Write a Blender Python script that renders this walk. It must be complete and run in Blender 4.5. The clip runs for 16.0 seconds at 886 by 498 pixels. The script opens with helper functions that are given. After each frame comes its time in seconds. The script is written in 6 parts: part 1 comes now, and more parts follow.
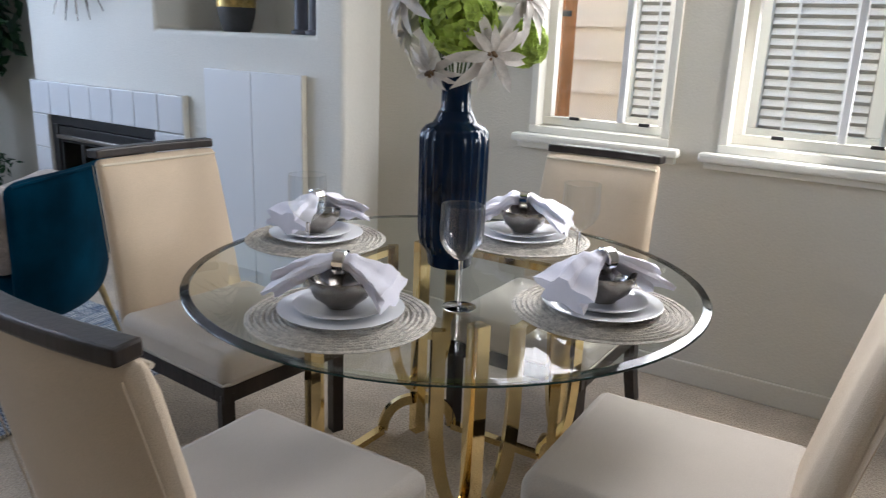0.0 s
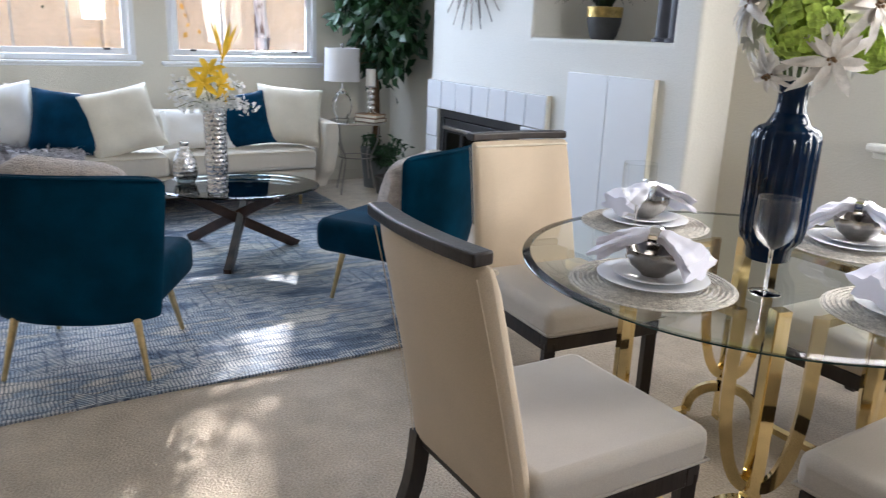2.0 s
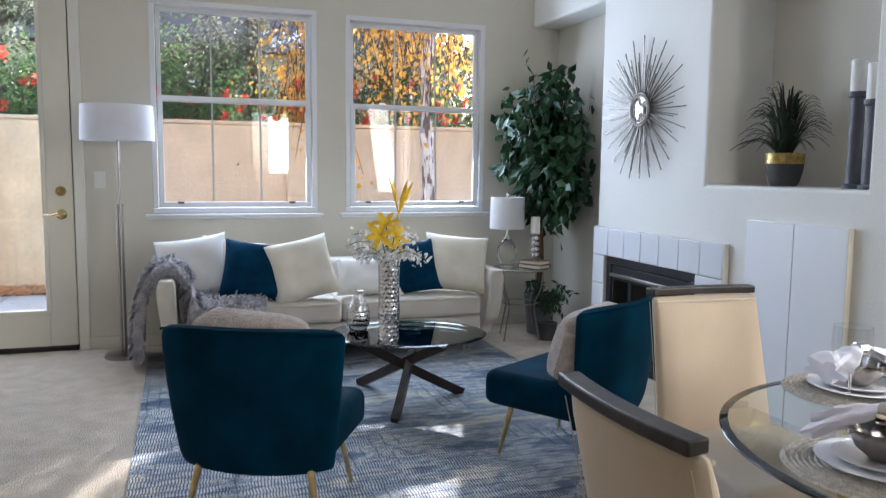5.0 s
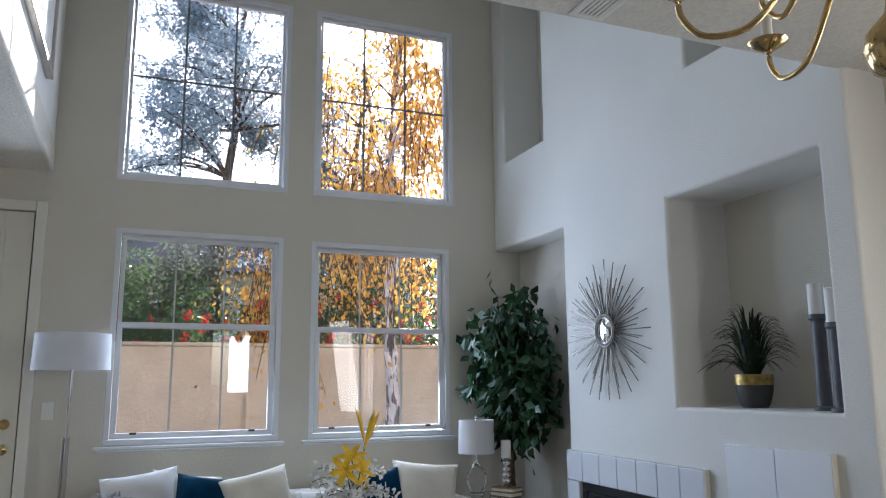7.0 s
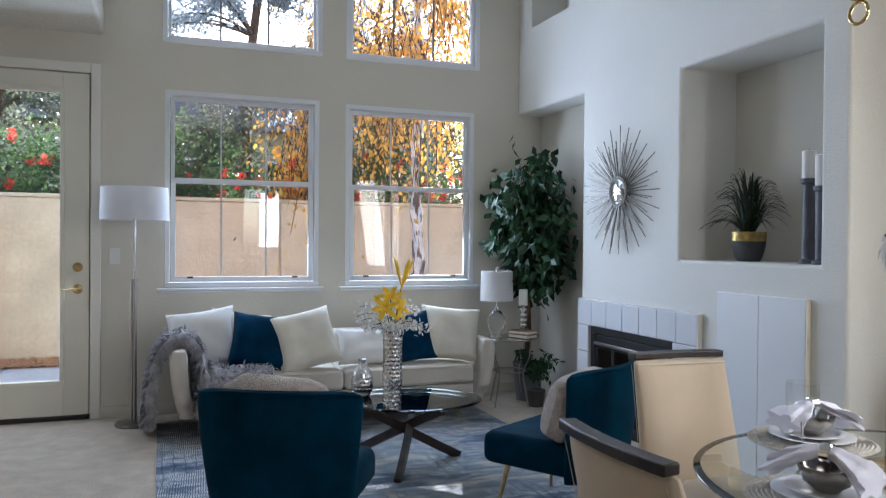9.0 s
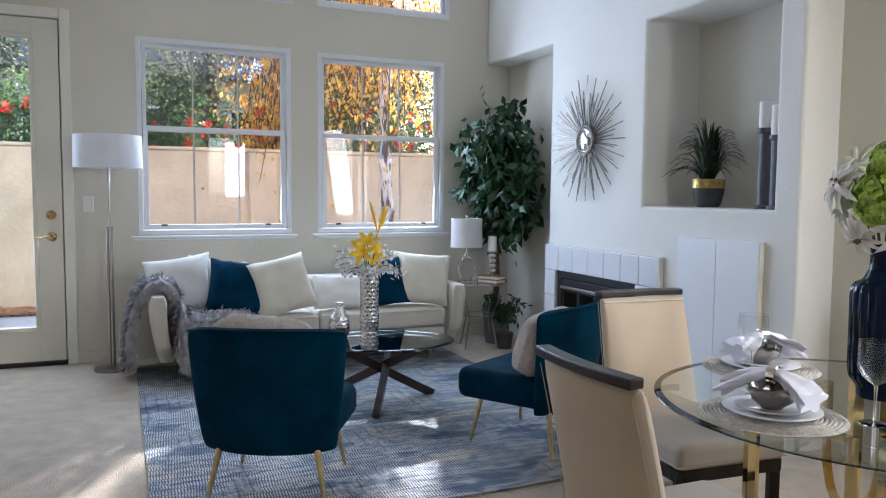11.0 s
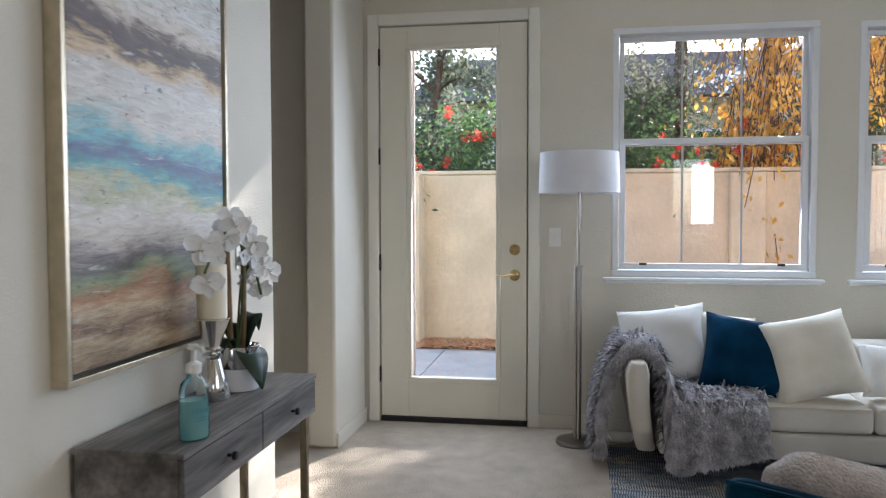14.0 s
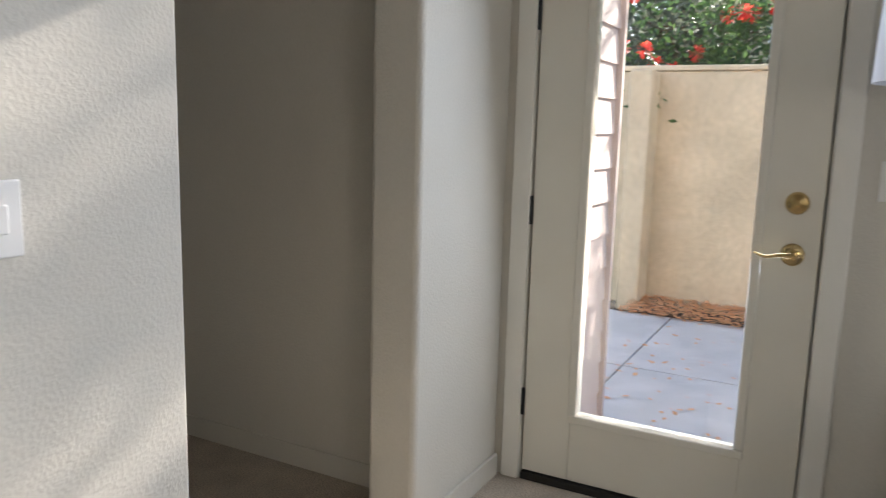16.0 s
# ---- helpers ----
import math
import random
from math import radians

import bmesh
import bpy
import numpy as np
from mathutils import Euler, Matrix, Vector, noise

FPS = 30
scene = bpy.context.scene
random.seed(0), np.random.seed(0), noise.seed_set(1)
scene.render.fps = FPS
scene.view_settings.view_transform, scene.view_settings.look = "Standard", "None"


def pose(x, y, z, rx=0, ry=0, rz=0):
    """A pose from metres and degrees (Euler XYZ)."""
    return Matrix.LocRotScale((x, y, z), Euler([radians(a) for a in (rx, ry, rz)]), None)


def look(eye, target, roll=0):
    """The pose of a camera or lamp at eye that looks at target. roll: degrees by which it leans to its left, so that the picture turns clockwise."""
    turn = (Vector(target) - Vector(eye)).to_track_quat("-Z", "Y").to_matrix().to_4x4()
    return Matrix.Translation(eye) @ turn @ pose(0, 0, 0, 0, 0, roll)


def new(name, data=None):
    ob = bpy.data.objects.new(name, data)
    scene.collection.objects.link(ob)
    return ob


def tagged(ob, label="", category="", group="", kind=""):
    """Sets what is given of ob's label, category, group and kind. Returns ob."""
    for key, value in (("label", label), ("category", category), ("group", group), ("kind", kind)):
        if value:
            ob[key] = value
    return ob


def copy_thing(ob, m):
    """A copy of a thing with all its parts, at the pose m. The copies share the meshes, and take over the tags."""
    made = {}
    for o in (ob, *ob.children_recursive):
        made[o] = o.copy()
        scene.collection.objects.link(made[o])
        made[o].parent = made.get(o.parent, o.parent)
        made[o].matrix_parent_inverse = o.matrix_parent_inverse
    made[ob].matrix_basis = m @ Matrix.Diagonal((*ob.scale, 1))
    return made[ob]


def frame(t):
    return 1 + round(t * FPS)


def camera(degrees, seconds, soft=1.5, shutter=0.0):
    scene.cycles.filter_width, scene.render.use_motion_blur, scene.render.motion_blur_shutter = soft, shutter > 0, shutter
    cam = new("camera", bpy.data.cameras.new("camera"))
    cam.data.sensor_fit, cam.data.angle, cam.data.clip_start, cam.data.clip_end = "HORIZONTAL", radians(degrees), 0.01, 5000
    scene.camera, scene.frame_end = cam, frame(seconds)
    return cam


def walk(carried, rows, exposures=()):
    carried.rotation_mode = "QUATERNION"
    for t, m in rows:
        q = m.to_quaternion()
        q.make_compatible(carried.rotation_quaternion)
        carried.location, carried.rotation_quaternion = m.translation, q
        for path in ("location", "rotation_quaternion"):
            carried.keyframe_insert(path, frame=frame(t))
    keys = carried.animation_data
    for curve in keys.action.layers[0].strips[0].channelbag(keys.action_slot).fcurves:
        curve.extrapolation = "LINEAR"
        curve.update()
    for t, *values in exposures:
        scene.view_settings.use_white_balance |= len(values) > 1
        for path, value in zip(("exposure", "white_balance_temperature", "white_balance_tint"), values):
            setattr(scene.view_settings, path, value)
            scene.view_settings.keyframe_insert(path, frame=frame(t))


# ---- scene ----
U = 1.08  # metres per plan unit
cam = camera(60.4, 16.0, soft=1.1, shutter=0.3)
PATH = [
    (0, (-0.018, 0.162, 1.217), (-1.053, 1.785, 0.674), 2.2),
    (0.5, (0.043, 0.082, 1.21), (-1.153, 1.593, 0.675), 2.1),
    (1, (0.112, 0.032, 1.203), (-1.216, 1.424, 0.657), 2.3),
    (1.5, (0.174, -0.014, 1.208), (-1.313, 1.203, 0.653), 2.3),
    (2, (0.244, -0.028, 1.212), (-1.403, 0.962, 0.658), 2.2),
    (2.5, (0.36, -0.04, 1.219), (-1.415, 0.698, 0.667), 2.5),
    (3, (0.437, -0.045, 1.209), (-1.445, 0.392, 0.69), 1.0),
    (5.5, (0.092, -0.072, 1.278), (-1.771, 0.653, 1.214), 0.4),
    (6, (0.068, -0.066, 1.3), (-1.786, 0.673, 1.43), -0.0),
    (6.5, (0.062, -0.082, 1.323), (-1.778, 0.657, 1.591), -0.4),
    (7, (0.087, -0.078, 1.333), (-1.741, 0.657, 1.675), -0.4),
    (7.5, (0.128, -0.106, 1.333), (-1.703, 0.631, 1.652), -0.1),
    (8, (0.209, -0.158, 1.324), (-1.643, 0.567, 1.532), 0.4),
    (8.5, (0.346, -0.215, 1.296), (-1.524, 0.491, 1.375), 0.5),
    (9, (0.466, -0.281, 1.288), (-1.408, 0.418, 1.268), 0.5),
    (9.5, (0.573, -0.347, 1.303), (-1.293, 0.368, 1.213), 0.3),
    (11.8, (0.589, -0.392, 1.25), (-1.24, 0.404, 1.099), 0.5),
    (12, (0.543, -0.384, 1.254), (-1.317, 0.331, 1.083), 0.7),
    (12.5, (0.299, -0.392, 1.263), (-1.668, -0.094, 1.056), 0.8),
    (13, (0.003, -0.424, 1.241), (-1.985, -0.532, 1.047), 0.5),
    (13.5, (-0.384, -0.476, 1.292), (-2.357, -0.756, 1.117), -0.4),
    (14, (-0.859, -0.475, 1.283), (-2.828, -0.81, 1.199), -0.1),
    (14.5, (-1.41, -0.583, 1.278), (-3.378, -0.929, 1.179), 0.3),
    (15, (-1.943, -0.576, 1.263), (-3.882, -1.039, 1.089), 0.9),
    (15.5, (-2.482, -0.617, 1.293), (-4.346, -1.289, 1.017), 1.7),
    (16, (-3.001, -0.678, 1.287), (-4.741, -1.611, 0.964), 1.5),
]
walk(cam, [(t, look(Vector(eye) * U, Vector(target) * U, roll)) for t, eye, target, roll in PATH],
     [(0, 2.4, 5800, 14), (0.8, 2.56, 5750, 14), (2, 2.84, 5950, 14), (3, 2.76, 6050, 13), (5.5, 2.44, 5850, 14), (7, 1.96, 5750, 13), (9, 2.26, 5750, 13), (12, 2.54, 5750, 14), (13, 2.44, 5900, 14), (14, 2.34, 6050, 14), (15.2, 2.30, 6150, 15), (16, 2.16, 6400, 16)])

# ---- daylight ----
SUN_WAY = Vector((1, -0.40, -0.5)).normalized()  # the way the sunlight travels
world = bpy.data.worlds.new("sky")
scene.world = world
world.use_nodes = True
nt = world.node_tree
sky = nt.nodes.new("ShaderNodeTexSky")
sky.sky_type = "NISHITA"
sky.sun_disc = False
sky.sun_elevation = math.asin(-SUN_WAY.z)
sky.sun_rotation = math.atan2(-SUN_WAY.x, -SUN_WAY.y)
nt.links.new(sky.outputs[0], nt.nodes["Background"].inputs[0])
nt.nodes["Background"].inputs[1].default_value = 0.15
sun = new("sun", bpy.data.lights.new("sun", "SUN"))
sun.data.energy, sun.data.angle, sun.data.color = 3.9, radians(0.6), (1.0, 0.93, 0.82)
sun.matrix_world = look((0, 0, 0), SUN_WAY)


def window_light(name, x, y, z, to, w, h, watts, color=(0.72, 0.85, 1.0), spread=176):
    """Sky light that enters by one opening."""
    la = bpy.data.lights.new(name, "AREA")
    la.shape, la.size, la.size_y, la.energy, la.color = "RECTANGLE", w * U, h * U, watts, color
    la.spread = radians(spread)
    ob = new(name, la)
    ob.matrix_world = look(Vector((x, y, z)) * U, Vector(to) * U)
    return ob


# living windows face +x, dining windows face -y
window_light("sky_lower_1", -5.42, 0.33, 1.64, (0, 0.33, 0.2), 1.0, 1.3, 7.0)
window_light("sky_lower_2", -5.42, 1.66, 1.64, (0, 1.66, 0.2), 1.0, 1.3, 7.0)
window_light("sky_upper_1", -5.42, 0.33, 3.46, (0, 0.33, 2.2), 1.0, 1.4, 2.2)
window_light("sky_upper_2", -5.42, 1.66, 3.46, (0, 1.66, 2.2), 1.0, 1.4, 2.2)
window_light("sky_door", -5.40, -1.08, 1.3, (0, -1.08, 0.2), 0.5, 1.9, 3.2)
window_light("sky_dining_1", -1.08, 2.78, 1.55, (-1.1, 0.6, 0.3), 0.5, 1.3, 2.1, (1.0, 0.96, 0.90), 140)
window_light("sky_dining_2", -0.34, 2.78, 1.55, (-0.4, 0.6, 0.3), 0.5, 1.3, 2.1, (1.0, 0.96, 0.90), 140)
# added lamp: warm oblique glow of sunlit jambs towards the chimney's return
window_light("jamb_bounce_fill", -0.34, 2.73, 1.55, (-1.3, 1.0, 1.2), 0.40, 1.3, 3.6, (1.0, 0.93, 0.80))
window_light("sky_back", 3.08, 1.66, 1.66, (-3, 2.3, 1.5), 0.36, 1.0, 1.5, (1.0, 0.94, 0.82), 75)


# ---- materials ----
def mat(name, color, rough=0.6, metal=0.0, vary=0.08, scale=6.0, fine=0.0, fine_scale=200.0, bump=0.0, sheen=0.0, ior=1.45, coat=0.0, stretch=(1, 1, 1), color2=None, glow=0.0):
    """A surface with variation at two scales: broad (scale) and fine (fine_scale), and relief from the fine one."""
    m = bpy.data.materials.new(name)
    m.use_nodes = True
    n, l = m.node_tree.nodes, m.node_tree.links
    b = n["Principled BSDF"]
    tc = n.new("ShaderNodeTexCoord")
    mp = n.new("ShaderNodeMapping")
    mp.inputs["Scale"].default_value = stretch
    l.new(tc.outputs["Object"], mp.inputs[0])
    n1 = n.new("ShaderNodeTexNoise")
    n1.inputs["Scale"].default_value, n1.inputs["Detail"].default_value = scale, 5
    n2 = n.new("ShaderNodeTexNoise")
    n2.inputs["Scale"].default_value, n2.inputs["Detail"].default_value = fine_scale, 3
    l.new(mp.outputs[0], n1.inputs[0])
    l.new(mp.outputs[0], n2.inputs[0])
    c = Vector(color)
    lo, hi = (c * (1 - vary * 2), c * (1 + vary * 1.2)) if color2 is None else (c, Vector(color2))
    r1 = n.new("ShaderNodeValToRGB")
    r1.color_ramp.elements[0].position, r1.color_ramp.elements[1].position = 0.3, 0.7
    r1.color_ramp.elements[0].color, r1.color_ramp.elements[1].color = (*lo, 1), (*[min(v, 1) for v in hi], 1)
    l.new(n1.outputs[0], r1.inputs[0])
    mx = n.new("ShaderNodeMix")
    mx.data_type, mx.blend_type = "RGBA", "MULTIPLY"
    mx.inputs[0].default_value = 1.0
    r2 = n.new("ShaderNodeValToRGB")
    r2.color_ramp.elements[0].position, r2.color_ramp.elements[1].position = 0.35, 0.65
    r2.color_ramp.elements[0].color = (1 - fine, 1 - fine, 1 - fine, 1)
    l.new(n2.outputs[0], r2.inputs[0])
    l.new(r1.outputs[0], mx.inputs[6])
    l.new(r2.outputs[0], mx.inputs[7])
    l.new(mx.outputs[2], b.inputs["Base Color"])
    b.inputs["Roughness"].default_value, b.inputs["Metallic"].default_value, b.inputs["IOR"].default_value = rough, metal, ior
    b.inputs["Coat Weight"].default_value = coat
    if sheen:
        b.inputs["Sheen Weight"].default_value, b.inputs["Sheen Roughness"].default_value = sheen, 0.4
    if bump:
        bp = n.new("ShaderNodeBump")
        bp.inputs["Strength"].default_value, bp.inputs["Distance"].default_value = bump, 0.01
        l.new(n2.outputs[0], bp.inputs["Height"])
        l.new(bp.outputs[0], b.inputs["Normal"])
    if glow:
        b.inputs["Emission Color"].default_value, b.inputs["Emission Strength"].default_value = (*color, 1), glow
    return m


def glass(name, color=(1, 1, 1), rough=0.0, ior=1.45):
    m = bpy.data.materials.new(name)
    m.use_nodes = True
    b = m.node_tree.nodes["Principled BSDF"]
    b.inputs["Base Color"].default_value = (*color, 1)
    b.inputs["Transmission Weight"].default_value, b.inputs["Roughness"].default_value, b.inputs["IOR"].default_value = 1.0, rough, ior
    return m


def pane_glass(name, tint=(0.94, 0.96, 0.95), ior=1.45):
    """Thin flat glass: clear, with a mirror share by the angle."""
    m = bpy.data.materials.new(name)
    m.use_nodes = True
    n, l = m.node_tree.nodes, m.node_tree.links
    n.remove(n["Principled BSDF"])
    t, g, f, x = n.new("ShaderNodeBsdfTransparent"), n.new("ShaderNodeBsdfGlossy"), n.new("ShaderNodeFresnel"), n.new("ShaderNodeMixShader")
    t.inputs[0].default_value, g.inputs["Roughness"].default_value, f.inputs[0].default_value = (*tint, 1), 0.0, ior
    l.new(f.outputs[0], x.inputs[0])
    l.new(t.outputs[0], x.inputs[1])
    l.new(g.outputs[0], x.inputs[2])
    l.new(x.outputs[0], n["Material Output"].inputs[0])
    return m


def thin_crystal():
    """Thin blown glass: clear, glossier where the wall is seen edge on."""
    m = bpy.data.materials.new("thin_crystal")
    m.use_nodes = True
    n, l = m.node_tree.nodes, m.node_tree.links
    n.remove(n["Principled BSDF"])
    t, g, f, k, x = n.new("ShaderNodeBsdfTransparent"), n.new("ShaderNodeBsdfGlossy"), n.new("ShaderNodeLayerWeight"), n.new("ShaderNodeMath"), n.new("ShaderNodeMixShader")
    t.inputs[0].default_value, g.inputs["Roughness"].default_value, f.inputs[0].default_value = (0.96, 0.97, 0.97, 1), 0.02, 0.3
    k.operation = "MULTIPLY_ADD"
    k.inputs[1].default_value, k.inputs[2].default_value = 0.36, 0.03
    l.new(f.outputs["Facing"], k.inputs[0])
    l.new(k.outputs[0], x.inputs[0])
    l.new(t.outputs[0], x.inputs[1])
    l.new(g.outputs[0], x.inputs[2])
    l.new(x.outputs[0], n["Material Output"].inputs[0])
    return m


def ramp_node(m, stops):
    r = m.node_tree.nodes.new("ShaderNodeValToRGB")
    cr = r.color_ramp
    while len(cr.elements) < len(stops):
        cr.elements.new(0.5)
    for e, (p, c) in zip(cr.elements, stops):
        e.position, e.color = p, (*c, 1)
    return r


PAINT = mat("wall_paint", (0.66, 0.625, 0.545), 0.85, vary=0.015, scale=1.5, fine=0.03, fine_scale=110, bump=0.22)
PAINT_SKYLIT = mat("wall_paint_skylit", (0.77, 0.755, 0.71), 0.85, vary=0.015, scale=1.5, fine=0.03, fine_scale=110, bump=0.22)
CEIL = mat("ceiling_texture", (0.72, 0.68, 0.60), 0.9, vary=0.02, scale=3, fine=0.12, fine_scale=60, bump=0.6)
TRIM = mat("white_trim", (0.78, 0.76, 0.69), 0.45, vary=0.01, scale=4, fine=0.02)
GRID_BACKLIT = mat("backlit_window_grid", (0.50, 0.50, 0.50), 0.5, vary=0.02)
GRID_BACKLIT_DARK = mat("backlit_window_grid_dark", (0.16, 0.155, 0.15), 0.5, vary=0.03)
VINYL = mat("white_vinyl", (0.74, 0.75, 0.77), 0.35, vary=0.01, scale=4)
DOORP = mat("door_paint", (0.72, 0.69, 0.60), 0.4, vary=0.015, scale=3, fine=0.02)
CARPET = mat("beige_carpet", (0.60, 0.51, 0.405), 0.95, vary=0.08, scale=8.0, fine=0.30, fine_scale=130, bump=1.0, sheen=0.1)
TEAL = mat("teal_velvet", (0.0012, 0.035, 0.070), 0.85, vary=0.22, scale=5, fine=0.15, fine_scale=300, bump=0.08, sheen=0.03, ior=1.12)
NAVY = mat("blue_velvet_pillow", (0.003, 0.038, 0.085), 0.8, vary=0.2, scale=8, fine=0.2, fine_scale=300, bump=0.1, sheen=0.04, ior=1.12)
CREAM = mat("cream_linen", (0.66, 0.61, 0.53), 0.9, vary=0.03, scale=5, fine=0.12, fine_scale=350, bump=0.25, sheen=0.1)
IVORY = mat("ivory_cotton", (0.78, 0.73, 0.62), 0.9, vary=0.04, scale=7, fine=0.12, fine_scale=280, bump=0.3, sheen=0.1)
WHITECLOTH = mat("white_cotton", (0.80, 0.79, 0.77), 0.9, vary=0.03, scale=7, fine=0.08, fine_scale=300, bump=0.25)
CHAIRFAB = mat("beige_upholstery", (0.60, 0.49, 0.36), 0.88, vary=0.03, scale=5, fine=0.12, fine_scale=420, bump=0.22, sheen=0.1)
SEATFAB = mat("greige_upholstery", (0.55, 0.50, 0.44), 0.88, vary=0.03, scale=5, fine=0.12, fine_scale=420, bump=0.22, sheen=0.1)
PIPING = mat("cream_piping", (0.66, 0.59, 0.47), 0.85, fine=0.1)
FUR = mat("grey_fur", (0.57, 0.54, 0.565), 0.95, vary=0.25, scale=14, fine=0.3, fine_scale=120, bump=0.8, sheen=0.3)
PLUSH = mat("blush_plush", (0.60, 0.52, 0.47), 0.95, vary=0.12, scale=22, fine=0.3, fine_scale=160, bump=0.9, sheen=0.4)
DARKWOOD = mat("espresso_wood", (0.028, 0.020, 0.017), 0.38, vary=0.3, scale=14, fine=0.3, fine_scale=90, bump=0.08, stretch=(1, 1, 0.15))
WALNUT = mat("dark_walnut", (0.050, 0.026, 0.018), 0.35, vary=0.3, scale=14, fine=0.3, fine_scale=90, bump=0.05, stretch=(0.2, 1, 1))
GREYWOOD = mat("weathered_grey_oak", (0.22, 0.20, 0.185), 0.6, vary=0.35, scale=9, fine=0.35, fine_scale=60, bump=0.3, stretch=(0.12, 1, 1))
GOLD = mat("polished_gold", (0.83, 0.66, 0.34), 0.07, 1.0, vary=0.04)
BRASS = mat("polished_brass", (0.62, 0.46, 0.22), 0.16, 1.0, vary=0.08, scale=20)
AGEDGOLD = mat("aged_gold_legs", (0.62, 0.47, 0.24), 0.35, 1.0, vary=0.12, scale=30)
CHROME = mat("polished_chrome", (0.78, 0.77, 0.76), 0.08, 1.0, vary=0.03)
NICKEL = mat("brushed_nickel", (0.44, 0.41, 0.38), 0.28, 1.0, vary=0.05, fine=0.1)
SILVER = mat("hammered_silver", (0.70, 0.68, 0.66), 0.12, 1.0, vary=0.05, scale=12)
ANTIQUE = mat("antique_silver_rods", (0.25, 0.225, 0.20), 0.35, 1.0, vary=0.2, scale=30)
PEWTER = mat("pewter_bowl", (0.30, 0.28, 0.26), 0.16, 1.0, vary=0.15, scale=25)
GLASS = glass("clear_glass")
EDGEGLASS = pane_glass("bevel_glass", (0.90, 0.95, 0.92), 1.5)
RIMDARK = mat("green_glass_edge", (0.010, 0.030, 0.026), 0.12, vary=0.2, scale=8)
TABLEGLASS = glass("table_glass", (0.90, 0.97, 0.94), 0.0, 1.5)
PANE = pane_glass("window_pane")
COATED = pane_glass("coated_double_pane", (0.93, 0.90, 0.90), 1.55)
MIRROR = mat("mirror_silver", (0.86, 0.86, 0.85), 0.02, 1.0, vary=0.0)
PORCELAIN = mat("white_porcelain", (0.80, 0.81, 0.83), 0.12, vary=0.01, coat=0.5)
NAPKIN = mat("white_napkin", (0.78, 0.77, 0.86), 0.9, vary=0.03, scale=12, fine=0.06, fine_scale=500, bump=0.2)
STRAW = mat("woven_straw", (0.66, 0.62, 0.55), 0.8, vary=0.15, scale=60, fine=0.3, fine_scale=300, bump=0.6)
NAVYGLAZE = mat("navy_glaze", (0.002, 0.010, 0.030), 0.07, vary=0.3, scale=6, ior=1.33)
PETALW = mat("ivory_petals", (0.72, 0.68, 0.63), 0.75, vary=0.12, scale=18, fine=0.1)
PETALG = mat("lime_hydrangea", (0.46, 0.62, 0.10), 0.75, vary=0.25, scale=25, fine=0.1)
PETALY = mat("yellow_lily", (0.85, 0.55, 0.03), 0.6, vary=0.15, scale=20)
BLOSSOM = mat("white_blossom", (0.82, 0.82, 0.82), 0.7, vary=0.06, scale=30)
LEAF = mat("ficus_leaf", (0.004, 0.022, 0.009), 0.45, vary=0.45, scale=9, color2=(0.018, 0.075, 0.018))
GRASSLEAF = mat("dark_grass_leaf", (0.018, 0.035, 0.014), 0.5, vary=0.35, scale=20)
ORCHIDLEAF = mat("orchid_leaf", (0.012, 0.035, 0.016), 0.35, vary=0.3, scale=12)
BARK = mat("brown_bark", (0.16, 0.09, 0.05), 0.9, vary=0.3, scale=20, fine=0.3, fine_scale=80, bump=0.6)
STEM = mat("green_stem", (0.07, 0.10, 0.03), 0.7, vary=0.2)
BAMBOO = mat("bamboo_stake", (0.22, 0.13, 0.06), 0.6, vary=0.2, scale=20)
POTGREY = mat("dark_grey_pot", (0.07, 0.068, 0.068), 0.5, vary=0.12, scale=14, fine=0.1)
POTGOLD = mat("gold_leaf_band", (0.50, 0.36, 0.13), 0.35, 0.9, vary=0.25, scale=30)
ZINC = mat("grey_zinc_planter", (0.16, 0.17, 0.18), 0.55, vary=0.1, scale=8)
WAX = mat("ivory_wax", (0.82, 0.76, 0.60), 0.5, vary=0.03, scale=10)
WAXW = mat("white_wax", (0.82, 0.80, 0.76), 0.5, vary=0.03, scale=10)
SHADE = mat("white_lamp_shade", (0.80, 0.79, 0.80), 0.8, vary=0.02, scale=8, fine=0.05, fine_scale=400, bump=0.1)
STICKGREY = mat("grey_candlestick", (0.11, 0.11, 0.13), 0.5, vary=0.1, scale=12)
BLACK = mat("black_metal", (0.012, 0.012, 0.013), 0.4, vary=0.2)
SOOT = mat("firebox_interior", (0.02, 0.019, 0.018), 0.85, vary=0.3, scale=8)
SMOKE = pane_glass("smoked_glass", (0.25, 0.25, 0.25))
TILE = mat("glazed_white_tile", (0.70, 0.71, 0.74), 0.22, vary=0.025, scale=2.5)
GROUT = mat("grey_grout", (0.50, 0.49, 0.48), 0.9)
PANELW = mat("white_panel", (0.78, 0.79, 0.81), 0.4, vary=0.01, scale=2)
PLASTIC = mat("white_plastic", (0.78, 0.77, 0.74), 0.35, vary=0.01)
BOOKA = mat("tan_book_cover", (0.30, 0.17, 0.09), 0.6, vary=0.15, scale=14)
BOOKB = mat("brown_book_cover", (0.16, 0.09, 0.055), 0.6, vary=0.15, scale=14)
PAGES = mat("book_pages", (0.70, 0.64, 0.52), 0.9, fine=0.25, fine_scale=300, stretch=(0.2, 0.2, 3))
STUCCO = mat("tan_stucco", (0.74, 0.59, 0.405), 0.95, vary=0.08, scale=2.5, fine=0.14, fine_scale=22, bump=0.7)
CONCRETE = mat("patio_concrete", (0.58, 0.55, 0.52), 0.9, vary=0.08, scale=3, fine=0.15, fine_scale=90, bump=0.2)
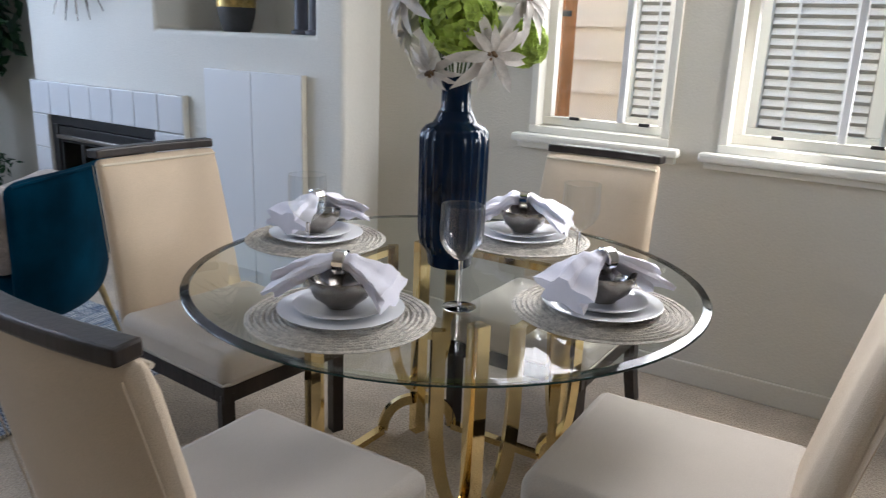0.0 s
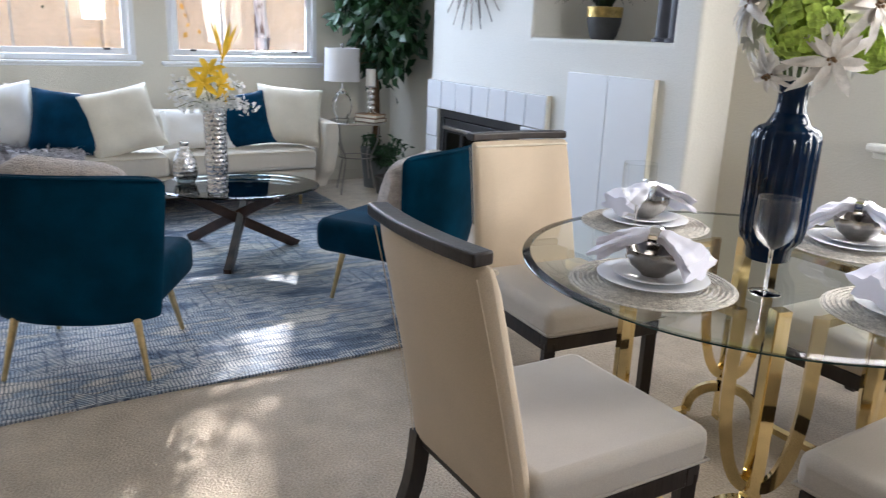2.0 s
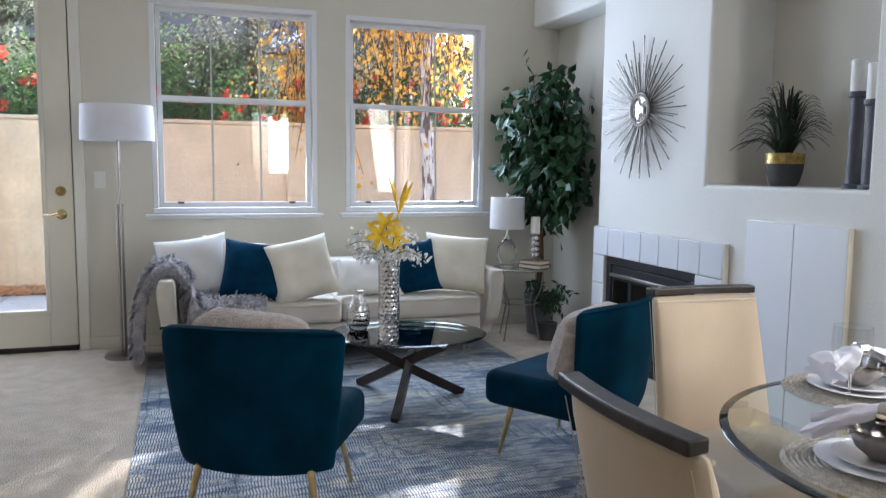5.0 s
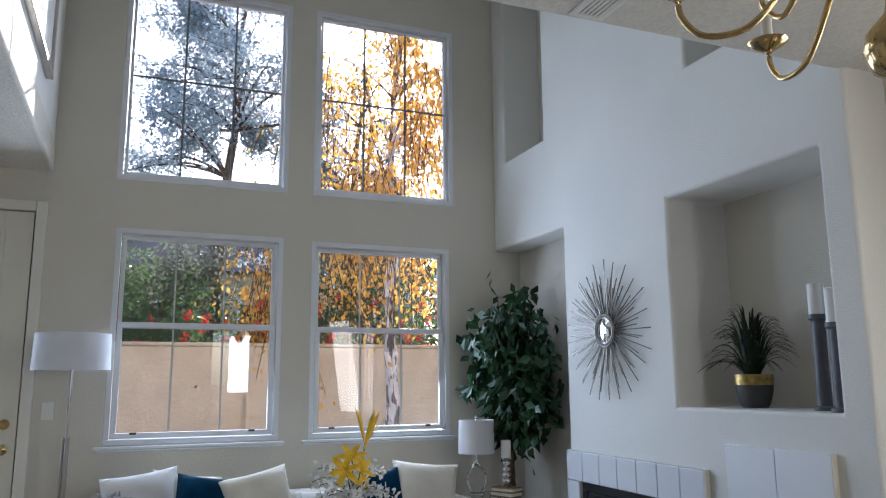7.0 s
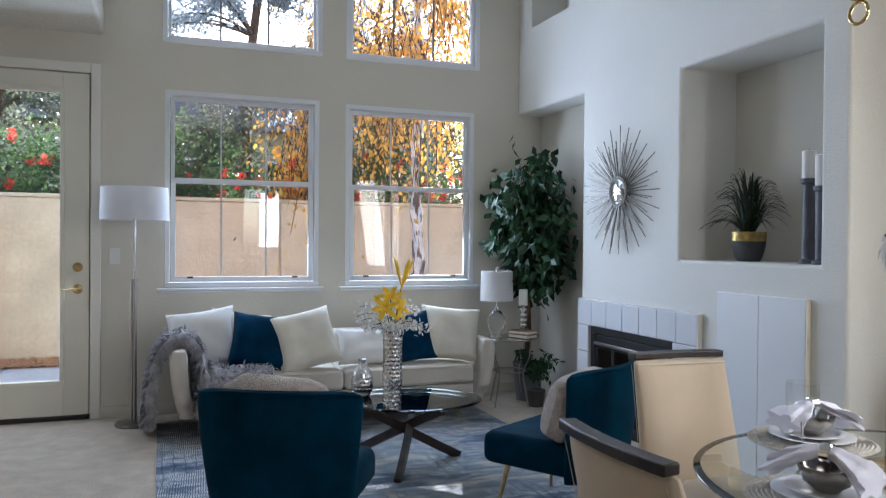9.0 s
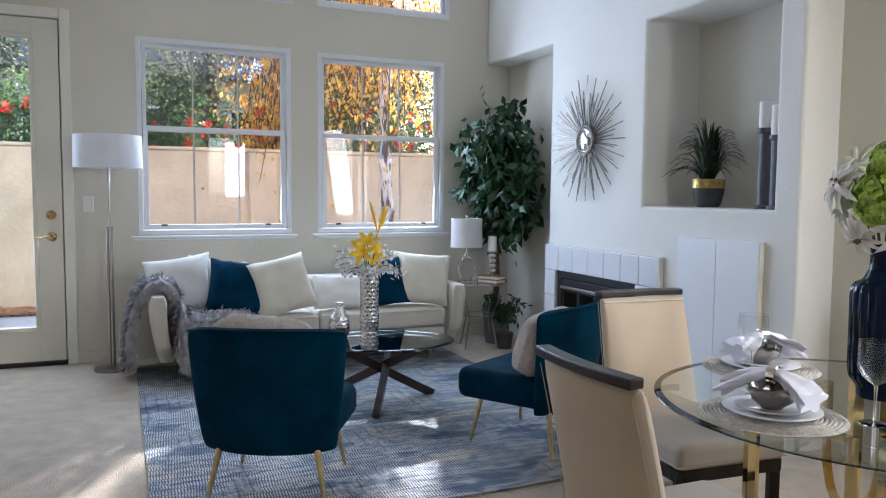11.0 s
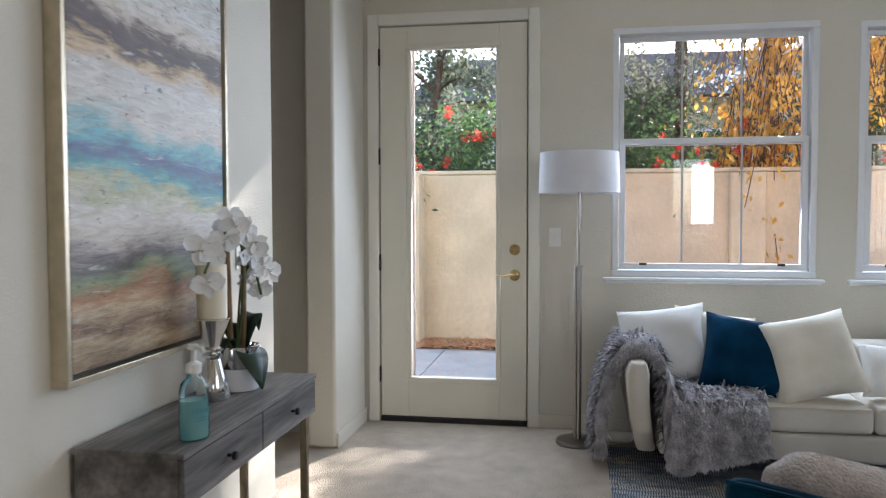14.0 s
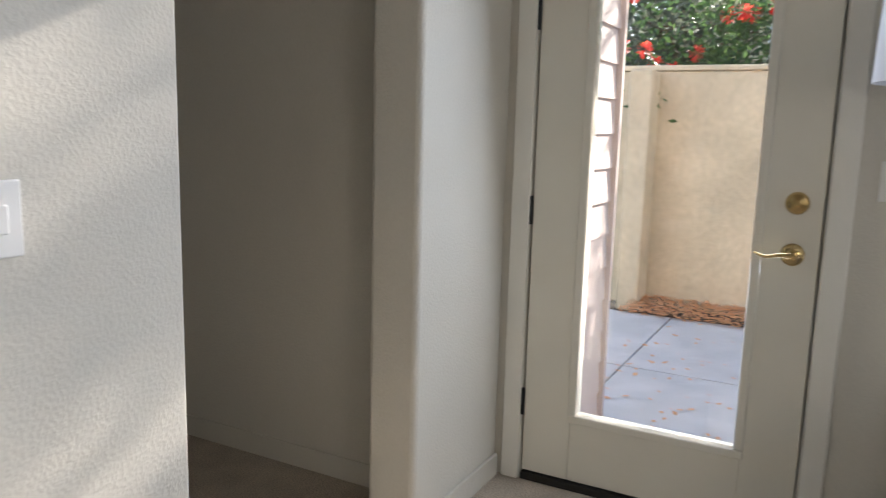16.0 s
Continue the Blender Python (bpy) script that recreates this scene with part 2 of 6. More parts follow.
SOIL = mat("garden_soil", (0.11, 0.075, 0.05), 0.95, vary=0.3, scale=6, fine=0.4, fine_scale=50, bump=0.8)
LITTER = mat("fallen_leaves", (0.66, 0.27, 0.11), 0.9, vary=0.4, scale=25, color2=(0.70, 0.38, 0.18))
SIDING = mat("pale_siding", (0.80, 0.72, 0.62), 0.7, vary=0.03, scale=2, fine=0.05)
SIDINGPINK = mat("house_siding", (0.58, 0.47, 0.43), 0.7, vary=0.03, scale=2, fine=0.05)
CEDAR = mat("orange_cedar", (0.50, 0.20, 0.06), 0.65, vary=0.2, scale=10, fine=0.2, fine_scale=60, stretch=(1, 1, 0.12))
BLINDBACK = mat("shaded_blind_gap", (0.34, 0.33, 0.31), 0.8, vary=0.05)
BLIND = mat("white_blind_slat", (0.80, 0.79, 0.77), 0.6, vary=0.02)
BIRCH = mat("birch_bark", (0.84, 0.79, 0.75), 0.8, color2=(0.20, 0.13, 0.10), scale=9, fine=0.2, fine_scale=40, bump=0.4, stretch=(1.4, 1.4, 0.45))
birch_ramp = next(q for q in BIRCH.node_tree.nodes if q.type == "VALTORGB")
birch_ramp.color_ramp.elements[0].position, birch_ramp.color_ramp.elements[1].position = 0.50, 0.56
LEAFY = mat("autumn_leaf", (0.55, 0.27, 0.045), 0.6, color2=(0.78, 0.50, 0.10), scale=4)
LEAFG = mat("shrub_leaf", (0.028, 0.065, 0.025), 0.4, color2=(0.11, 0.18, 0.055), scale=5)
LEAFGLARE = mat("oak_leaf_glare", (0.15, 0.20, 0.22), 0.4, color2=(0.34, 0.40, 0.43), scale=3)
LEAFS = mat("shade_leaf", (0.05, 0.065, 0.04), 0.5, color2=(0.17, 0.18, 0.13), scale=4)
REDFL = mat("red_blossom", (0.62, 0.04, 0.03), 0.7, color2=(0.75, 0.12, 0.08), scale=8)
HOUSEY = mat("far_house_wall", (0.52, 0.46, 0.30), 0.8, vary=0.03)
ROOF = mat("brown_roof", (0.16, 0.12, 0.10), 0.9, vary=0.15, scale=8)
SOAP = mat("teal_gel", (0.42, 0.78, 0.79), 0.25, vary=0.05, scale=20)
leaf_thin = SOAP.node_tree.nodes["Principled BSDF"].inputs["Transmission Weight"]
leaf_thin.default_value = 0.5
CLEARPLASTIC = pane_glass("clear_plastic", (0.93, 0.96, 0.96))
LABELB = mat("label_ink", (0.05, 0.30, 0.40), 0.6)
RUBBER = mat("dark_threshold", (0.015, 0.012, 0.010), 0.6)


def math_node(m, op, a, b=None, c=None):
    """One arithmetic step; a, b, c are sockets or numbers."""
    q = m.node_tree.nodes.new("ShaderNodeMath")
    q.operation = op
    for k, v in enumerate((a, b, c)):
        if v is None:
            continue
        if isinstance(v, (int, float)):
            q.inputs[k].default_value = v
        else:
            m.node_tree.links.new(v, q.inputs[k])
    return q.outputs[0]


def noise_node(m, vec, stretch, scale, detail=4.0, rough=0.55, bend=0.0):
    n, l = m.node_tree.nodes, m.node_tree.links
    mp, q = n.new("ShaderNodeMapping"), n.new("ShaderNodeTexNoise")
    mp.inputs["Scale"].default_value = stretch
    l.new(vec, mp.inputs[0])
    l.new(mp.outputs[0], q.inputs[0])
    q.inputs["Scale"].default_value, q.inputs["Detail"].default_value = scale, detail
    q.inputs["Roughness"].default_value, q.inputs["Distortion"].default_value = rough, bend
    return q.outputs[0]


def mix_node(m, how, fac, a, b):
    q = m.node_tree.nodes.new("ShaderNodeMix")
    q.data_type, q.blend_type = "RGBA", how
    for k, v in ((0, fac), (6, a), (7, b)):
        if isinstance(v, (int, float)):
            q.inputs[k].default_value = v
        elif isinstance(v, tuple):
            q.inputs[k].default_value = (*v, 1)
        else:
            m.node_tree.links.new(v, q.inputs[k])
    return q.outputs[2]


def rug_material():
    """Rows of short woven dashes in two directions over soft clouds of navy, blue-grey and cream."""
    m = bpy.data.materials.new("blue_grey_rug")
    m.use_nodes = True
    n, l = m.node_tree.nodes, m.node_tree.links
    b = n["Principled BSDF"]
    tc, sep = n.new("ShaderNodeTexCoord"), n.new("ShaderNodeSeparateXYZ")
    vec = tc.outputs["Object"]
    l.new(vec, sep.inputs[0])
    clouds = noise_node(m, vec, (1.5, 0.6, 1), 2.4, 7, 0.68)
    r = ramp_node(m, [(0.32, (0.06, 0.09, 0.15)), (0.41, (0.15, 0.20, 0.28)), (0.48, (0.50, 0.51, 0.52)), (0.54, (0.20, 0.26, 0.34)), (0.60, (0.52, 0.49, 0.44)), (0.70, (0.64, 0.61, 0.56))])
    l.new(clouds, r.inputs[0])
    wob = noise_node(m, vec, (1, 1, 1), 9.0, 2)
    dashes = []
    for along, across in ((0, 1), (1, 0)):
        row = math_node(m, "MULTIPLY_ADD", sep.outputs[along], 15.0, math_node(m, "MULTIPLY", wob, 0.5))
        step = math_node(m, "MULTIPLY", math_node(m, "FLOOR", row), 1.9)
        stripe = math_node(m, "SINE", math_node(m, "ADD", math_node(m, "MULTIPLY_ADD", sep.outputs[across], 470.0, step), math_node(m, "MULTIPLY", wob, 9.0)))
        gap = math_node(m, "GREATER_THAN", math_node(m, "FRACT", row), 0.12)
        dashes.append(math_node(m, "MULTIPLY", math_node(m, "MULTIPLY_ADD", stripe, 0.5, 0.5), math_node(m, "MULTIPLY_ADD", gap, 0.7, 0.3)))
    pick = math_node(m, "GREATER_THAN", noise_node(m, vec, (1, 1, 1), 2.6, 3), 0.57)
    weave = math_node(m, "ADD", math_node(m, "MULTIPLY", dashes[0], math_node(m, "SUBTRACT", 1.0, pick)), math_node(m, "MULTIPLY", dashes[1], pick))
    worn = math_node(m, "MULTIPLY", weave, noise_node(m, vec, (1, 1, 1), 60.0, 3))
    r2 = ramp_node(m, [(0.03, (0.20, 0.24, 0.32)), (0.42, (1.26, 1.23, 1.18))])
    l.new(worn, r2.inputs[0])
    l.new(mix_node(m, "MULTIPLY", 1.0, r.outputs[0], r2.outputs[0]), b.inputs["Base Color"])
    b.inputs["Roughness"].default_value = 0.88
    bp = n.new("ShaderNodeBump")
    bp.inputs["Strength"].default_value, bp.inputs["Distance"].default_value = 0.6, 0.004
    l.new(worn, bp.inputs["Height"])
    l.new(bp.outputs[0], b.inputs["Normal"])
    return m


def painting_material():
    """An abstract shore: pale sky, a dark ridge, teal and blue water, mist, then rust and ochre ground."""
    m = bpy.data.materials.new("abstract_painting")
    m.use_nodes = True
    n, l = m.node_tree.nodes, m.node_tree.links
    b = n["Principled BSDF"]
    tc, sep = n.new("ShaderNodeTexCoord"), n.new("ShaderNodeSeparateXYZ")
    vec = tc.outputs["Object"]
    l.new(vec, sep.inputs[0])
    height = math_node(m, "MULTIPLY", sep.outputs[2], 1.0 / (1.27 * U))
    broad = noise_node(m, vec, (1.4, 1, 3.0), 1.6, 3, 0.5, 0.4)
    fine = noise_node(m, vec, (2.2, 1, 11.0), 2.6, 10, 0.72, 0.7)
    swirl = math_node(m, "MULTIPLY_ADD", math_node(m, "SUBTRACT", broad, 0.5), 0.16, height)
    bent = math_node(m, "ADD", math_node(m, "MULTIPLY_ADD", math_node(m, "SUBTRACT", fine, 0.5), 0.13, swirl), math_node(m, "MULTIPLY", sep.outputs[0], 0.03))
    r = ramp_node(m, [(0.00, (0.20, 0.13, 0.08)), (0.05, (0.56, 0.44, 0.28)), (0.09, (0.24, 0.14, 0.08)), (0.13, (0.62, 0.49, 0.32)), (0.17, (0.46, 0.23, 0.10)), (0.21, (0.29, 0.35, 0.18)), (0.25, (0.17, 0.14, 0.14)), (0.30, (0.62, 0.57, 0.50)), (0.345, (0.68, 0.65, 0.59)), (0.39, (0.46, 0.46, 0.26)), (0.43, (0.07, 0.36, 0.40)), (0.475, (0.03, 0.08, 0.22)), (0.51, (0.14, 0.42, 0.48)), (0.56, (0.62, 0.60, 0.54)), (0.65, (0.68, 0.66, 0.62)), (0.69, (0.62, 0.46, 0.27)), (0.715, (0.10, 0.065, 0.05)), (0.755, (0.17, 0.12, 0.10)), (0.785, (0.66, 0.60, 0.52)), (0.84, (0.72, 0.72, 0.70)), (1.0, (0.68, 0.70, 0.70))])
    l.new(bent, r.inputs[0])
    veil = noise_node(m, vec, (1.0, 1, 7.0), 3.4, 8, 0.7, 1.0)
    rv = ramp_node(m, [(0.58, (0, 0, 0)), (0.66, (0.55, 0.55, 0.55))])
    l.new(veil, rv.inputs[0])
    c1 = mix_node(m, "MIX", rv.outputs[0], r.outputs[0], (0.74, 0.72, 0.67))
    spots = noise_node(m, vec, (3.0, 1, 7.0), 7.0, 6, 0.75, 0.6)
    rs = ramp_node(m, [(0.34, (0.8, 0.8, 0.8)), (0.41, (0, 0, 0))])
    l.new(spots, rs.inputs[0])
    c2 = mix_node(m, "MIX", rs.outputs[0], c1, (0.10, 0.085, 0.08))
    grit = noise_node(m, vec, (1.6, 1, 9.0), 6.0, 6, 0.65, 0.8)
    rg = ramp_node(m, [(0.36, (0.74, 0.70, 0.66)), (0.60, (1.0, 1.0, 1.0))])
    l.new(grit, rg.inputs[0])
    deep = n.new("ShaderNodeGamma")
    deep.inputs[1].default_value = 1.15
    l.new(mix_node(m, "MULTIPLY", 1.0, c2, rg.outputs[0]), deep.inputs[0])
    l.new(deep.outputs[0], b.inputs["Base Color"])
    b.inputs["Roughness"].default_value = 0.45
    bp = n.new("ShaderNodeBump")
    bp.inputs["Strength"].default_value, bp.inputs["Distance"].default_value = 0.4, 0.004
    l.new(fine, bp.inputs["Height"])
    l.new(bp.outputs[0], b.inputs["Normal"])
    return m


def leaf_light(m, share=0.5, tint=1.5):
    """Thin leaves: part of the light passes through them."""
    n, l = m.node_tree.nodes, m.node_tree.links
    b, out = n["Principled BSDF"], n["Material Output"]
    t, x = n.new("ShaderNodeBsdfTranslucent"), n.new("ShaderNodeMixShader")
    x.inputs[0].default_value = share
    src = b.inputs["Base Color"].links[0].from_socket
    g = n.new("ShaderNodeMix")
    g.data_type, g.blend_type = "RGBA", "MULTIPLY"
    g.inputs[0].default_value = 1.0
    g.inputs[7].default_value = (tint, tint, tint, 1)
    l.new(src, g.inputs[6])
    l.new(g.outputs[2], t.inputs[0])
    l.new(b.outputs[0], x.inputs[1])
    l.new(t.outputs[0], x.inputs[2])
    l.new(x.outputs[0], out.inputs[0])


for m in (LEAFY, LEAFG, LEAFGLARE, LEAFS, REDFL):
    leaf_light(m)
leaf_light(SHADE, 0.35, 1.0)
CRYSTAL = thin_crystal()
TABLETOP = pane_glass("table_top_glass", (0.90, 0.95, 0.92))
RUG = rug_material()
PAINTING = painting_material()


# ---- mesh helpers: all sizes in plan units, scaled by U when linked ----
def thing(name, x, y, z, turn=0.0, label="", category="", group="", kind=""):
    ob = new(name)
    ob.empty_display_size = 0.1
    ob.matrix_world = pose(x * U, y * U, z * U, 0, 0, turn)
    return tagged(ob, label, category, group, kind)


def part(name, bm, material, parent=None, label="", smooth=True, at=None, kind="", category=""):
    """Links a bmesh as one mesh object, under a thing or part, or at top level."""
    bmesh.ops.recalc_face_normals(bm, faces=bm.faces)
    bmesh.ops.scale(bm, vec=(U, U, U), verts=bm.verts)
    me = bpy.data.meshes.new(name)
    bm.to_mesh(me)
    bm.free()
    me.materials.append(material)
    if smooth:
        me.polygons.foreach_set("use_smooth", [True] * len(me.polygons))
        me.set_sharp_from_angle(angle=radians(38))
        for p in me.polygons:
            if max(abs(c) for c in p.normal) > 0.99995:
                p.use_smooth = False
    ob = new(name, me)
    if parent:
        ob.parent = parent
    if at is not None:
        ob.matrix_basis = Matrix.Translation((at.translation * U)) @ at.to_3x3().to_4x4()
    return tagged(ob, label, category, "", kind)


def raw(name, verts, faces, material, parent=None, label="", smooth=True, kind="", category=""):
    me = bpy.data.meshes.new(name)
    me.from_pydata([tuple(c * U for c in v) for v in verts], [], faces)
    me.materials.append(material)
    if smooth:
        me.polygons.foreach_set("use_smooth", [True] * len(me.polygons))
    ob = new(name, me)
    if parent:
        ob.parent = parent
    return tagged(ob, label, category, "", kind)


def box(bm, x0, x1, y0, y1, z0, z1, bevel=0.0, seg=2):
    g = bmesh.ops.create_cube(bm, size=1.0)
    bmesh.ops.transform(bm, matrix=Matrix.Translation(((x0 + x1) / 2, (y0 + y1) / 2, (z0 + z1) / 2)) @ Matrix.Diagonal((abs(x1 - x0), abs(y1 - y0), abs(z1 - z0), 1)), verts=g["verts"])
    if bevel:
        edges = list({e for v in g["verts"] for e in v.link_edges})
        bmesh.ops.bevel(bm, geom=edges, offset=bevel, segments=seg, profile=0.5, affect="EDGES")
    return bm


def boxed(*a, **k):
    return box(bmesh.new(), *a, **k)


def lathe(profile, n=32, bm=None, m=None):
    """A turned form from (radius, height) pairs."""
    bm = bm or bmesh.new()
    rings = []
    for r, z in profile:
        if r < 1e-5:
            rings.append([bm.verts.new((0, 0, z))])
        else:
            rings.append([bm.verts.new((r * math.cos(2 * math.pi * i / n), r * math.sin(2 * math.pi * i / n), z)) for i in range(n)])
    for a, b in zip(rings, rings[1:]):
        for i in range(n):
            j = (i + 1) % n
            if len(a) == 1 and len(b) == 1:
                continue
            if len(a) == 1:
                bm.faces.new((a[0], b[i], b[j]))
            elif len(b) == 1:
                bm.faces.new((a[i], a[j], b[0]))
            else:
                bm.faces.new((a[i], a[j], b[j], b[i]))
    if m is not None:
        bmesh.ops.transform(bm, matrix=m, verts=[v for r in rings for v in r])
    return bm


def sweep(pts, radius, n=8, bm=None, closed=False, flat=None, up=Vector((0, 0, 1))):
    """A tube along pts; radius a number or one per point; flat=(w, h) gives a rectangular bar."""
    bm = bm or bmesh.new()
    pts = [Vector(p) for p in pts]
    rings = []
    k = len(pts)
    for i, p in enumerate(pts):
        a = pts[(i - 1) % k] if closed or i else p
        b = pts[(i + 1) % k] if closed or i < k - 1 else p
        d = (b - a).normalized()
        side = d.cross(up)
        if side.length < 1e-4:
            side = d.cross(Vector((0.31, 0.95, 0)))
        side.normalize()
        nor = side.cross(d).normalized()
        if flat:
            ring = [p + side * sx * flat[0] / 2 + nor * sy * flat[1] / 2 for sx, sy in ((-1, -1), (1, -1), (1, 1), (-1, 1))]
        else:
            r = radius[i] if isinstance(radius, (list, tuple)) else radius
            ring = [p + (side * math.cos(2 * math.pi * j / n) + nor * math.sin(2 * math.pi * j / n)) * r for j in range(n)]
        rings.append([bm.verts.new(v) for v in ring])
    m = len(rings[0])
    for a, b in list(zip(rings, rings[1:])) + ([(rings[-1], rings[0])] if closed else []):
        for j in range(m):
            bm.faces.new((a[j], a[(j + 1) % m], b[(j + 1) % m], b[j]))
    if not closed:
        bm.faces.new(rings[0][::-1])
        bm.faces.new(rings[-1])
    return bm


def bez(p0, p1, p2, n=10):
    p0, p1, p2 = Vector(p0), Vector(p1), Vector(p2)
    return [p0 * (1 - t) ** 2 + p1 * 2 * t * (1 - t) + p2 * t * t for t in (i / n for i in range(n + 1))]


def smoothed(pts, k=6):
    """A Catmull-Rom line through pts."""
    pts = [Vector(p) for p in pts]
    out = []
    for i in range(len(pts) - 1):
        a, b, c, d = pts[max(i - 1, 0)], pts[i], pts[i + 1], pts[min(i + 2, len(pts) - 1)]
        for j in range(k):
            t = j / k
            out.append(0.5 * (2 * b + (c - a) * t + (2 * a - 5 * b + 4 * c - d) * t * t + (3 * b - a - 3 * c + d) * t ** 3))
    return out + [pts[-1]]


def pillow(w, h, d, seed=0, n=16, pinch=0.10, soft=0.35, rounding=0.0):
    """A filled cushion, standing in the xz plane, with drawn-in sides and pointed corners."""
    bm = bmesh.new()
    rnd = random.Random(seed)
    off = Vector((rnd.random() * 50, rnd.random() * 50, 0))
    grids = []
    for s in (1, -1):
        g = []
        for i in range(n + 1):
            row = []
            for j in range(n + 1):
                u, v = 2 * i / n - 1, 2 * j / n - 1
                x = w / 2 * u * (1 - pinch * (1 - v * v) * abs(u) ** 3)
                z = h / 2 * v * (1 - pinch * (1 - u * u) * abs(v) ** 3)
                x, z = x * (1 - rounding * abs(v) ** 7 * u * u), z * (1 - rounding * abs(u) ** 7 * v * v)
                f = max(0.0, (1 - u ** 4) * (1 - v ** 4)) ** 0.5
                wob = 1 + soft * 0.5 * noise.noise(Vector((u * 1.6, v * 1.6, s)) + off)
                y = s * d / 2 * f * wob
                row.append(Vector((x, y, z + h / 2)))
            g.append(row)
        grids.append(g)
    index = {}
    for s, g in enumerate(grids):
        for i in range(n + 1):
            for j in range(n + 1):
                rim = i in (0, n) or j in (0, n)
                key = (0 if rim else s, i, j)
                if key not in index:
                    p = g[i][j].copy()
                    if rim:
                        p.y = 0
                    index[key] = bm.verts.new(p)
    for s in (0, 1):
        for i in range(n):
            for j in range(n):
                q = [index[(0 if (a in (0, n) or b in (0, n)) else s, a, b)] for a, b in ((i, j), (i + 1, j), (i + 1, j + 1), (i, j + 1))]
                bm.faces.new(q if s else q[::-1])
    return bm


def leaf_cloud(points, size, seed, aspect=0.5, droop=0.3, fold=True):
    """Many small pointed leaves, one at each point, turned at random; returns verts and faces."""
    rnd = random.Random(seed)
    verts, faces = [], []
    for p in points:
        s = size * rnd.uniform(0.7, 1.25)
        d = Vector((rnd.uniform(-1, 1), rnd.uniform(-1, 1), rnd.uniform(-1, 0.6) - droop)).normalized()
        side = d.cross(Vector((rnd.uniform(-1, 1), rnd.uniform(-1, 1), rnd.uniform(-1, 1)))).normalized()
        up = side.cross(d)
        p = Vector(p)
        k = len(verts)
        verts += [p, p + d * s * 0.45 + side * s * aspect * 0.5 + up * s * 0.06, p + d * s, p + d * s * 0.45 - side * s * aspect * 0.5 + up * s * 0.06]
        faces += [(k, k + 1, k + 2), (k, k + 2, k + 3)]
    return verts, faces


def wall_sheet(name, axis, at, thick, u0, u1, z0, z1, holes, material, label, bevel=0.0):
    """A wall with real openings. axis 'x': the wall stands at x=at, runs along y, its body goes to at+thick; 'y' likewise. Sunk edges may be rounded."""
    us = sorted({u0, u1, *[h[0] for h in holes], *[h[1] for h in holes]})
    zs = sorted({z0, z1, *[h[2] for h in holes], *[h[3] for h in holes]})
    us, zs = [u for u in us if u0 <= u <= u1], [z for z in zs if z0 <= z <= z1]
    solid = [[not any(h[0] - 1e-6 < (us[i] + us[i + 1]) / 2 < h[1] + 1e-6 and h[2] - 1e-6 < (zs[j] + zs[j + 1]) / 2 < h[3] + 1e-6 for h in holes) for j in range(len(zs) - 1)] for i in range(len(us) - 1)]
    bm = bmesh.new()
    vs = {}

    def v(i, j, k):
        if (i, j, k) not in vs:
            c = at + thick * k
            vs[(i, j, k)] = bm.verts.new((c, us[i], zs[j]) if axis == "x" else (us[i], c, zs[j]))
        return vs[(i, j, k)]

    def filled(i, j):
        return 0 <= i < len(us) - 1 and 0 <= j < len(zs) - 1 and solid[i][j]
    for i in range(len(us) - 1):
        for j in range(len(zs) - 1):
            if not solid[i][j]:
                continue
            for k in (0, 1):
                bm.faces.new((v(i, j, k), v(i + 1, j, k), v(i + 1, j + 1, k), v(i, j + 1, k)))
            for (a, b), near in ((((i, j), (i + 1, j)), (i, j - 1)), (((i, j + 1), (i + 1, j + 1)), (i, j + 1)), (((i, j), (i, j + 1)), (i - 1, j)), (((i + 1, j), (i + 1, j + 1)), (i + 1, j))):
                if not filled(*near):
                    bm.faces.new((v(*a, 0), v(*b, 0), v(*b, 1), v(*a, 1)))
    ob = part(name, bm, material, None, label, smooth=False, kind="structure")
    if bevel:
        md = ob.modifiers.new("rounded_edges", "BEVEL")
        md.width, md.segments, md.limit_method, md.angle_limit = bevel * U, 4, "ANGLE", radians(60)
    return ob


def slab(name, x0, x1, y0, y1, z0, z1, material, label, bevel=0.0, seg=3, kind="structure"):
    return part(name, boxed(x0, x1, y0, y1, z0, z1, bevel=bevel, seg=seg), material, None, label, smooth=bevel > 0, kind=kind)


# ---- the room ----
WX, FY, DY, AY = -5.485, 2.62, 2.86, -1.76  # window wall, chimney wall, dining wall, picture wall
W1, W2, W3, W4 = (-0.245, 0.893, 0.93, 2.385), (1.105, 2.210, 0.93, 2.372), (-0.265, 0.915, 2.73, 4.23), (1.105, 2.255, 2.73, 4.23)
DOOR = (-1.665, -0.740, 0.0, 2.46)
DWA, DWB = (-1.36, -0.81, 0.86, 2.25), (-0.64, -0.05, 0.86, 2.25)

slab("floor", -5.64, 3.3, -4.2, 3.1, -0.2, 0.0, CARPET, "beige plush carpet with faint tread marks")
wall_sheet("wall_west", "x", WX, -0.16, -1.93, 3.1, 0.0, 5.3, [W1, W2, W3, W4, DOOR], PAINT, "cream painted wall with four windows and a garden door")
wall_sheet("wall_chimney", "y", FY, 0.45, WX, -2.10, 0.0, 5.3, [(WX - 0.01, -4.40, -0.01, 2.38), (-3.29, -2.26, 1.19, 2.33), (-5.27, -4.64, 3.08, 4.6), (-3.07, -2.3, 3.02, 4.4), (-4.25, -3.31, -0.01, 0.70)], PAINT_SKYLIT, "white textured chimney wall with recessed niches", bevel=0.022)
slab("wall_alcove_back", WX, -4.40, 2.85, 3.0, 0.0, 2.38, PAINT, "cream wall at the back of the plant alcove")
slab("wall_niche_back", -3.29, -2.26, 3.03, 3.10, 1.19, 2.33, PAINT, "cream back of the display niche")
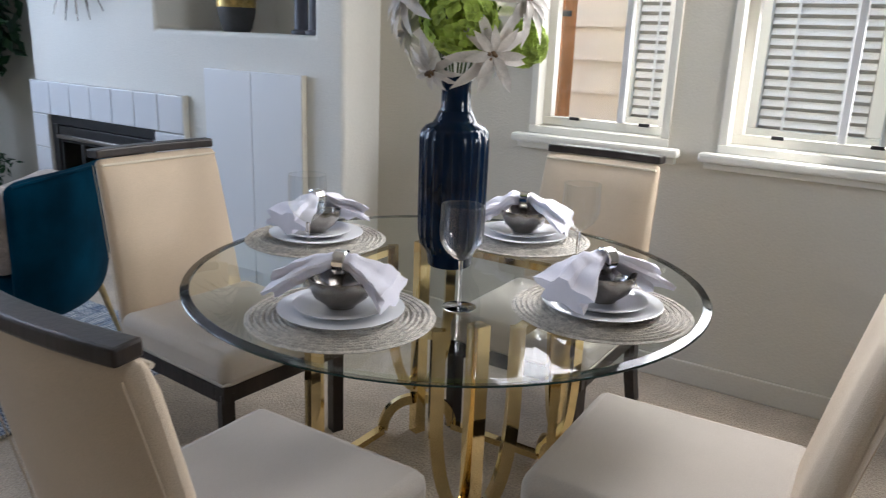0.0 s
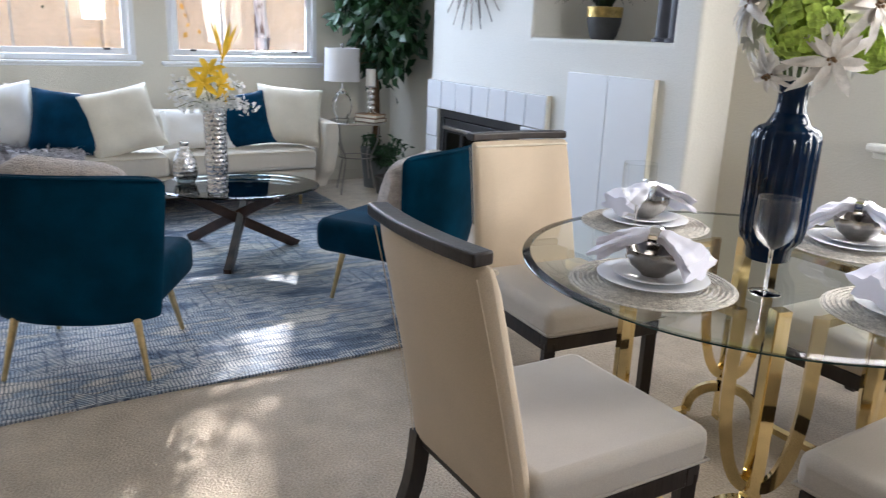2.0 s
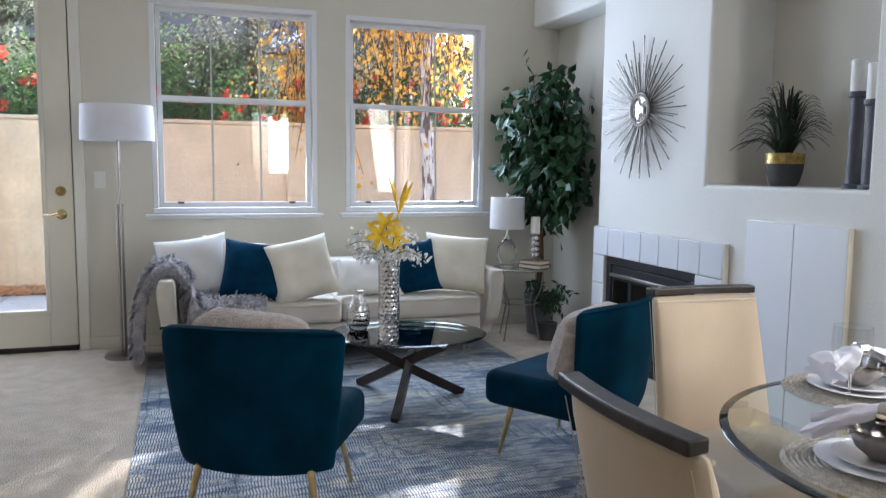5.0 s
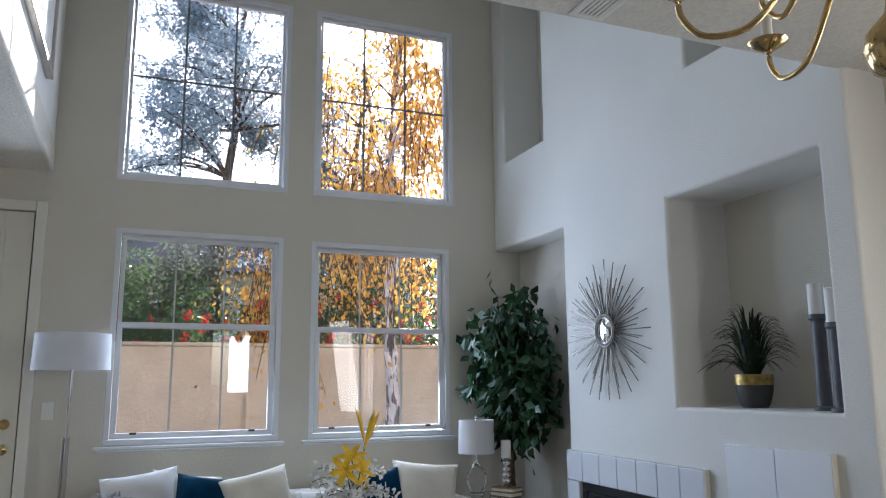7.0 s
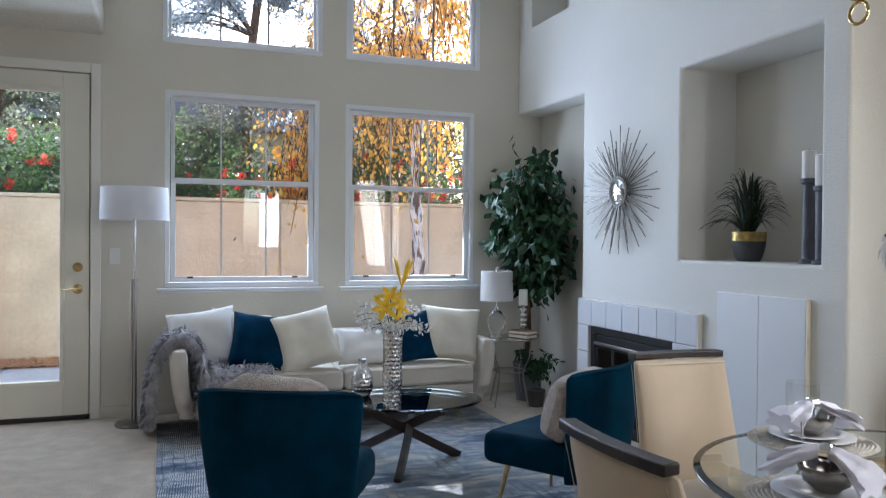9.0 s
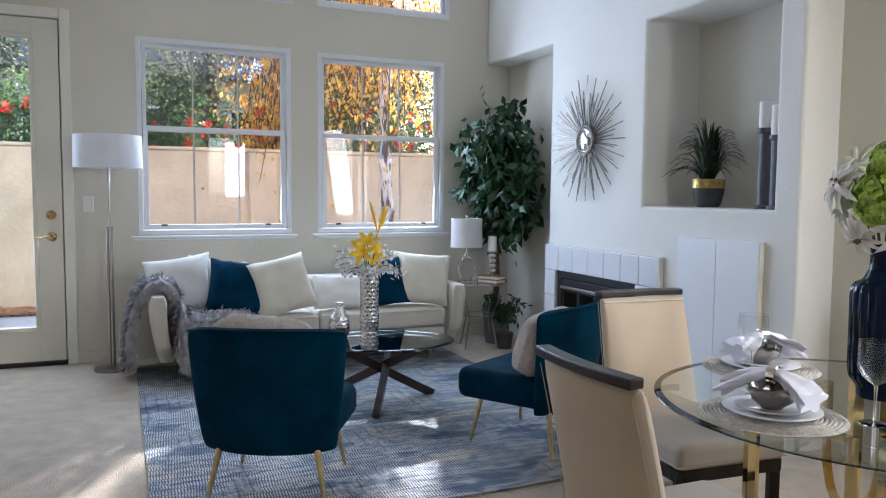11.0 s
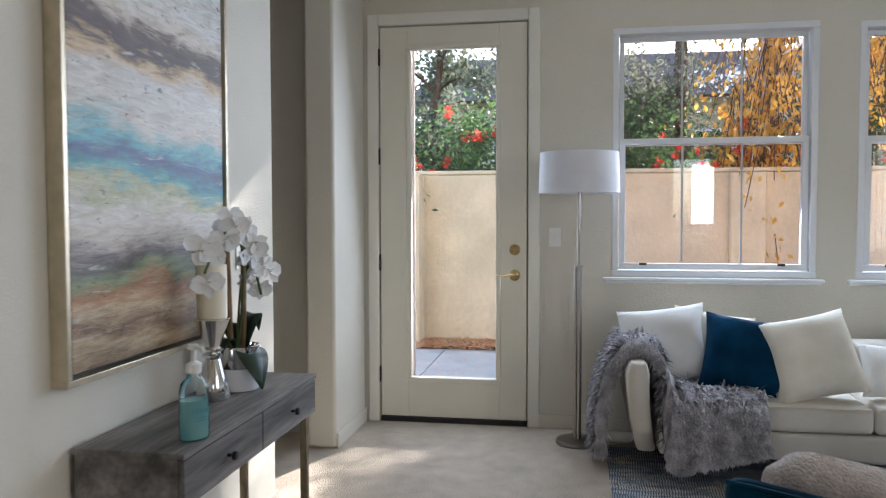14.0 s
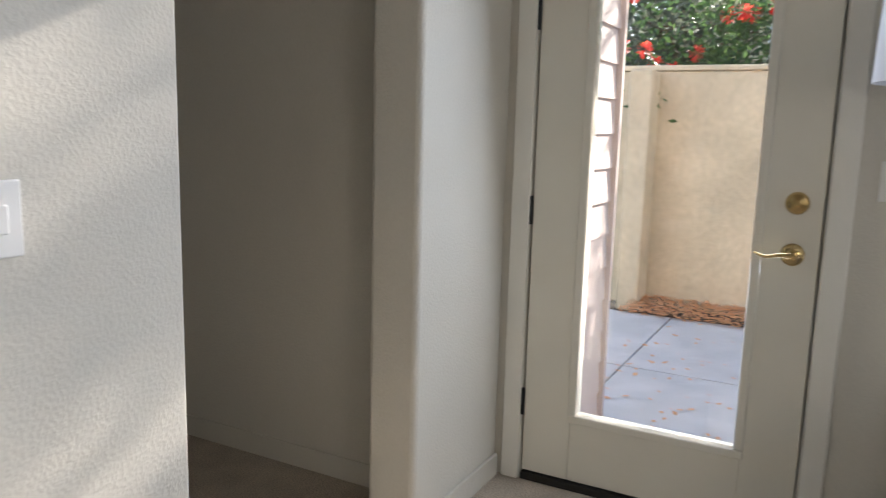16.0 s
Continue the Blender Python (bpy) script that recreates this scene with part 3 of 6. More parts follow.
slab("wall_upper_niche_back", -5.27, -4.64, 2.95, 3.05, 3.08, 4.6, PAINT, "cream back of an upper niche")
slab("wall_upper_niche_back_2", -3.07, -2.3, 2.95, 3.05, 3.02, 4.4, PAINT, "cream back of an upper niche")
wall_sheet("wall_dining", "y", DY, 0.17, -2.10, 3.3, 0.0, 2.9, [DWA, DWB], PAINT, "grey-beige dining wall with two windows")
wall_sheet("wall_picture", "y", AY, -0.14, -4.0, -1.4, 0.0, 2.9, [], PAINT, "white orange-peel wall behind the console", bevel=0.008)
slab("wall_stub", WX + 0.0, -4.87, -1.93, AY, 0.0, 2.74, PAINT, "cream wall stub beside the garden door", bevel=0.02)
slab("wall_light_divider", -1.54, -1.4, -4.2, AY - 0.142, 0.0, 2.9, PAINT, "unseen added partition that keeps entry light out of the hallway")
slab("wall_hall", -5.30, -5.14, -4.2, -1.93, 0.0, 2.9, PAINT, "plain cream hallway wall")
slab("wall_hall_end", -5.3, 3.3, -4.35, -4.2, 0.0, 2.9, PAINT, "plain cream hallway end wall")
wall_sheet("wall_east", "x", 3.15, 0.15, -4.2, 3.1, 0.0, 2.9, [(1.2, 1.85, 1.0, 2.25)], PAINT, "plain cream wall with a large window opening")
slab("ceiling", -2.14, 3.3, -4.2, 3.1, 2.63, 2.9, CEIL, "low textured dining ceiling", bevel=0.02)
slab("ceiling_soffit", -5.64, -2.14, -4.2, -0.66, 2.74, 2.95, CEIL, "low ceiling above the garden door", bevel=0.02)
slab("wall_loft", -5.485, -2.0, -0.80, -0.664, 2.76, 5.3, PAINT_SKYLIT, "white upper wall above the entry", bevel=0.015)
slab("wall_loft_dining", -2.13, -2.0, -0.66, 3.1, 2.7, 5.3, PAINT, "plain upper wall above the dining ceiling")
slab("ceiling_high", -5.7, -1.9, -0.9, 3.1, 5.3, 5.45, CEIL, "high white living room ceiling")

# baseboards
slab("baseboard", WX + 0.001, WX + 0.014, -0.68, FY, 0.0, 0.085, PAINT, "low cream painted baseboard", 0.004)
slab("baseboard_2", -2.085, 3.1, DY - 0.014, DY - 0.001, 0.0, 0.085, PAINT, "low cream painted baseboard", 0.004)
slab("baseboard_3", -4.0, -1.4, AY + 0.001, AY + 0.014, 0.0, 0.085, PAINT, "low cream painted baseboard", 0.004)
slab("baseboard_4", WX + 0.02, -4.875, AY + 0.001, AY + 0.014, 0.0, 0.085, PAINT, "low cream painted baseboard", 0.004)
slab("baseboard_5", -5.139, -5.126, -4.2, -1.94, 0.0, 0.085, PAINT, "low cream painted baseboard", 0.004)
slab("baseboard_6", -2.099, -2.085, FY + 0.05, DY - 0.02, 0.0, 0.085, PAINT, "low cream painted baseboard", 0.004)


def frame_ring(bm, u0, u1, z0, z1, w, y0, y1, bevel=0.004):
    """Four bars round a rectangle in the xz plane, butted end to end."""
    box(bm, u0, u1, y0, y1, z0, z0 + w, bevel)
    box(bm, u0, u1, y0, y1, z1 - w, z1, bevel)
    box(bm, u0, u0 + w, y0, y1, z0 + w, z1 - w, bevel)
    box(bm, u1 - w, u1, y0, y1, z0 + w, z1 - w, bevel)
    return bm


def living_window(name, hole, double, label):
    """A white vinyl window in the west wall. Local x runs along the wall, local y into the room."""
    y0, y1, z0, z1 = hole
    w = y1 - y0
    t = thing(name, WX, y0, z0, 90, label, "window", kind="structure")
    # with this turn local +x is world +y and local -y is world +x
    part("window_frame", frame_ring(bmesh.new(), 0, w, 0, z1 - z0, 0.036, -0.006, 0.10), VINYL, t)
    h = z1 - z0
    if double:
        mid = 0.545 * h
        part("upper_sash", frame_ring(bmesh.new(), 0.042, w - 0.042, mid - 0.02, h - 0.042, 0.028, 0.055, 0.085, 0.003), VINYL, t)
        part("lower_sash", frame_ring(bmesh.new(), 0.042, w - 0.042, 0.042, mid + 0.02, 0.035, 0.015, 0.052, 0.003), VINYL, t)
        rows = [(mid + 0.01, h - 0.07, 0.070), (0.077, mid - 0.016, 0.034)]
        for k in (0.16, 0.84):
            part("sash_latch", boxed(w * k - 0.022, w * k + 0.022, 0.006, 0.016, 0.066, 0.080, 0.003), BLACK, t)
        for a, b, dep in rows:
            part("pane", boxed(0.06, w - 0.06, dep - 0.002, dep + 0.002, a, b), COATED, t, smooth=False).visible_shadow = False
            for i in (1, 2):
                x = 0.07 + (w - 0.14) * i / 3
                part("muntin", boxed(x - 0.006, x + 0.006, dep - 0.008, dep - 0.0025, a, b), GRID_BACKLIT, t)
    else:
        part("sash", frame_ring(bmesh.new(), 0.042, w - 0.042, 0.042, h - 0.042, 0.022, 0.03, 0.07, 0.003), VINYL, t)
        part("pane", boxed(0.06, w - 0.06, 0.050, 0.054, 0.06, h - 0.06), COATED, t, smooth=False).visible_shadow = False
        for i in (1, 2):
            x = 0.06 + (w - 0.12) * i / 3
            part("muntin", boxed(x - 0.007, x + 0.007, 0.040, 0.049, 0.064, h - 0.064), GRID_BACKLIT_DARK, t)
        part("muntin", boxed(0.064, w - 0.064, 0.0385, 0.0475, h * 0.52 - 0.007, h * 0.52 + 0.007), GRID_BACKLIT_DARK, t)
        part("latch", boxed(w * 0.43, w * 0.57, -0.02, -0.0125, 0.0, 0.012, 0.003), VINYL, t)
    if double:
        part("window_sill", box(boxed(-0.052, w + 0.035, -0.060, -0.0135, -0.026, -0.004, 0.007), -0.035, w + 0.022, -0.025, -0.003, -0.040, -0.027, 0.003), VINYL, t)


living_window("window_1", W1, True, "white double-hung window with vertical grids above the sofa")
living_window("window_2", W2, True, "white double-hung window with vertical grids beside the ficus")
living_window("window_3", W3, False, "large white upper window with six panes of glass")
living_window("window_4", W4, False, "large white upper window with six panes of glass")


def dining_window(name, hole, label):
    x0, x1, z0, z1 = hole
    t = thing(name, x0, DY, z0, 0, label, "window", kind="structure")
    w, h = x1 - x0, z1 - z0
    # deep white jambs, frame, one meeting stile, stool
    part("window_frame", frame_ring(bmesh.new(), 0, w, 0, h, 0.030, -0.008, 0.12), TRIM, t)
    part("sash", frame_ring(bmesh.new(), 0.030, w - 0.030, 0.030, h - 0.030, 0.034, 0.05, 0.09, 0.003), TRIM, t)
    part("meeting_stile", boxed(w * 0.60, w * 0.60 + 0.024, 0.055, 0.085, 0.064, h - 0.064, 0.002), VINYL, t)
    part("pane", boxed(0.05, w - 0.05, 0.087, 0.090, 0.05, h - 0.05), PANE, t, smooth=False).visible_shadow = False
    for k in (0.3, 0.8):
        part("sash_latch", boxed(w * k - 0.02, w * k + 0.02, 0.040, 0.0495, 0.058, 0.070, 0.002), BLACK, t)
    part("window_sill", box(boxed(-0.05, w + 0.05, -0.062, -0.0085, -0.030, 0.002, 0.010), -0.035, w + 0.035, -0.03, -0.002, -0.055, -0.031, 0.005), TRIM, t)


dining_window("window_5", DWA, "white sliding window with a deep sill behind a dining chair")
dining_window("window_6", DWB, "white sliding window with a deep sill in the dining wall")


def garden_door():
    y0, y1 = -1.66, -0.745
    t = thing("door_1", WX, y0, 0.0, 90, "cream full-glass garden door, closed, with brass lever and deadbolt", "door", kind="structure")
    w = y1 - y0
    # jamb casing
    bm = bmesh.new()
    box(bm, -0.075, -0.006, -0.016, 0.10, 0.0, 2.53, 0.006)
    box(bm, w + 0.006, w + 0.075, -0.016, 0.10, 0.0, 2.53, 0.006)
    box(bm, -0.006, w + 0.006, -0.016, 0.10, 2.461, 2.53, 0.006)
    # stops behind the leaf
    box(bm, -0.0059, 0.015, 0.0505, 0.098, 0.03, 2.46, 0.002)
    box(bm, w - 0.015, w + 0.0059, 0.0505, 0.098, 0.03, 2.46, 0.002)
    part("door_casing", bm, TRIM, t)
    l0, l1, b0, b1 = 0.198, w - 0.190, 0.282, 2.312  # the glass, from the hinge side
    bm = bmesh.new()
    box(bm, 0.002, l0 - 0.02, 0.004, 0.05, 0.035, 2.452, 0.003)
    box(bm, l1 + 0.02, w - 0.002, 0.004, 0.05, 0.035, 2.452, 0.003)
    box(bm, l0 - 0.02, l1 + 0.02, 0.004, 0.05, 0.035, b0 - 0.02, 0.003)
    box(bm, l0 - 0.02, l1 + 0.02, 0.004, 0.05, b1 + 0.02, 2.452, 0.003)
    part("door_leaf", bm, DOORP, t)
    part("glazing_bead", frame_ring(bmesh.new(), l0 - 0.03, l1 + 0.03, b0 - 0.03, b1 + 0.03, 0.030, -0.006, 0.058, 0.006), DOORP, t)
    part("pane", boxed(l0 - 0.004, l1 + 0.004, 0.022, 0.028, b0 - 0.004, b1 + 0.004), PANE, t, smooth=False).visible_shadow = False
    part("threshold", boxed(0.0, w, -0.006, 0.10, 0.0, 0.028, 0.003), RUBBER, t, "dark rubber sweep and sill")
    for z in (2.27, 1.66, 1.00, 0.30):
        part("hinge", lathe([(0, -0.05), (0.007, -0.05), (0.007, 0.05), (0, 0.05)], 10, m=Matrix.Translation((-0.002, -0.004, z))), BLACK, t, "small dark bronze hinge")
    hx = w - 0.075
    face = Matrix.Translation((hx, 0.004, 1.083)) @ Euler((radians(90), 0, 0)).to_matrix().to_4x4()
    part("deadbolt", lathe([(0, 0), (0.034, 0), (0.034, 0.006), (0.028, 0.014), (0.013, 0.016), (0.013, 0.030), (0, 0.031)], 24, m=face), BRASS, t, "polished brass deadbolt")
    face = Matrix.Translation((hx, 0.004, 0.928)) @ Euler((radians(90), 0, 0)).to_matrix().to_4x4()
    rose = lathe([(0, 0), (0.034, 0), (0.034, 0.006), (0.026, 0.014), (0.012, 0.017), (0.011, 0.045), (0, 0.046)], 24, m=face)
    sweep(smoothed([(hx, -0.040, 0.928), (hx - 0.03, -0.044, 0.930), (hx - 0.07, -0.044, 0.922), (hx - 0.105, -0.042, 0.932)], 5), [0.0085 - 0.005 * i / 15 for i in range(16)], 10, rose)
    part("lever", rose, BRASS, t, "polished brass curved lever handle")


garden_door()


# ---- chimney wall: fireplace and panels ----
def fireplace():
    t = thing("fireplace", -3.78, FY, 0.0, 0, "gas fireplace with black metal doors set in white tile", "fireplace")
    bm = bmesh.new()
    a, b = -4.25 + 3.78 + 0.003, -3.31 + 3.78 - 0.003
    box(bm, a, b, 0.36, 0.40, 0.0, 0.697)
    box(bm, a, a + 0.03, 0.05, 0.36, 0.0, 0.697)
    box(bm, b - 0.03, b, 0.05, 0.36, 0.0, 0.697)
    box(bm, a + 0.03, b - 0.03, 0.05, 0.36, 0.66, 0.697)
    part("firebox", bm, SOOT, t)
    part("surround_frame", frame_ring(bmesh.new(), a, b, 0.002, 0.697, 0.05, -0.012, 0.05, 0.004), BLACK, t, "black metal surround")
    part("louvre", boxed(a + 0.05, b - 0.05, -0.004, 0.02, 0.585, 0.640, 0.004), BLACK, t)
    part("hood_strip", boxed(a + 0.05, b - 0.05, -0.02, 0.0, 0.570, 0.590, 0.004), NICKEL, t, "brushed steel hood strip")
    for i in range(4):
        x0 = a + 0.055 + i * (b - a - 0.11) / 4
        x1 = x0 + (b - a - 0.11) / 4 - 0.004
        g = part("glass_door", boxed(x0 + 0.012, x1 - 0.012, 0.004, 0.010, 0.072, 0.550), SMOKE, t)
        part("door_frame", frame_ring(bmesh.new(), x0, x1, 0.058, 0.564, 0.014, 0.0, 0.016, 0.003), BLACK, g)


fireplace()


def tile_surround():
    t = thing("trim_tile_surround", -4.40, FY, 0.0, 0, "white glazed tile surround with grey joints", "tile surround", kind="structure")
    bm = bmesh.new()
    w = 1.32
    box(bm, 0.0, w, -0.022, -0.001, 0.700, 0.885)
    box(bm, 0.0, 0.148, -0.022, -0.001, 0.0, 0.700)
    box(bm, 1.092, w, -0.022, -0.001, 0.0, 0.700)
    part("grout_bed", bm, GROUT, t, "grey grout", smooth=False)
    part("lit_edge", boxed(w + 0.001, w + 0.010, -0.034, -0.001, 0.0, 0.888, 0.002), IVORY, t, "cream strip painting the warm-lit right edge")
    first = boxed(0, 0.183, -0.032, -0.020, 0, 0.181, 0.004)
    src = part("tile", first, TILE, t)
    me = src.data
    spots = [(0.003 + i * 0.1882, 0.702) for i in range(7)]
    src.location = Vector((*[spots[0][0] * U], 0, spots[0][1] * U))
    for x, z in spots[1:]:
        o = new("tile", me)
        o.parent, o.location = t, Vector((x * U, 0, z * U))
    side = boxed(0, 0.143, -0.032, -0.020, 0, 0.183, 0.004)
    s2 = part("tile", side, TILE, t)
    s2.location = Vector((0.003 * U, 0, 0.512 * U))
    for x, z, sx in [(0.003, 0.324, 1), (0.003, 0.136, 1), (1.096, 0.512, 1.54), (1.096, 0.324, 1.54), (1.096, 0.136, 1.54)]:
        o = new("tile", s2.data)
        o.parent, o.location, o.scale = t, Vector((x * U, 0, z * U)), (sx, 1, 1)


tile_surround()


def wall_panels():
    t = thing("cabinet_panel", -2.92, FY, 0.0, 0, "white two-leaf wall panel beside the fireplace", "cabinet")
    part("door", boxed(0.0, 0.305, -0.030, -0.001, 0.02, 1.025, 0.003), PANELW, t)
    part("door", boxed(0.309, 0.610, -0.030, -0.001, 0.02, 1.025, 0.003), PANELW, t)
    part("lit_edge", boxed(0.611, 0.618, -0.032, -0.001, 0.02, 1.027, 0.002), IVORY, t, "cream strip painting the warm-lit right edge")


wall_panels()


def switch_plate(x, y, z, turn, gangs=1):
    t = thing("light_switch", x, y, z, turn, "white plastic light switch plate on the wall", "switch")
    part("plate", boxed(-0.035 * gangs, 0.035 * gangs, -0.007, 0.0, -0.057, 0.057, 0.003), PLASTIC, t)
    for i in range(gangs):
        c = (i - (gangs - 1) / 2) * 0.055
        part("rocker", boxed(c - 0.011, c + 0.011, -0.013, -0.0071, -0.022, 0.022, 0.003), PLASTIC, t)


switch_plate(WX, -0.58, 1.16, 90)
switch_plate(-3.655, AY, 1.135, 180)


def vent():
    t = thing("ceiling_vent", -1.95, 1.36, 2.63, 0, "white metal ceiling air vent", "vent")
    part("frame", frame_ring_flat(0.30, 0.14, 0.02), TRIM, t)
    part("backing", boxed(-0.13, 0.13, -0.05, 0.05, -0.002, -0.0005), BLACK, t)
    for i in range(6):
        y = -0.045 + i * 0.018
        part("slat", boxed(-0.13, 0.13, y - 0.006, y + 0.006, -0.008, -0.003, 0.001), TRIM, t)


def frame_ring_flat(w, d, b):
    bm = bmesh.new()
    box(bm, -w / 2, w / 2, -d / 2, -d / 2 + b, -0.010, -0.0005, 0.002)
    box(bm, -w / 2, w / 2, d / 2 - b, d / 2, -0.010, -0.0005, 0.002)
    box(bm, -w / 2, -w / 2 + b, -d / 2 + b, d / 2 - b, -0.010, -0.0005, 0.002)
    box(bm, w / 2 - b, w / 2, -d / 2 + b, d / 2 - b, -0.010, -0.0005, 0.002)
    return bm


vent()


# ---- dining ----
TX, TY, TZ = -1.004, 1.729, 0.635  # table centre and top


def dining_chair_source():
    """Origin on the floor under the seat; the sitter faces +y."""
    t = thing("dining_chair", 0, 0, 0, 0, "beige upholstered dining chair with espresso wood frame and legs", "chair", "chairs round the dining table")
    # seat cushion with a crowned top
    bm = bmesh.new()
    box(bm, -0.235, 0.235, -0.20, 0.285, 0.300, 0.395, 0.028, 3)
    for v in bm.verts:
        if v.co.z > 0.37:
            v.co.z += 0.018 * max(0, 1 - (v.co.x / 0.25) ** 2) * max(0, 1 - ((v.co.y - 0.04) / 0.27) ** 2)
    seat = part("seat", bm, SEATFAB, t, "greige upholstered seat cushion")
    loop = [(-0.232, -0.19, 0.318), (0.232, -0.19, 0.318), (0.236, 0.28, 0.318), (-0.236, 0.28, 0.318)]
    part("piping", sweep([loop[i] for i in (0, 3, 2, 1)], 0.004, 6), SEATFAB, seat)
    part("seat_frame", frame_box(-0.225, 0.225, -0.21, 0.27, 0.255, 0.302, 0.04), DARKWOOD, t)
    # back: leans backwards, gently hollow across, wrapped in cloth
    bm = bmesh.new()
    nx, nz = 10, 10
    grid = {}
    for s in (0, 1):
        for i in range(nx + 1):
            for j in range(nz + 1):
                u, v = 2 * i / nx - 1, j / nz
                edge = max(abs(u) ** 8, abs(2 * v - 1) ** 14)
                y = -0.205 - 0.115 * v ** 1.15 - 0.018 * (1 - u * u) * v
                y += (0.050 if s else -0.022) * (1 - 0.55 * edge)
                grid[s, i, j] = bm.verts.new((u * (0.206 - 0.004 * v + 0.014 * (1 - v)), y, 0.27 + v * 0.560))
    for s in (0, 1):
        for i in range(nx):
            for j in range(nz):
                bm.faces.new((grid[s, i, j], grid[s, i + 1, j], grid[s, i + 1, j + 1], grid[s, i, j + 1]))
    for i in range(nx):
        for j in (0, nz):
            bm.faces.new((grid[0, i, j], grid[0, i + 1, j], grid[1, i + 1, j], grid[1, i, j]))
    for j in range(nz):
        for i in (0, nx):
            bm.faces.new((grid[0, i, j], grid[0, i, j + 1], grid[1, i, j + 1], grid[1, i, j]))
    back = part("backrest", bm, CHAIRFAB, t, "beige linen-covered back")
    md = back.modifiers.new("soft", "BEVEL")
    md.width, md.segments, md.limit_method, md.angle_limit = 0.017, 4, "ANGLE", radians(45)
    for sx in (-1, 1):
        seam = [(sx * (0.214 - 0.016 * v), -0.222 - 0.115 * v ** 1.15, 0.29 + v * 0.52) for v in (k / 8 for k in range(9))]
        part("seam", sweep(seam, 0.0013, 5), CHAIRFAB, back, "stitched side seam")
    part("piping", sweep([(x, -0.296 + 0.003 * (x / 0.2) ** 2, 0.815) for x in (-0.195, -0.1, 0, 0.1, 0.195)], 0.0045, 6), PIPING, back)
    # dark top rail, bowed
    pts = [(u * 0.204, -0.328 - 0.018 * (1 - u * u), 0.846) for u in (-1, -0.75, -0.5, -0.25, 0, 0.25, 0.5, 0.75, 1)]
    rail = part("top_rail", sweep(pts, 0, flat=(0.046, 0.026)), DARKWOOD, t, "bowed espresso wood top rail")
    md = rail.modifiers.new("worn_edges", "BEVEL")
    md.width, md.segments, md.limit_method, md.angle_limit = 0.005, 2, "ANGLE", radians(50)
    for sx in (-1, 1):
        part("leg", sweep([(sx * 0.205, 0.25, 0.0), (sx * 0.205, 0.25, 0.28)], 0, flat=(0.036, 0.036)), DARKWOOD, t, smooth=False)
        part("leg", sweep(smoothed([(sx * 0.205, -0.285, 0.0), (sx * 0.205, -0.225, 0.15), (sx * 0.205, -0.205, 0.29)], 4), 0, flat=(0.034, 0.042)), DARKWOOD, t, smooth=False)
    return t


def frame_box(x0, x1, y0, y1, z0, z1, w):
    bm = bmesh.new()
    box(bm, x0, x1, y0, y0 + w, z0, z1, 0.003)
    box(bm, x0, x1, y1 - w, y1, z0, z1, 0.003)
    box(bm, x0, x0 + w, y0 + w, y1 - w, z0, z1, 0.003)
    box(bm, x1 - w, x1, y0 + w, y1 - w, z0, z1, 0.003)
    return bm


chair = dining_chair_source()
chair.matrix_basis = pose(-0.965 * U, 0.985 * U, 0, 0, 0, 0)
for x, y, r in ((-1.715, 1.63, -94), (-0.96, 2.31, 180), (-0.31, 1.60, 92)):
    copy_thing(chair, pose(x * U, y * U, 0, 0, 0, r))


def dining_table():
    t = thing("dining_table", TX, TY, 0.0, 0, "round clear glass dining table with shiny gold metal legs", "table")
    r = 0.644
    top = part("tabletop", lathe([(0, 0.635), (r - 0.0205, 0.635)], 96), TABLETOP, t, "clear glass top")
    top.visible_shadow = False
    part("bevelled_edge", lathe([(r - 0.020, 0.6265), (r - 0.004, 0.6265), (r, 0.628), (r - 0.001, 0.631), (r - 0.020, 0.635), (r - 0.020, 0.6265)], 96), EDGEGLASS, top, "bevelled greenish glass rim").visible_shadow = False
    part("rim_edge", lathe([(r - 0.003, 0.6262), (r + 0.0008, 0.6266), (r + 0.0012, 0.6285), (r - 0.0005, 0.6300)], 96), RIMDARK, top, "dark green glass edge")
    # four tulip-shaped units on the diagonals, joined by rails at floor and top
    ends = []
    for k in range(4):
        a = math.pi / 4 + k * math.pi / 2
        m = Matrix.Rotation(a + math.pi / 2, 4, "Z")
        out = Vector((math.cos(a), math.sin(a), 0)) * 0.335
        face = Vector((math.cos(a), math.sin(a), 0))

        def at(u, z):
            return out + m @ Vector((-u, 0, 0)) + Vector((0, 0, z))
        part("post", sweep([at(0, 0.0), at(0, 0.6225)], 0, flat=(0.036, 0.036)), GOLD, t, smooth=False)
        for sgn in (-1, 1):
            curve = [at(sgn * 0.088, 0.614), at(sgn * 0.088, 0.42)] + [at(sgn * (0.016 + 0.072 * math.cos(q * math.pi / 20)), 0.42 - 0.26 * math.sin(q * math.pi / 20)) for q in range(1, 11)]
            part("arc", sweep(curve, 0, flat=(0.030, 0.022), up=face), GOLD, t, "curved polished gold bar")
            foot = [at(sgn * (0.020 + 0.090 * math.sin(q * math.pi / 16)), 0.012 + 0.100 * math.cos(q * math.pi / 16)) for q in range(0, 9)]
            part("foot_arc", sweep(foot, 0, flat=(0.030, 0.020), up=face), GOLD, t)
        ends.append((at(-0.088, 0.602), at(0.088, 0.602), at(-0.110, 0.012), at(0.110, 0.012)))
    for k in range(4):
        a, b = ends[k], ends[(k + 1) % 4]
        for p, q in ((0, 1), (2, 3), (1, 0), (3, 2)):
            if (a[p] - b[q]).length < 0.46:
                part("rail", sweep([a[p].lerp(b[q], 0.02), a[p].lerp(b[q], 0.98)], 0, flat=(0.026, 0.020)), GOLD, t, smooth=False)

dining_table()


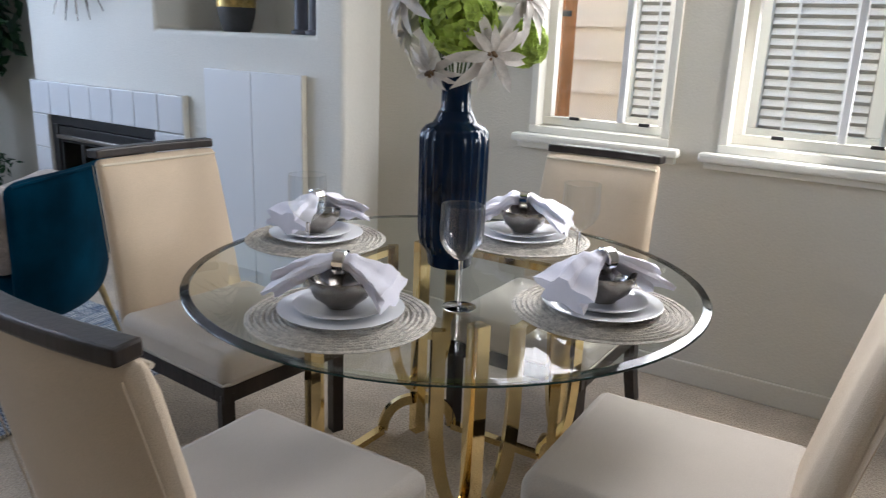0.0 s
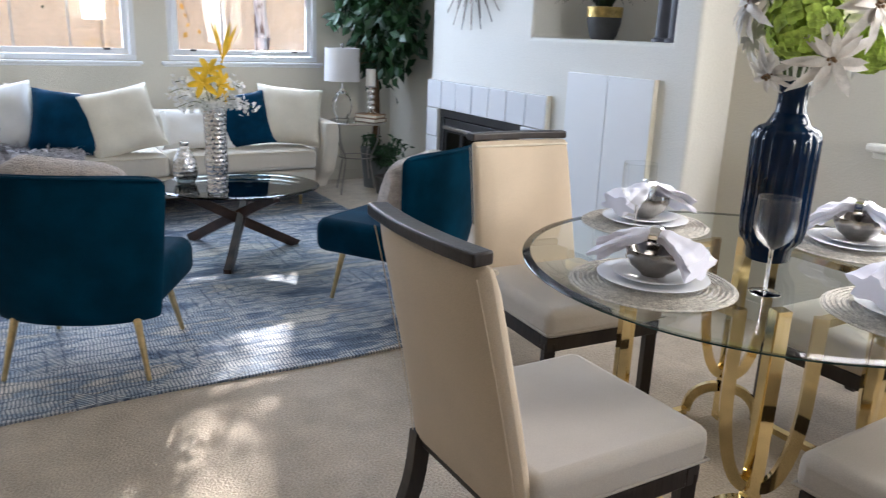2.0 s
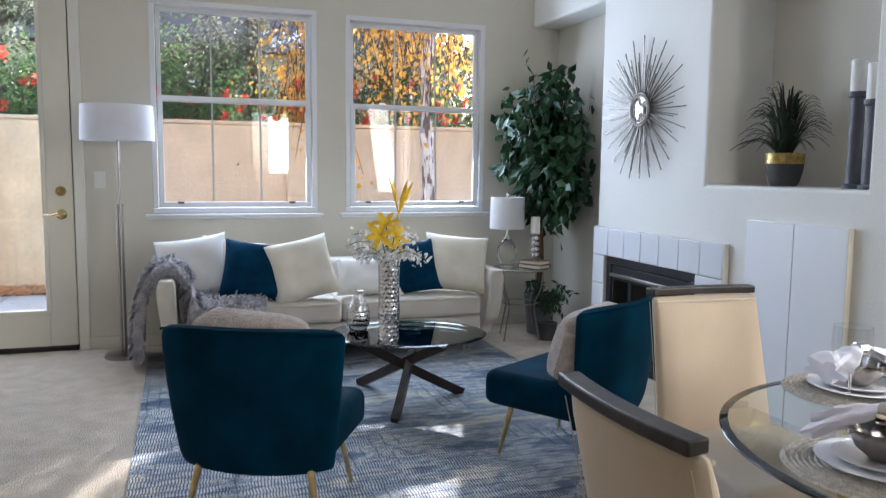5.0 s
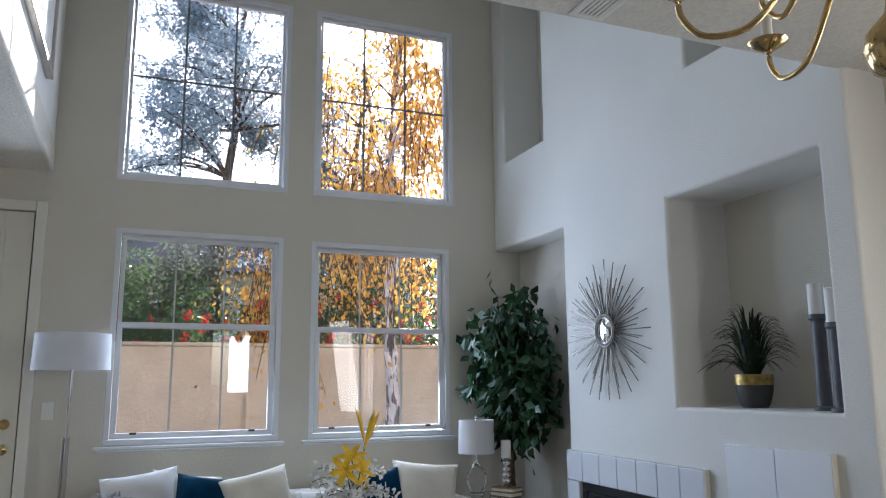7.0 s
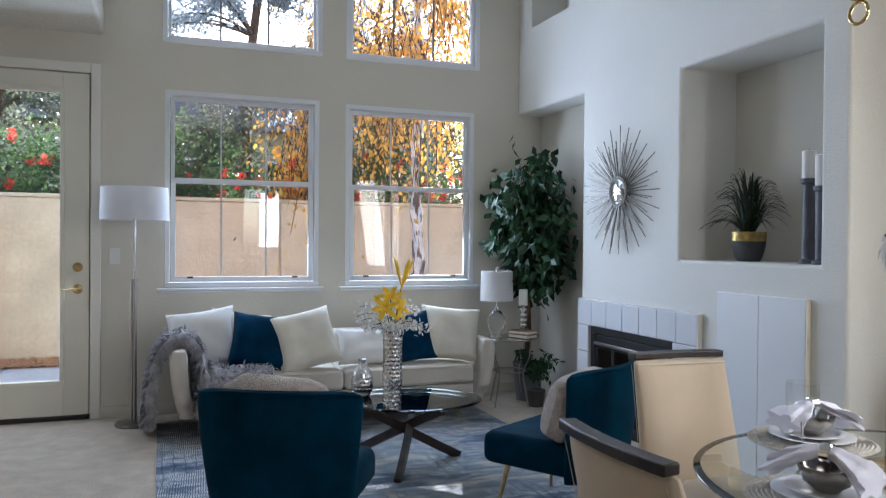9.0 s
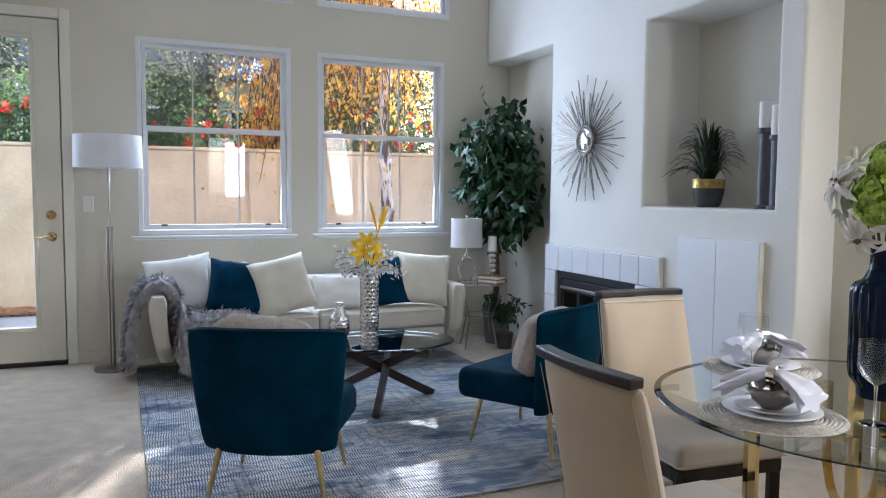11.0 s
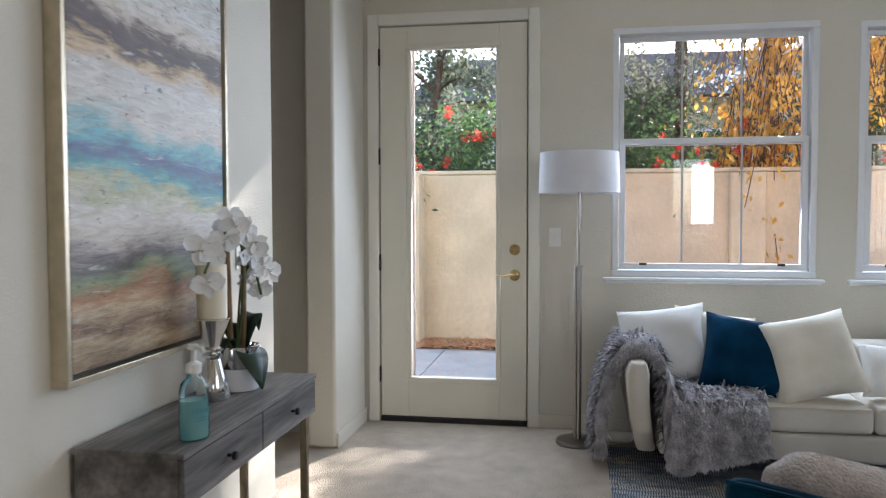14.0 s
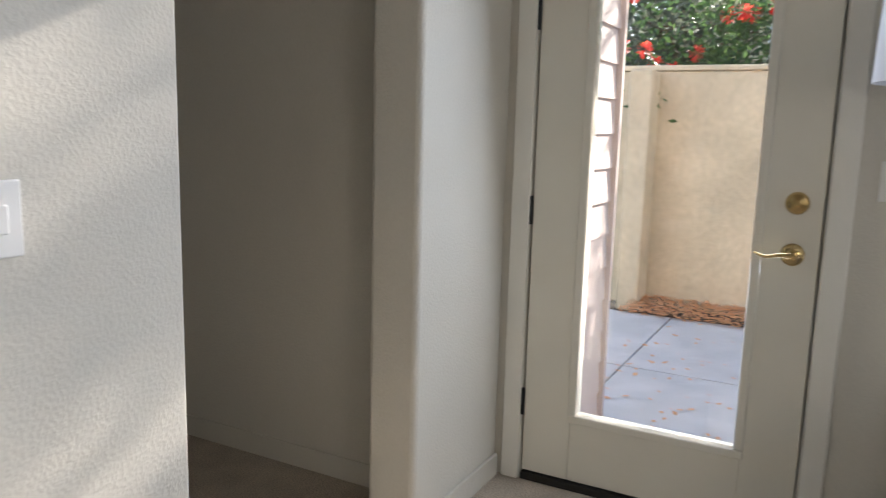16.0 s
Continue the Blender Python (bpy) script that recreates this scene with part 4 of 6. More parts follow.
def placemat_source():
    t = thing("placemat", 0, 0, 0, 0, "round woven straw placemat on the glass table", "placemat", "placemats")
    part("mat_base", lathe([(0, 0.0), (0.198, 0.0), (0.200, 0.002), (0.196, 0.004), (0, 0.004)], 64), STRAW, t)
    for i in range(14):
        r = 0.030 + i * 0.0122
        part("woven_ring", sweep([(r * math.cos(a), r * math.sin(a), 0.0045) for a in (2 * math.pi * j / 56 for j in range(56))], 0.0040, 5, closed=True), STRAW, t)
    return t


def napkin_mesh(seed):
    """A cloth drawn through a ring: two fans of folds either side of a waist."""
    bm = bmesh.new()
    rows = []
    n, m = 26, 22
    for i in range(n + 1):
        u = 2 * i / n - 1
        spread = 0.014 + 0.062 * abs(u) ** 0.9
        row = []
        for j in range(m):
            a = 2 * math.pi * j / m
            fold = 1 + 0.30 * math.sin(5 * a + seed + 2 * u) * min(1, abs(u) * 1.6) + 0.15 * noise.noise(Vector((3 * u, math.cos(a) * 2, seed)))
            x = u * (0.135 if u < 0 else 0.115)
            y = math.cos(a) * spread * fold
            z = math.sin(a) * (0.015 + 0.012 * abs(u)) * fold + 0.030 * (1 - abs(u)) - 0.030 * abs(u) ** 2 + 0.012 * noise.noise(Vector((4 * u, seed, 1)))
            row.append(bm.verts.new((x, y + 0.012 * math.sin(3 * u + seed), z)))
        rows.append(row)
    for a, b in zip(rows, rows[1:]):
        for j in range(m):
            bm.faces.new((a[j], a[(j + 1) % m], b[(j + 1) % m], b[j]))
    bm.faces.new(rows[0][::-1])
    bm.faces.new(rows[-1])
    return bm


def wine_glass():
    t = thing("wine_glass", 0, 0, 0, 0, "clear empty stemmed wine glass on the glass table", "wine glass", "wine glasses")
    part("bowl", lathe([(0.004, 0.108), (0.018, 0.116), (0.037, 0.133), (0.0475, 0.155), (0.0485, 0.180), (0.0468, 0.230), (0.0472, 0.232), (0.0462, 0.2325), (0.0464, 0.229)], 36), CRYSTAL, t)
    part("stem", lathe([(0, 0.006), (0.0045, 0.008), (0.0036, 0.05), (0.005, 0.108), (0, 0.109)], 16), GLASS, t)
    part("foot", lathe([(0, 0.0), (0.037, 0.0), (0.038, 0.002), (0.010, 0.006), (0, 0.0065)], 32), GLASS, t)
    return t


def place_settings():
    mat_me, plate_me, salad_me, bowl_me, glass_src = None, None, None, None, None
    for k, (dx, dy, turn) in enumerate(((0.0, -0.41, 0), (0.425, -0.02, 90), (0.0, 0.42, 180), (-0.46, 0.02, -90))):
        x, y = TX + dx, TY + dy
        z = TZ + 0.001
        if k == 0:
            o = placemat_source()
            mat_me = o
            p = part("dinner_plate", lathe([(0, 0), (0.075, 0), (0.088, 0.004), (0.132, 0.013), (0.134, 0.015), (0.130, 0.0165), (0.086, 0.008), (0, 0.006)], 56), PORCELAIN, None, "white porcelain dinner plate on a placemat", category="plate")
            s = part("salad_plate", lathe([(0, 0), (0.055, 0), (0.066, 0.004), (0.098, 0.013), (0.100, 0.015), (0.096, 0.0165), (0.062, 0.008), (0, 0.006)], 48), PORCELAIN, None, "white porcelain salad plate on a dinner plate", category="plate")
            bw = lathe([(0, 0), (0.030, 0), (0.032, 0.004), (0.055, 0.022), (0.068, 0.048), (0.071, 0.066), (0.068, 0.066), (0.064, 0.048), (0.051, 0.024), (0.025, 0.010), (0, 0.008)], 40)
            for v in bw.verts:
                rr = math.hypot(v.co.x, v.co.y)
                if rr > 0.04 and v.co.z > 0.015:
                    f = 1 + 0.02 * math.sin(10 * math.atan2(v.co.y, v.co.x) + v.co.z * 200)
                    v.co.x, v.co.y = v.co.x * f, v.co.y * f
            b = part("bowl", bw, PEWTER, None, "small hammered pewter bowl on stacked plates", category="bowl")
            glass_src = wine_glass()
            g = glass_src
        else:
            o, p, s, b = (copy_thing(q, Matrix()) for q in (mat_me, plate_me, salad_me, bowl_me))
            g = copy_thing(glass_src, Matrix())
        if k == 0:
            plate_me, salad_me, bowl_me = p, s, b
        for q, h, grp in ((o, 0.0, "placemats"), (p, 0.0085, "dinner plates"), (s, 0.0165, "salad plates"), (b, 0.0245, "pewter bowls")):
            q.matrix_basis = pose(x * U, y * U, (z + h) * U, 0, 0, turn + 13 * k)
            tagged(q, group=grp)
        gx, gy = ((0.165, -0.205), (0.260, 0.215), (-0.17, 0.21), (-0.315, -0.170))[k]
        g.matrix_basis = pose((TX + gx) * U, (TY + gy) * U, z * U)
        nap = part("napkin", napkin_mesh(k * 2.1), NAPKIN, None, "white cloth napkin drawn through a silver ring", category="napkin")
        tagged(nap, group="napkins")
        a = turn + (18, -22, 12, -8)[k]
        nap.matrix_basis = pose(x * U, y * U, (z + 0.096) * U, 0, 0, a)
        ring = part("napkin_ring", lathe([(0.022, -0.014), (0.026, -0.012), (0.026, 0.012), (0.022, 0.014), (0.020, 0.0), (0.022, -0.014)], 24), CHROME, None, "shiny silver napkin ring round a cloth napkin", category="napkin ring")
        tagged(ring, group="napkin rings")
        ring.matrix_basis = pose(x * U, y * U, (z + 0.120) * U, 0, 90, a)


place_settings()


def petal_ring(verts, faces, c, axis, n, length, width, lift, rnd, curl=0.25):
    """Pointed cupped petals round a centre."""
    axis = axis.normalized()
    side = axis.cross(Vector((0.3, 0.5, 0.8))).normalized()
    other = axis.cross(side)
    for i in range(n):
        a = 2 * math.pi * (i + rnd.uniform(-0.2, 0.2)) / n
        d = (side * math.cos(a) + other * math.sin(a)).normalized()
        w = axis.cross(d)
        k = len(verts)
        ln = length * rnd.uniform(0.85, 1.1)
        for t, ww in ((0.0, 0.15), (0.35, 0.9), (0.7, 0.75), (1.0, 0.0)):
            mid = c + d * ln * t + axis * ln * (lift * t - curl * t * t)
            if ww == 0.0:
                verts.append(mid)
            else:
                verts.extend((mid - w * width * ww / 2 + axis * width * 0.12, mid - axis * width * 0.05, mid + w * width * ww / 2 + axis * width * 0.12))
        for q in range(2):
            o = k + q * 3
            faces.extend(((o, o + 1, o + 4, o + 3), (o + 1, o + 2, o + 5, o + 4)))
        o = k + 6
        faces.extend(((o, o + 1, o + 3), (o + 1, o + 2, o + 3)))


def navy_vase():
    x, y = TX - 0.03, TY + 0.06
    bm = lathe([(0, 0), (0.055, 0), (0.058, 0.004), (0.060, 0.030), (0.068, 0.045), (0.081, 0.060), (0.086, 0.085), (0.0875, 0.12), (0.0885, 0.330), (0.085, 0.348), (0.074, 0.362), (0.056, 0.370), (0.050, 0.380), (0.042, 0.398), (0.039, 0.400), (0, 0.38)], 96)
    for v in bm.verts:
        r = math.hypot(v.co.x, v.co.y)
        if r > 0.06 and 0.04 < v.co.z < 0.36:
            f = 1 - 0.036 * abs(math.sin(12 * math.atan2(v.co.y, v.co.x))) ** 0.5
            v.co.x, v.co.y = v.co.x * f, v.co.y * f
    t = thing("navy_vase", x, y, TZ + 0.001, 0, "tall ribbed navy glazed vase on the glass table", "vase")
    part("body", bm, NAVYGLAZE, t)
    part("neck", lathe([(0.040, 0.397), (0.037, 0.410), (0.036, 0.462), (0.041, 0.478), (0.040, 0.484), (0.035, 0.482), (0.032, 0.470), (0.032, 0.40)], 48), NAVYGLAZE, t)
    rnd = random.Random(4)
    f = thing("flower_bouquet", x, y, TZ + 0.392, 0, "silk bouquet of lime hydrangea and ivory poinsettia in a navy vase", "flowers")
    stems = bmesh.new()
    for k in range(9):
        a = k * 0.7
        sweep(bez((0.01 * math.cos(a), 0.01 * math.sin(a), 0.0), (0.015 * math.cos(a), 0.015 * math.sin(a), 0.12), (0.10 * math.cos(a), 0.10 * math.sin(a), 0.22 + 0.04 * (k % 3)), 6), 0.003, 5, stems)
    part("stems", stems, STEM, f)
    # hydrangea heads: many four-petalled florets on a dome
    def spot(right, front, up):
        return Vector((0.83 * right + 0.55 * front, 0.55 * right - 0.83 * front, up))

    for c, r in ((spot(0, 0.06, 0.225), 0.088), (spot(0.165, -0.03, 0.175), 0.055), (spot(0.02, 0, 0.335), 0.075), (spot(-0.02, -0.09, 0.24), 0.08)):
        vs, fs = [], []
        for q in range(120):
            d = Vector((rnd.gauss(0, 1), rnd.gauss(0, 1), rnd.gauss(0, 1))).normalized()
            petal_ring(vs, fs, c + d * r * rnd.uniform(0.8, 1.0), d, 4, 0.026, 0.028, 0.15, rnd, 0.1)
        raw("hydrangea", vs, fs, PETALG, f, "lime green hydrangea head")
    blooms = (((0.075, 0.125, 0.15), (0.3, 1, -0.1), 0.115), ((0.15, 0.05, 0.275), (0.6, 0.6, 0.4), 0.115), ((-0.13, 0.03, 0.275), (-0.8, 0.4, 0.3), 0.115),
              ((-0.06, 0.07, 0.11), (-0.5, 0.6, -0.5), 0.085), ((0.05, -0.13, 0.25), (0.1, -1, 0.2), 0.11), ((0.06, 0.03, 0.40), (0.2, 0.3, 1), 0.095),
              ((-0.09, -0.08, 0.34), (-0.6, -0.6, 0.5), 0.10), ((0.12, -0.09, 0.17), (0.6, -0.7, -0.1), 0.09), ((-0.12, -0.06, 0.19), (-1, -0.3, 0), 0.095))
    for c, d, s in blooms:
        c, d = spot(*c), spot(*d)
        vs, fs = [], []
        petal_ring(vs, fs, c, d, 9, s, s * 0.27, 0.12, rnd, 0.4)
        petal_ring(vs, fs, c + d.normalized() * 0.008, d, 7, s * 0.68, s * 0.22, 0.4, rnd, 0.4)
        fl = raw("poinsettia", vs, fs, PETALW, f, "ivory silk poinsettia bloom")
        dots = bmesh.new()
        for q in range(7):
            w = Vector((rnd.uniform(-1, 1), rnd.uniform(-1, 1), rnd.uniform(-1, 1))) * 0.010
            bmesh.ops.create_icosphere(dots, subdivisions=1, radius=0.0055, matrix=Matrix.Translation(c + d.normalized() * 0.014 + w))
        part("flower_centre", dots, BAMBOO, fl, "brown flower centre")


navy_vase()


def chandelier():
    t = thing("chandelier", -0.80, 1.17, 2.63, 0, "polished brass chandelier with curved arms and ivory candle tubes", "chandelier")
    part("canopy", lathe([(0, 0), (0.065, -0.001), (0.060, -0.02), (0.03, -0.035), (0.008, -0.04), (0, -0.04)], 28), BRASS, t)
    part("rod", lathe([(0, -0.03), (0.006, -0.03), (0.006, -0.36), (0, -0.36)], 10), BRASS, t)
    drop = Matrix.Translation((0, 0, -0.10))
    part("column", lathe([(0, -0.250), (0.012, -0.260), (0.030, -0.300), (0.014, -0.340), (0.018, -0.380), (0.040, -0.420), (0.020, -0.460), (0.014, -0.500), (0.020, -0.540), (0.055, -0.580), (0.062, -0.615), (0.048, -0.650), (0.018, -0.670), (0.012, -0.685), (0.018, -0.695), (0, -0.705)], 28, m=drop), BRASS, t)
    ring = [(0.024 * math.cos(2 * math.pi * i / 20), 0, -0.827 + 0.024 * math.sin(2 * math.pi * i / 20)) for i in range(20)]
    part("finial_ring", sweep(ring, 0.004, 8, closed=True, up=Vector((0, 1, 0))), BRASS, t)
    for k in range(9):
        low = k < 6
        a = radians(169 + 60 * k) if low else radians(176 + 120 * k)
        m = Matrix.Rotation(a, 3, "Z")
        z0, reach = (-0.545, 0.375) if low else (-0.425, 0.33)
        pts = smoothed([m @ Vector(p) for p in ((0.015, 0, z0 + 0.10), (0.06, 0, z0 + 0.145), (0.11, 0, z0 + 0.10), (0.18, 0, z0 - 0.01), (0.25, 0, z0 - 0.085), (reach - 0.045, 0, z0 - 0.09), (reach - 0.004, 0, z0 - 0.045), (reach, 0, z0 + 0.0))], 6)
        arm = part("arm", sweep(pts, 0.0065, 10), BRASS, t)
        tip = Matrix.Translation(m @ Vector((reach, 0, z0)))
        part("drip_cup", lathe([(0, -0.006), (0.012, -0.006), (0.030, 0.004), (0.044, 0.014), (0.045, 0.017), (0.030, 0.010), (0, 0.006)], 28, m=tip), BRASS, arm)
        part("candle_tube", lathe([(0, 0.006), (0.012, 0.006), (0.012, 0.085), (0, 0.085)], 16, m=tip), WAXW, arm, "ivory candle tube")
        part("bulb", lathe([(0.007, 0.085), (0.015, 0.105), (0.014, 0.12), (0.004, 0.145), (0, 0.15)], 14, m=tip), GLASS, arm, "clear unlit bulb")
        scroll = smoothed([m @ Vector(p) for p in ((0.03, 0, z0 + 0.10), (0.07, 0, z0 + 0.13), (0.085, 0, z0 + 0.10), (0.065, 0, z0 + 0.085), (0.06, 0, z0 + 0.105))], 5)
        part("scroll", sweep(scroll, 0.004, 6), BRASS, arm)


chandelier()


# ---- living room ----
def rug():
    x0, x1, y0, y1 = -5.13, -2.21, -0.29, 2.02
    bm = bmesh.new()
    nx, ny = 60, 50
    g = [[bm.verts.new((x0 + (x1 - x0) * i / nx, y0 + (y1 - y0) * j / ny, 0)) for j in range(ny + 1)] for i in range(nx + 1)]
    for i in range(nx):
        for j in range(ny):
            bm.faces.new((g[i][j], g[i + 1][j], g[i + 1][j + 1], g[i][j + 1]))
    for v in bm.verts:
        near = max(0.0, (v.co.x + 3.0) / 0.8)
        v.co.z = 0.009 + 0.010 * near * max(0.0, noise.noise(Vector((v.co.x * 1.2, v.co.y * 2.6, 3.0))))
        v.co.x += 0.012 * noise.noise(Vector((v.co.y * 1.5, 0.3, 9.0))) * near
    geo = bmesh.ops.extrude_face_region(bm, geom=list(bm.faces))
    for v in geo["geom"]:
        if isinstance(v, bmesh.types.BMVert):
            v.co.z = 0.001
    return part("rug", bm, RUG, None, "blue, grey and cream woven area rug on the carpet", category="rug")


rug()


def sofa():
    """Origin on the floor at the middle of the back; the sitter faces +y local, which is +x in the room."""
    t = thing("sofa", -5.40, 0.905, 0.0, -90, "cream linen sofa with flared arms and tapered metal legs", "sofa")
    # local x runs along the sofa: +x is towards the door
    W = 1.07
    part("base", boxed(-W + 0.11, W - 0.11, 0.05, 0.78, 0.13, 0.265, 0.02, 3), CREAM, t)
    bm = boxed(-W + 0.10, W - 0.10, 0.02, 0.22, 0.14, 0.605, 0.05, 4)
    for v in bm.verts:
        if v.co.z > 0.4:
            v.co.y -= 0.015
            v.co.z += 0.02 * (1 - (v.co.x / W) ** 2)
    part("backrest", bm, CREAM, t)
    for a, b in ((-W + 0.115, -0.002), (0.002, W - 0.115)):
        bm = boxed(a, b, 0.20, 0.80, 0.270, 0.400, 0.03, 4)
        bmesh.ops.subdivide_edges(bm, edges=[e for e in bm.edges if e.calc_length() > 0.2], cuts=4, use_grid_fill=True)
        for v in bm.verts:
            if v.co.z > 0.36:
                v.co.z += 0.022 * max(0, 1 - ((v.co.x - (a + b) / 2) / ((b - a) / 2)) ** 2) * max(0, 1 - ((v.co.y - 0.5) / 0.32) ** 2)
        c = part("seat_cushion", bm, CREAM, t)
        part("piping", sweep([(a + 0.02, 0.803, 0.392), (b - 0.02, 0.803, 0.392)], 0.004, 6), PIPING, c)
    for s in (-1, 1):
        # the arm flares outwards towards its top and narrows to the front foot
        bm = bmesh.new()
        prof = []
        for j in range(9):
            v = j / 8
            z = 0.13 + v * 0.45
            out = W - 0.055 + 0.05 * math.sin(v * math.pi * 0.6)
            prof.append((out, z, 0.045 + 0.012 * v))
        rings = []
        for (o, z, th) in prof:
            f = 0.80 + 0.02 * math.sin((z - 0.13) / 0.45 * math.pi * 0.5) - (0.06 if z < 0.2 else 0.0)
            top = 0.018 if z > 0.56 else 0.0
            rings.append([bm.verts.new(q) for q in ((s * (o - th + top), 0.03, z), (s * (o - th + top), f - 0.02, z), (s * (o - th * 0.4), f, z), (s * (o + th * 0.4), f, z), (s * (o + th - top), f - 0.02, z), (s * (o + th - top), 0.03, z))])
        for a, b in zip(rings, rings[1:]):
            for j in range(6):
                bm.faces.new((a[j], a[(j + 1) % 6], b[(j + 1) % 6], b[j]))
        bm.faces.new(rings[0])
        bm.faces.new(rings[-1])
        ob = part("arm", bm, CREAM, t)
        md = ob.modifiers.new("soft", "BEVEL")
        md.width, md.segments, md.limit_method = 0.015, 3, "ANGLE"
    for x in (-W + 0.2, W - 0.2):
        for y in (0.12, 0.70):
            part("leg", lathe([(0, 0), (0.008, 0), (0.016, 0.135), (0, 0.135)], 14, m=Matrix.Translation((x, y, 0))), AGEDGOLD, t, "slim tapered metal leg")
    return t


sofa()


def put_pillow(name, w, h, d, x, y, z, turn, lean, roll, material, label, seed, pinch=0.075, group="sofa pillows", rounding=0.0):
    """Stands on its lower edge; turn about the vertical, then leans back."""
    ob = part(name, pillow(w, h, d, seed, pinch=pinch, rounding=rounding), material, None, label, category="pillow")
    ob.matrix_basis = Matrix.Translation(Vector((x, y, z)) * U) @ Euler((radians(lean), 0, radians(turn))).to_matrix().to_4x4() @ Euler((0, radians(roll), 0)).to_matrix().to_4x4()
    tagged(ob, group=group)
    return ob


# turn 90: the broad face looks to +x; lean tips the top towards the wall
put_pillow("throw_pillow", 0.45, 0.42, 0.18, -4.89, 0.02, 0.415, 80, -22, -9, WHITECLOTH, "pale grey-white cotton pillow on the sofa", 1)
put_pillow("throw_pillow", 0.42, 0.40, 0.14, -4.90, 0.22, 0.42, 96, -24, 10, IVORY, "ivory pillow half hidden behind others on the sofa", 2)
put_pillow("throw_pillow", 0.46, 0.40, 0.18, -4.71, 0.36, 0.415, 86, -26, 8, NAVY, "deep blue velvet pillow on the cream sofa", 3)
put_pillow("throw_pillow", 0.45, 0.42, 0.19, -4.68, 0.71, 0.415, 95, -24, -11, IVORY, "ivory cotton pillow on the cream sofa", 4)
put_pillow("lumbar_pillow", 0.46, 0.27, 0.13, -4.73, 1.12, 0.415, 90, -28, 2, WHITECLOTH, "white oblong lumbar pillow on the cream sofa", 5)
put_pillow("throw_pillow", 0.40, 0.37, 0.15, -4.74, 1.43, 0.415, 84, -22, -8, NAVY, "deep blue velvet pillow on the cream sofa", 6)
put_pillow("throw_pillow", 0.45, 0.42, 0.19, -4.73, 1.71, 0.415, 80, -24, 6, IVORY, "ivory cotton pillow against the sofa arm", 7)


def fur_throw():
    """A shaggy cloth hung over the sofa's arm, across the seat and down the front; origin on the floor."""
    t = thing("throw_blanket", -4.95, -0.10, 0.0, 0, "shaggy grey faux-fur throw over the sofa arm and seat", "blanket")
    # the cloth's course across the sofa, from outside the arm, over it, onto the seat
    line = smoothed([(-0.235, 0.08), (-0.225, 0.30), (-0.185, 0.50), (-0.105, 0.630), (-0.01, 0.655), (0.055, 0.56), (0.10, 0.46), (0.20, 0.435), (0.36, 0.435), (0.52, 0.432)], 4)
    n = len(line)
    m = 26
    rows = []
    for i, p in enumerate(line):
        row = []
        s = i / (n - 1)
        for j in range(m + 1):
            v = j / m  # from the back towards the front edge and down
            depth = -0.30 + 0.62 * min(v / 0.62, 1.0)
            x, y, z = depth, p.x, p.y
            if p.x > 0.075:
                front = 0.385
                if v > 0.62:
                    k = (v - 0.62) / 0.38
                    x = front + 0.03 * math.sin(k * 2.2)
                    z = p.y - k * 0.40 * (1 - 0.45 * max(0.0, s - 0.55) / 0.45)
                else:
                    x = -0.30 + (front + 0.30) * v / 0.62 * (1 - 0.12 * (1 - v))
            else:
                x = -0.30 + 0.52 * v - 0.10 * max(0.0, 0.5 - p.y)
            w = noise.noise(Vector((x * 5, y * 6, z * 5)))
            row.append(Vector((x + 0.018 * w, y + 0.015 * w, max(0.02, z + 0.014 * w))))
        rows.append(row)
    bm = bmesh.new()
    vs = [[bm.verts.new(p) for p in row] for row in rows]
    for i in range(n - 1):
        for j in range(m):
            bm.faces.new((vs[i][j], vs[i + 1][j], vs[i + 1][j + 1], vs[i][j + 1]))
    ob = part("cloth", bm, FUR, t)
    md = ob.modifiers.new("thickness", "SOLIDIFY")
    md.thickness, md.offset = 0.045, 0
    # locks of fur
    rnd = random.Random(11)
    verts, faces = [], []
    for q in range(17000):
        i, j = rnd.randrange(n - 1), rnd.randrange(m)
        rim = q % 6 == 0
        a, b = rnd.random(), rnd.random()
        if rim:
            j, b = m - 1, 1.0
        p = rows[i][j].lerp(rows[i + 1][j], a).lerp(rows[i][j + 1].lerp(rows[i + 1][j + 1], a), b)
        nor = (rows[i + 1][j] - rows[i][j]).cross(rows[i][j + 1] - rows[i][j])
        if nor.length < 1e-6:
            continue
        nor.normalize()
        if nor.z + nor.x * 0.6 - nor.y * 0.5 < 0:
            nor = -nor
        if rim:
            shift = nor * rnd.uniform(-0.022, 0.022)
            p, nor = p + shift, Vector((0.95, 0.0, 0.3))
        d = (nor * 0.55 + Vector((0.25, -0.05, -0.75)) + Vector((rnd.gauss(0, 0.3), rnd.gauss(0, 0.3), rnd.gauss(0, 0.2)))).normalized()
        w = d.cross(nor).normalized() * rnd.uniform(0.004, 0.009)
        ln = rnd.uniform(0.034, 0.066)
        k = len(verts)
        base = p + nor * (0.004 if rim else 0.020)
        mid = base + d * ln * 0.5 + nor * 0.010
        verts += [base - w, base + w, mid + w * 0.9, mid - w * 0.9, base + d * ln]
        faces += [(k, k + 1, k + 2, k + 3), (k + 3, k + 2, k + 4)]
    raw("fur", verts, faces, FUR, t, "long grey fur locks", kind="stuff")


fur_throw()


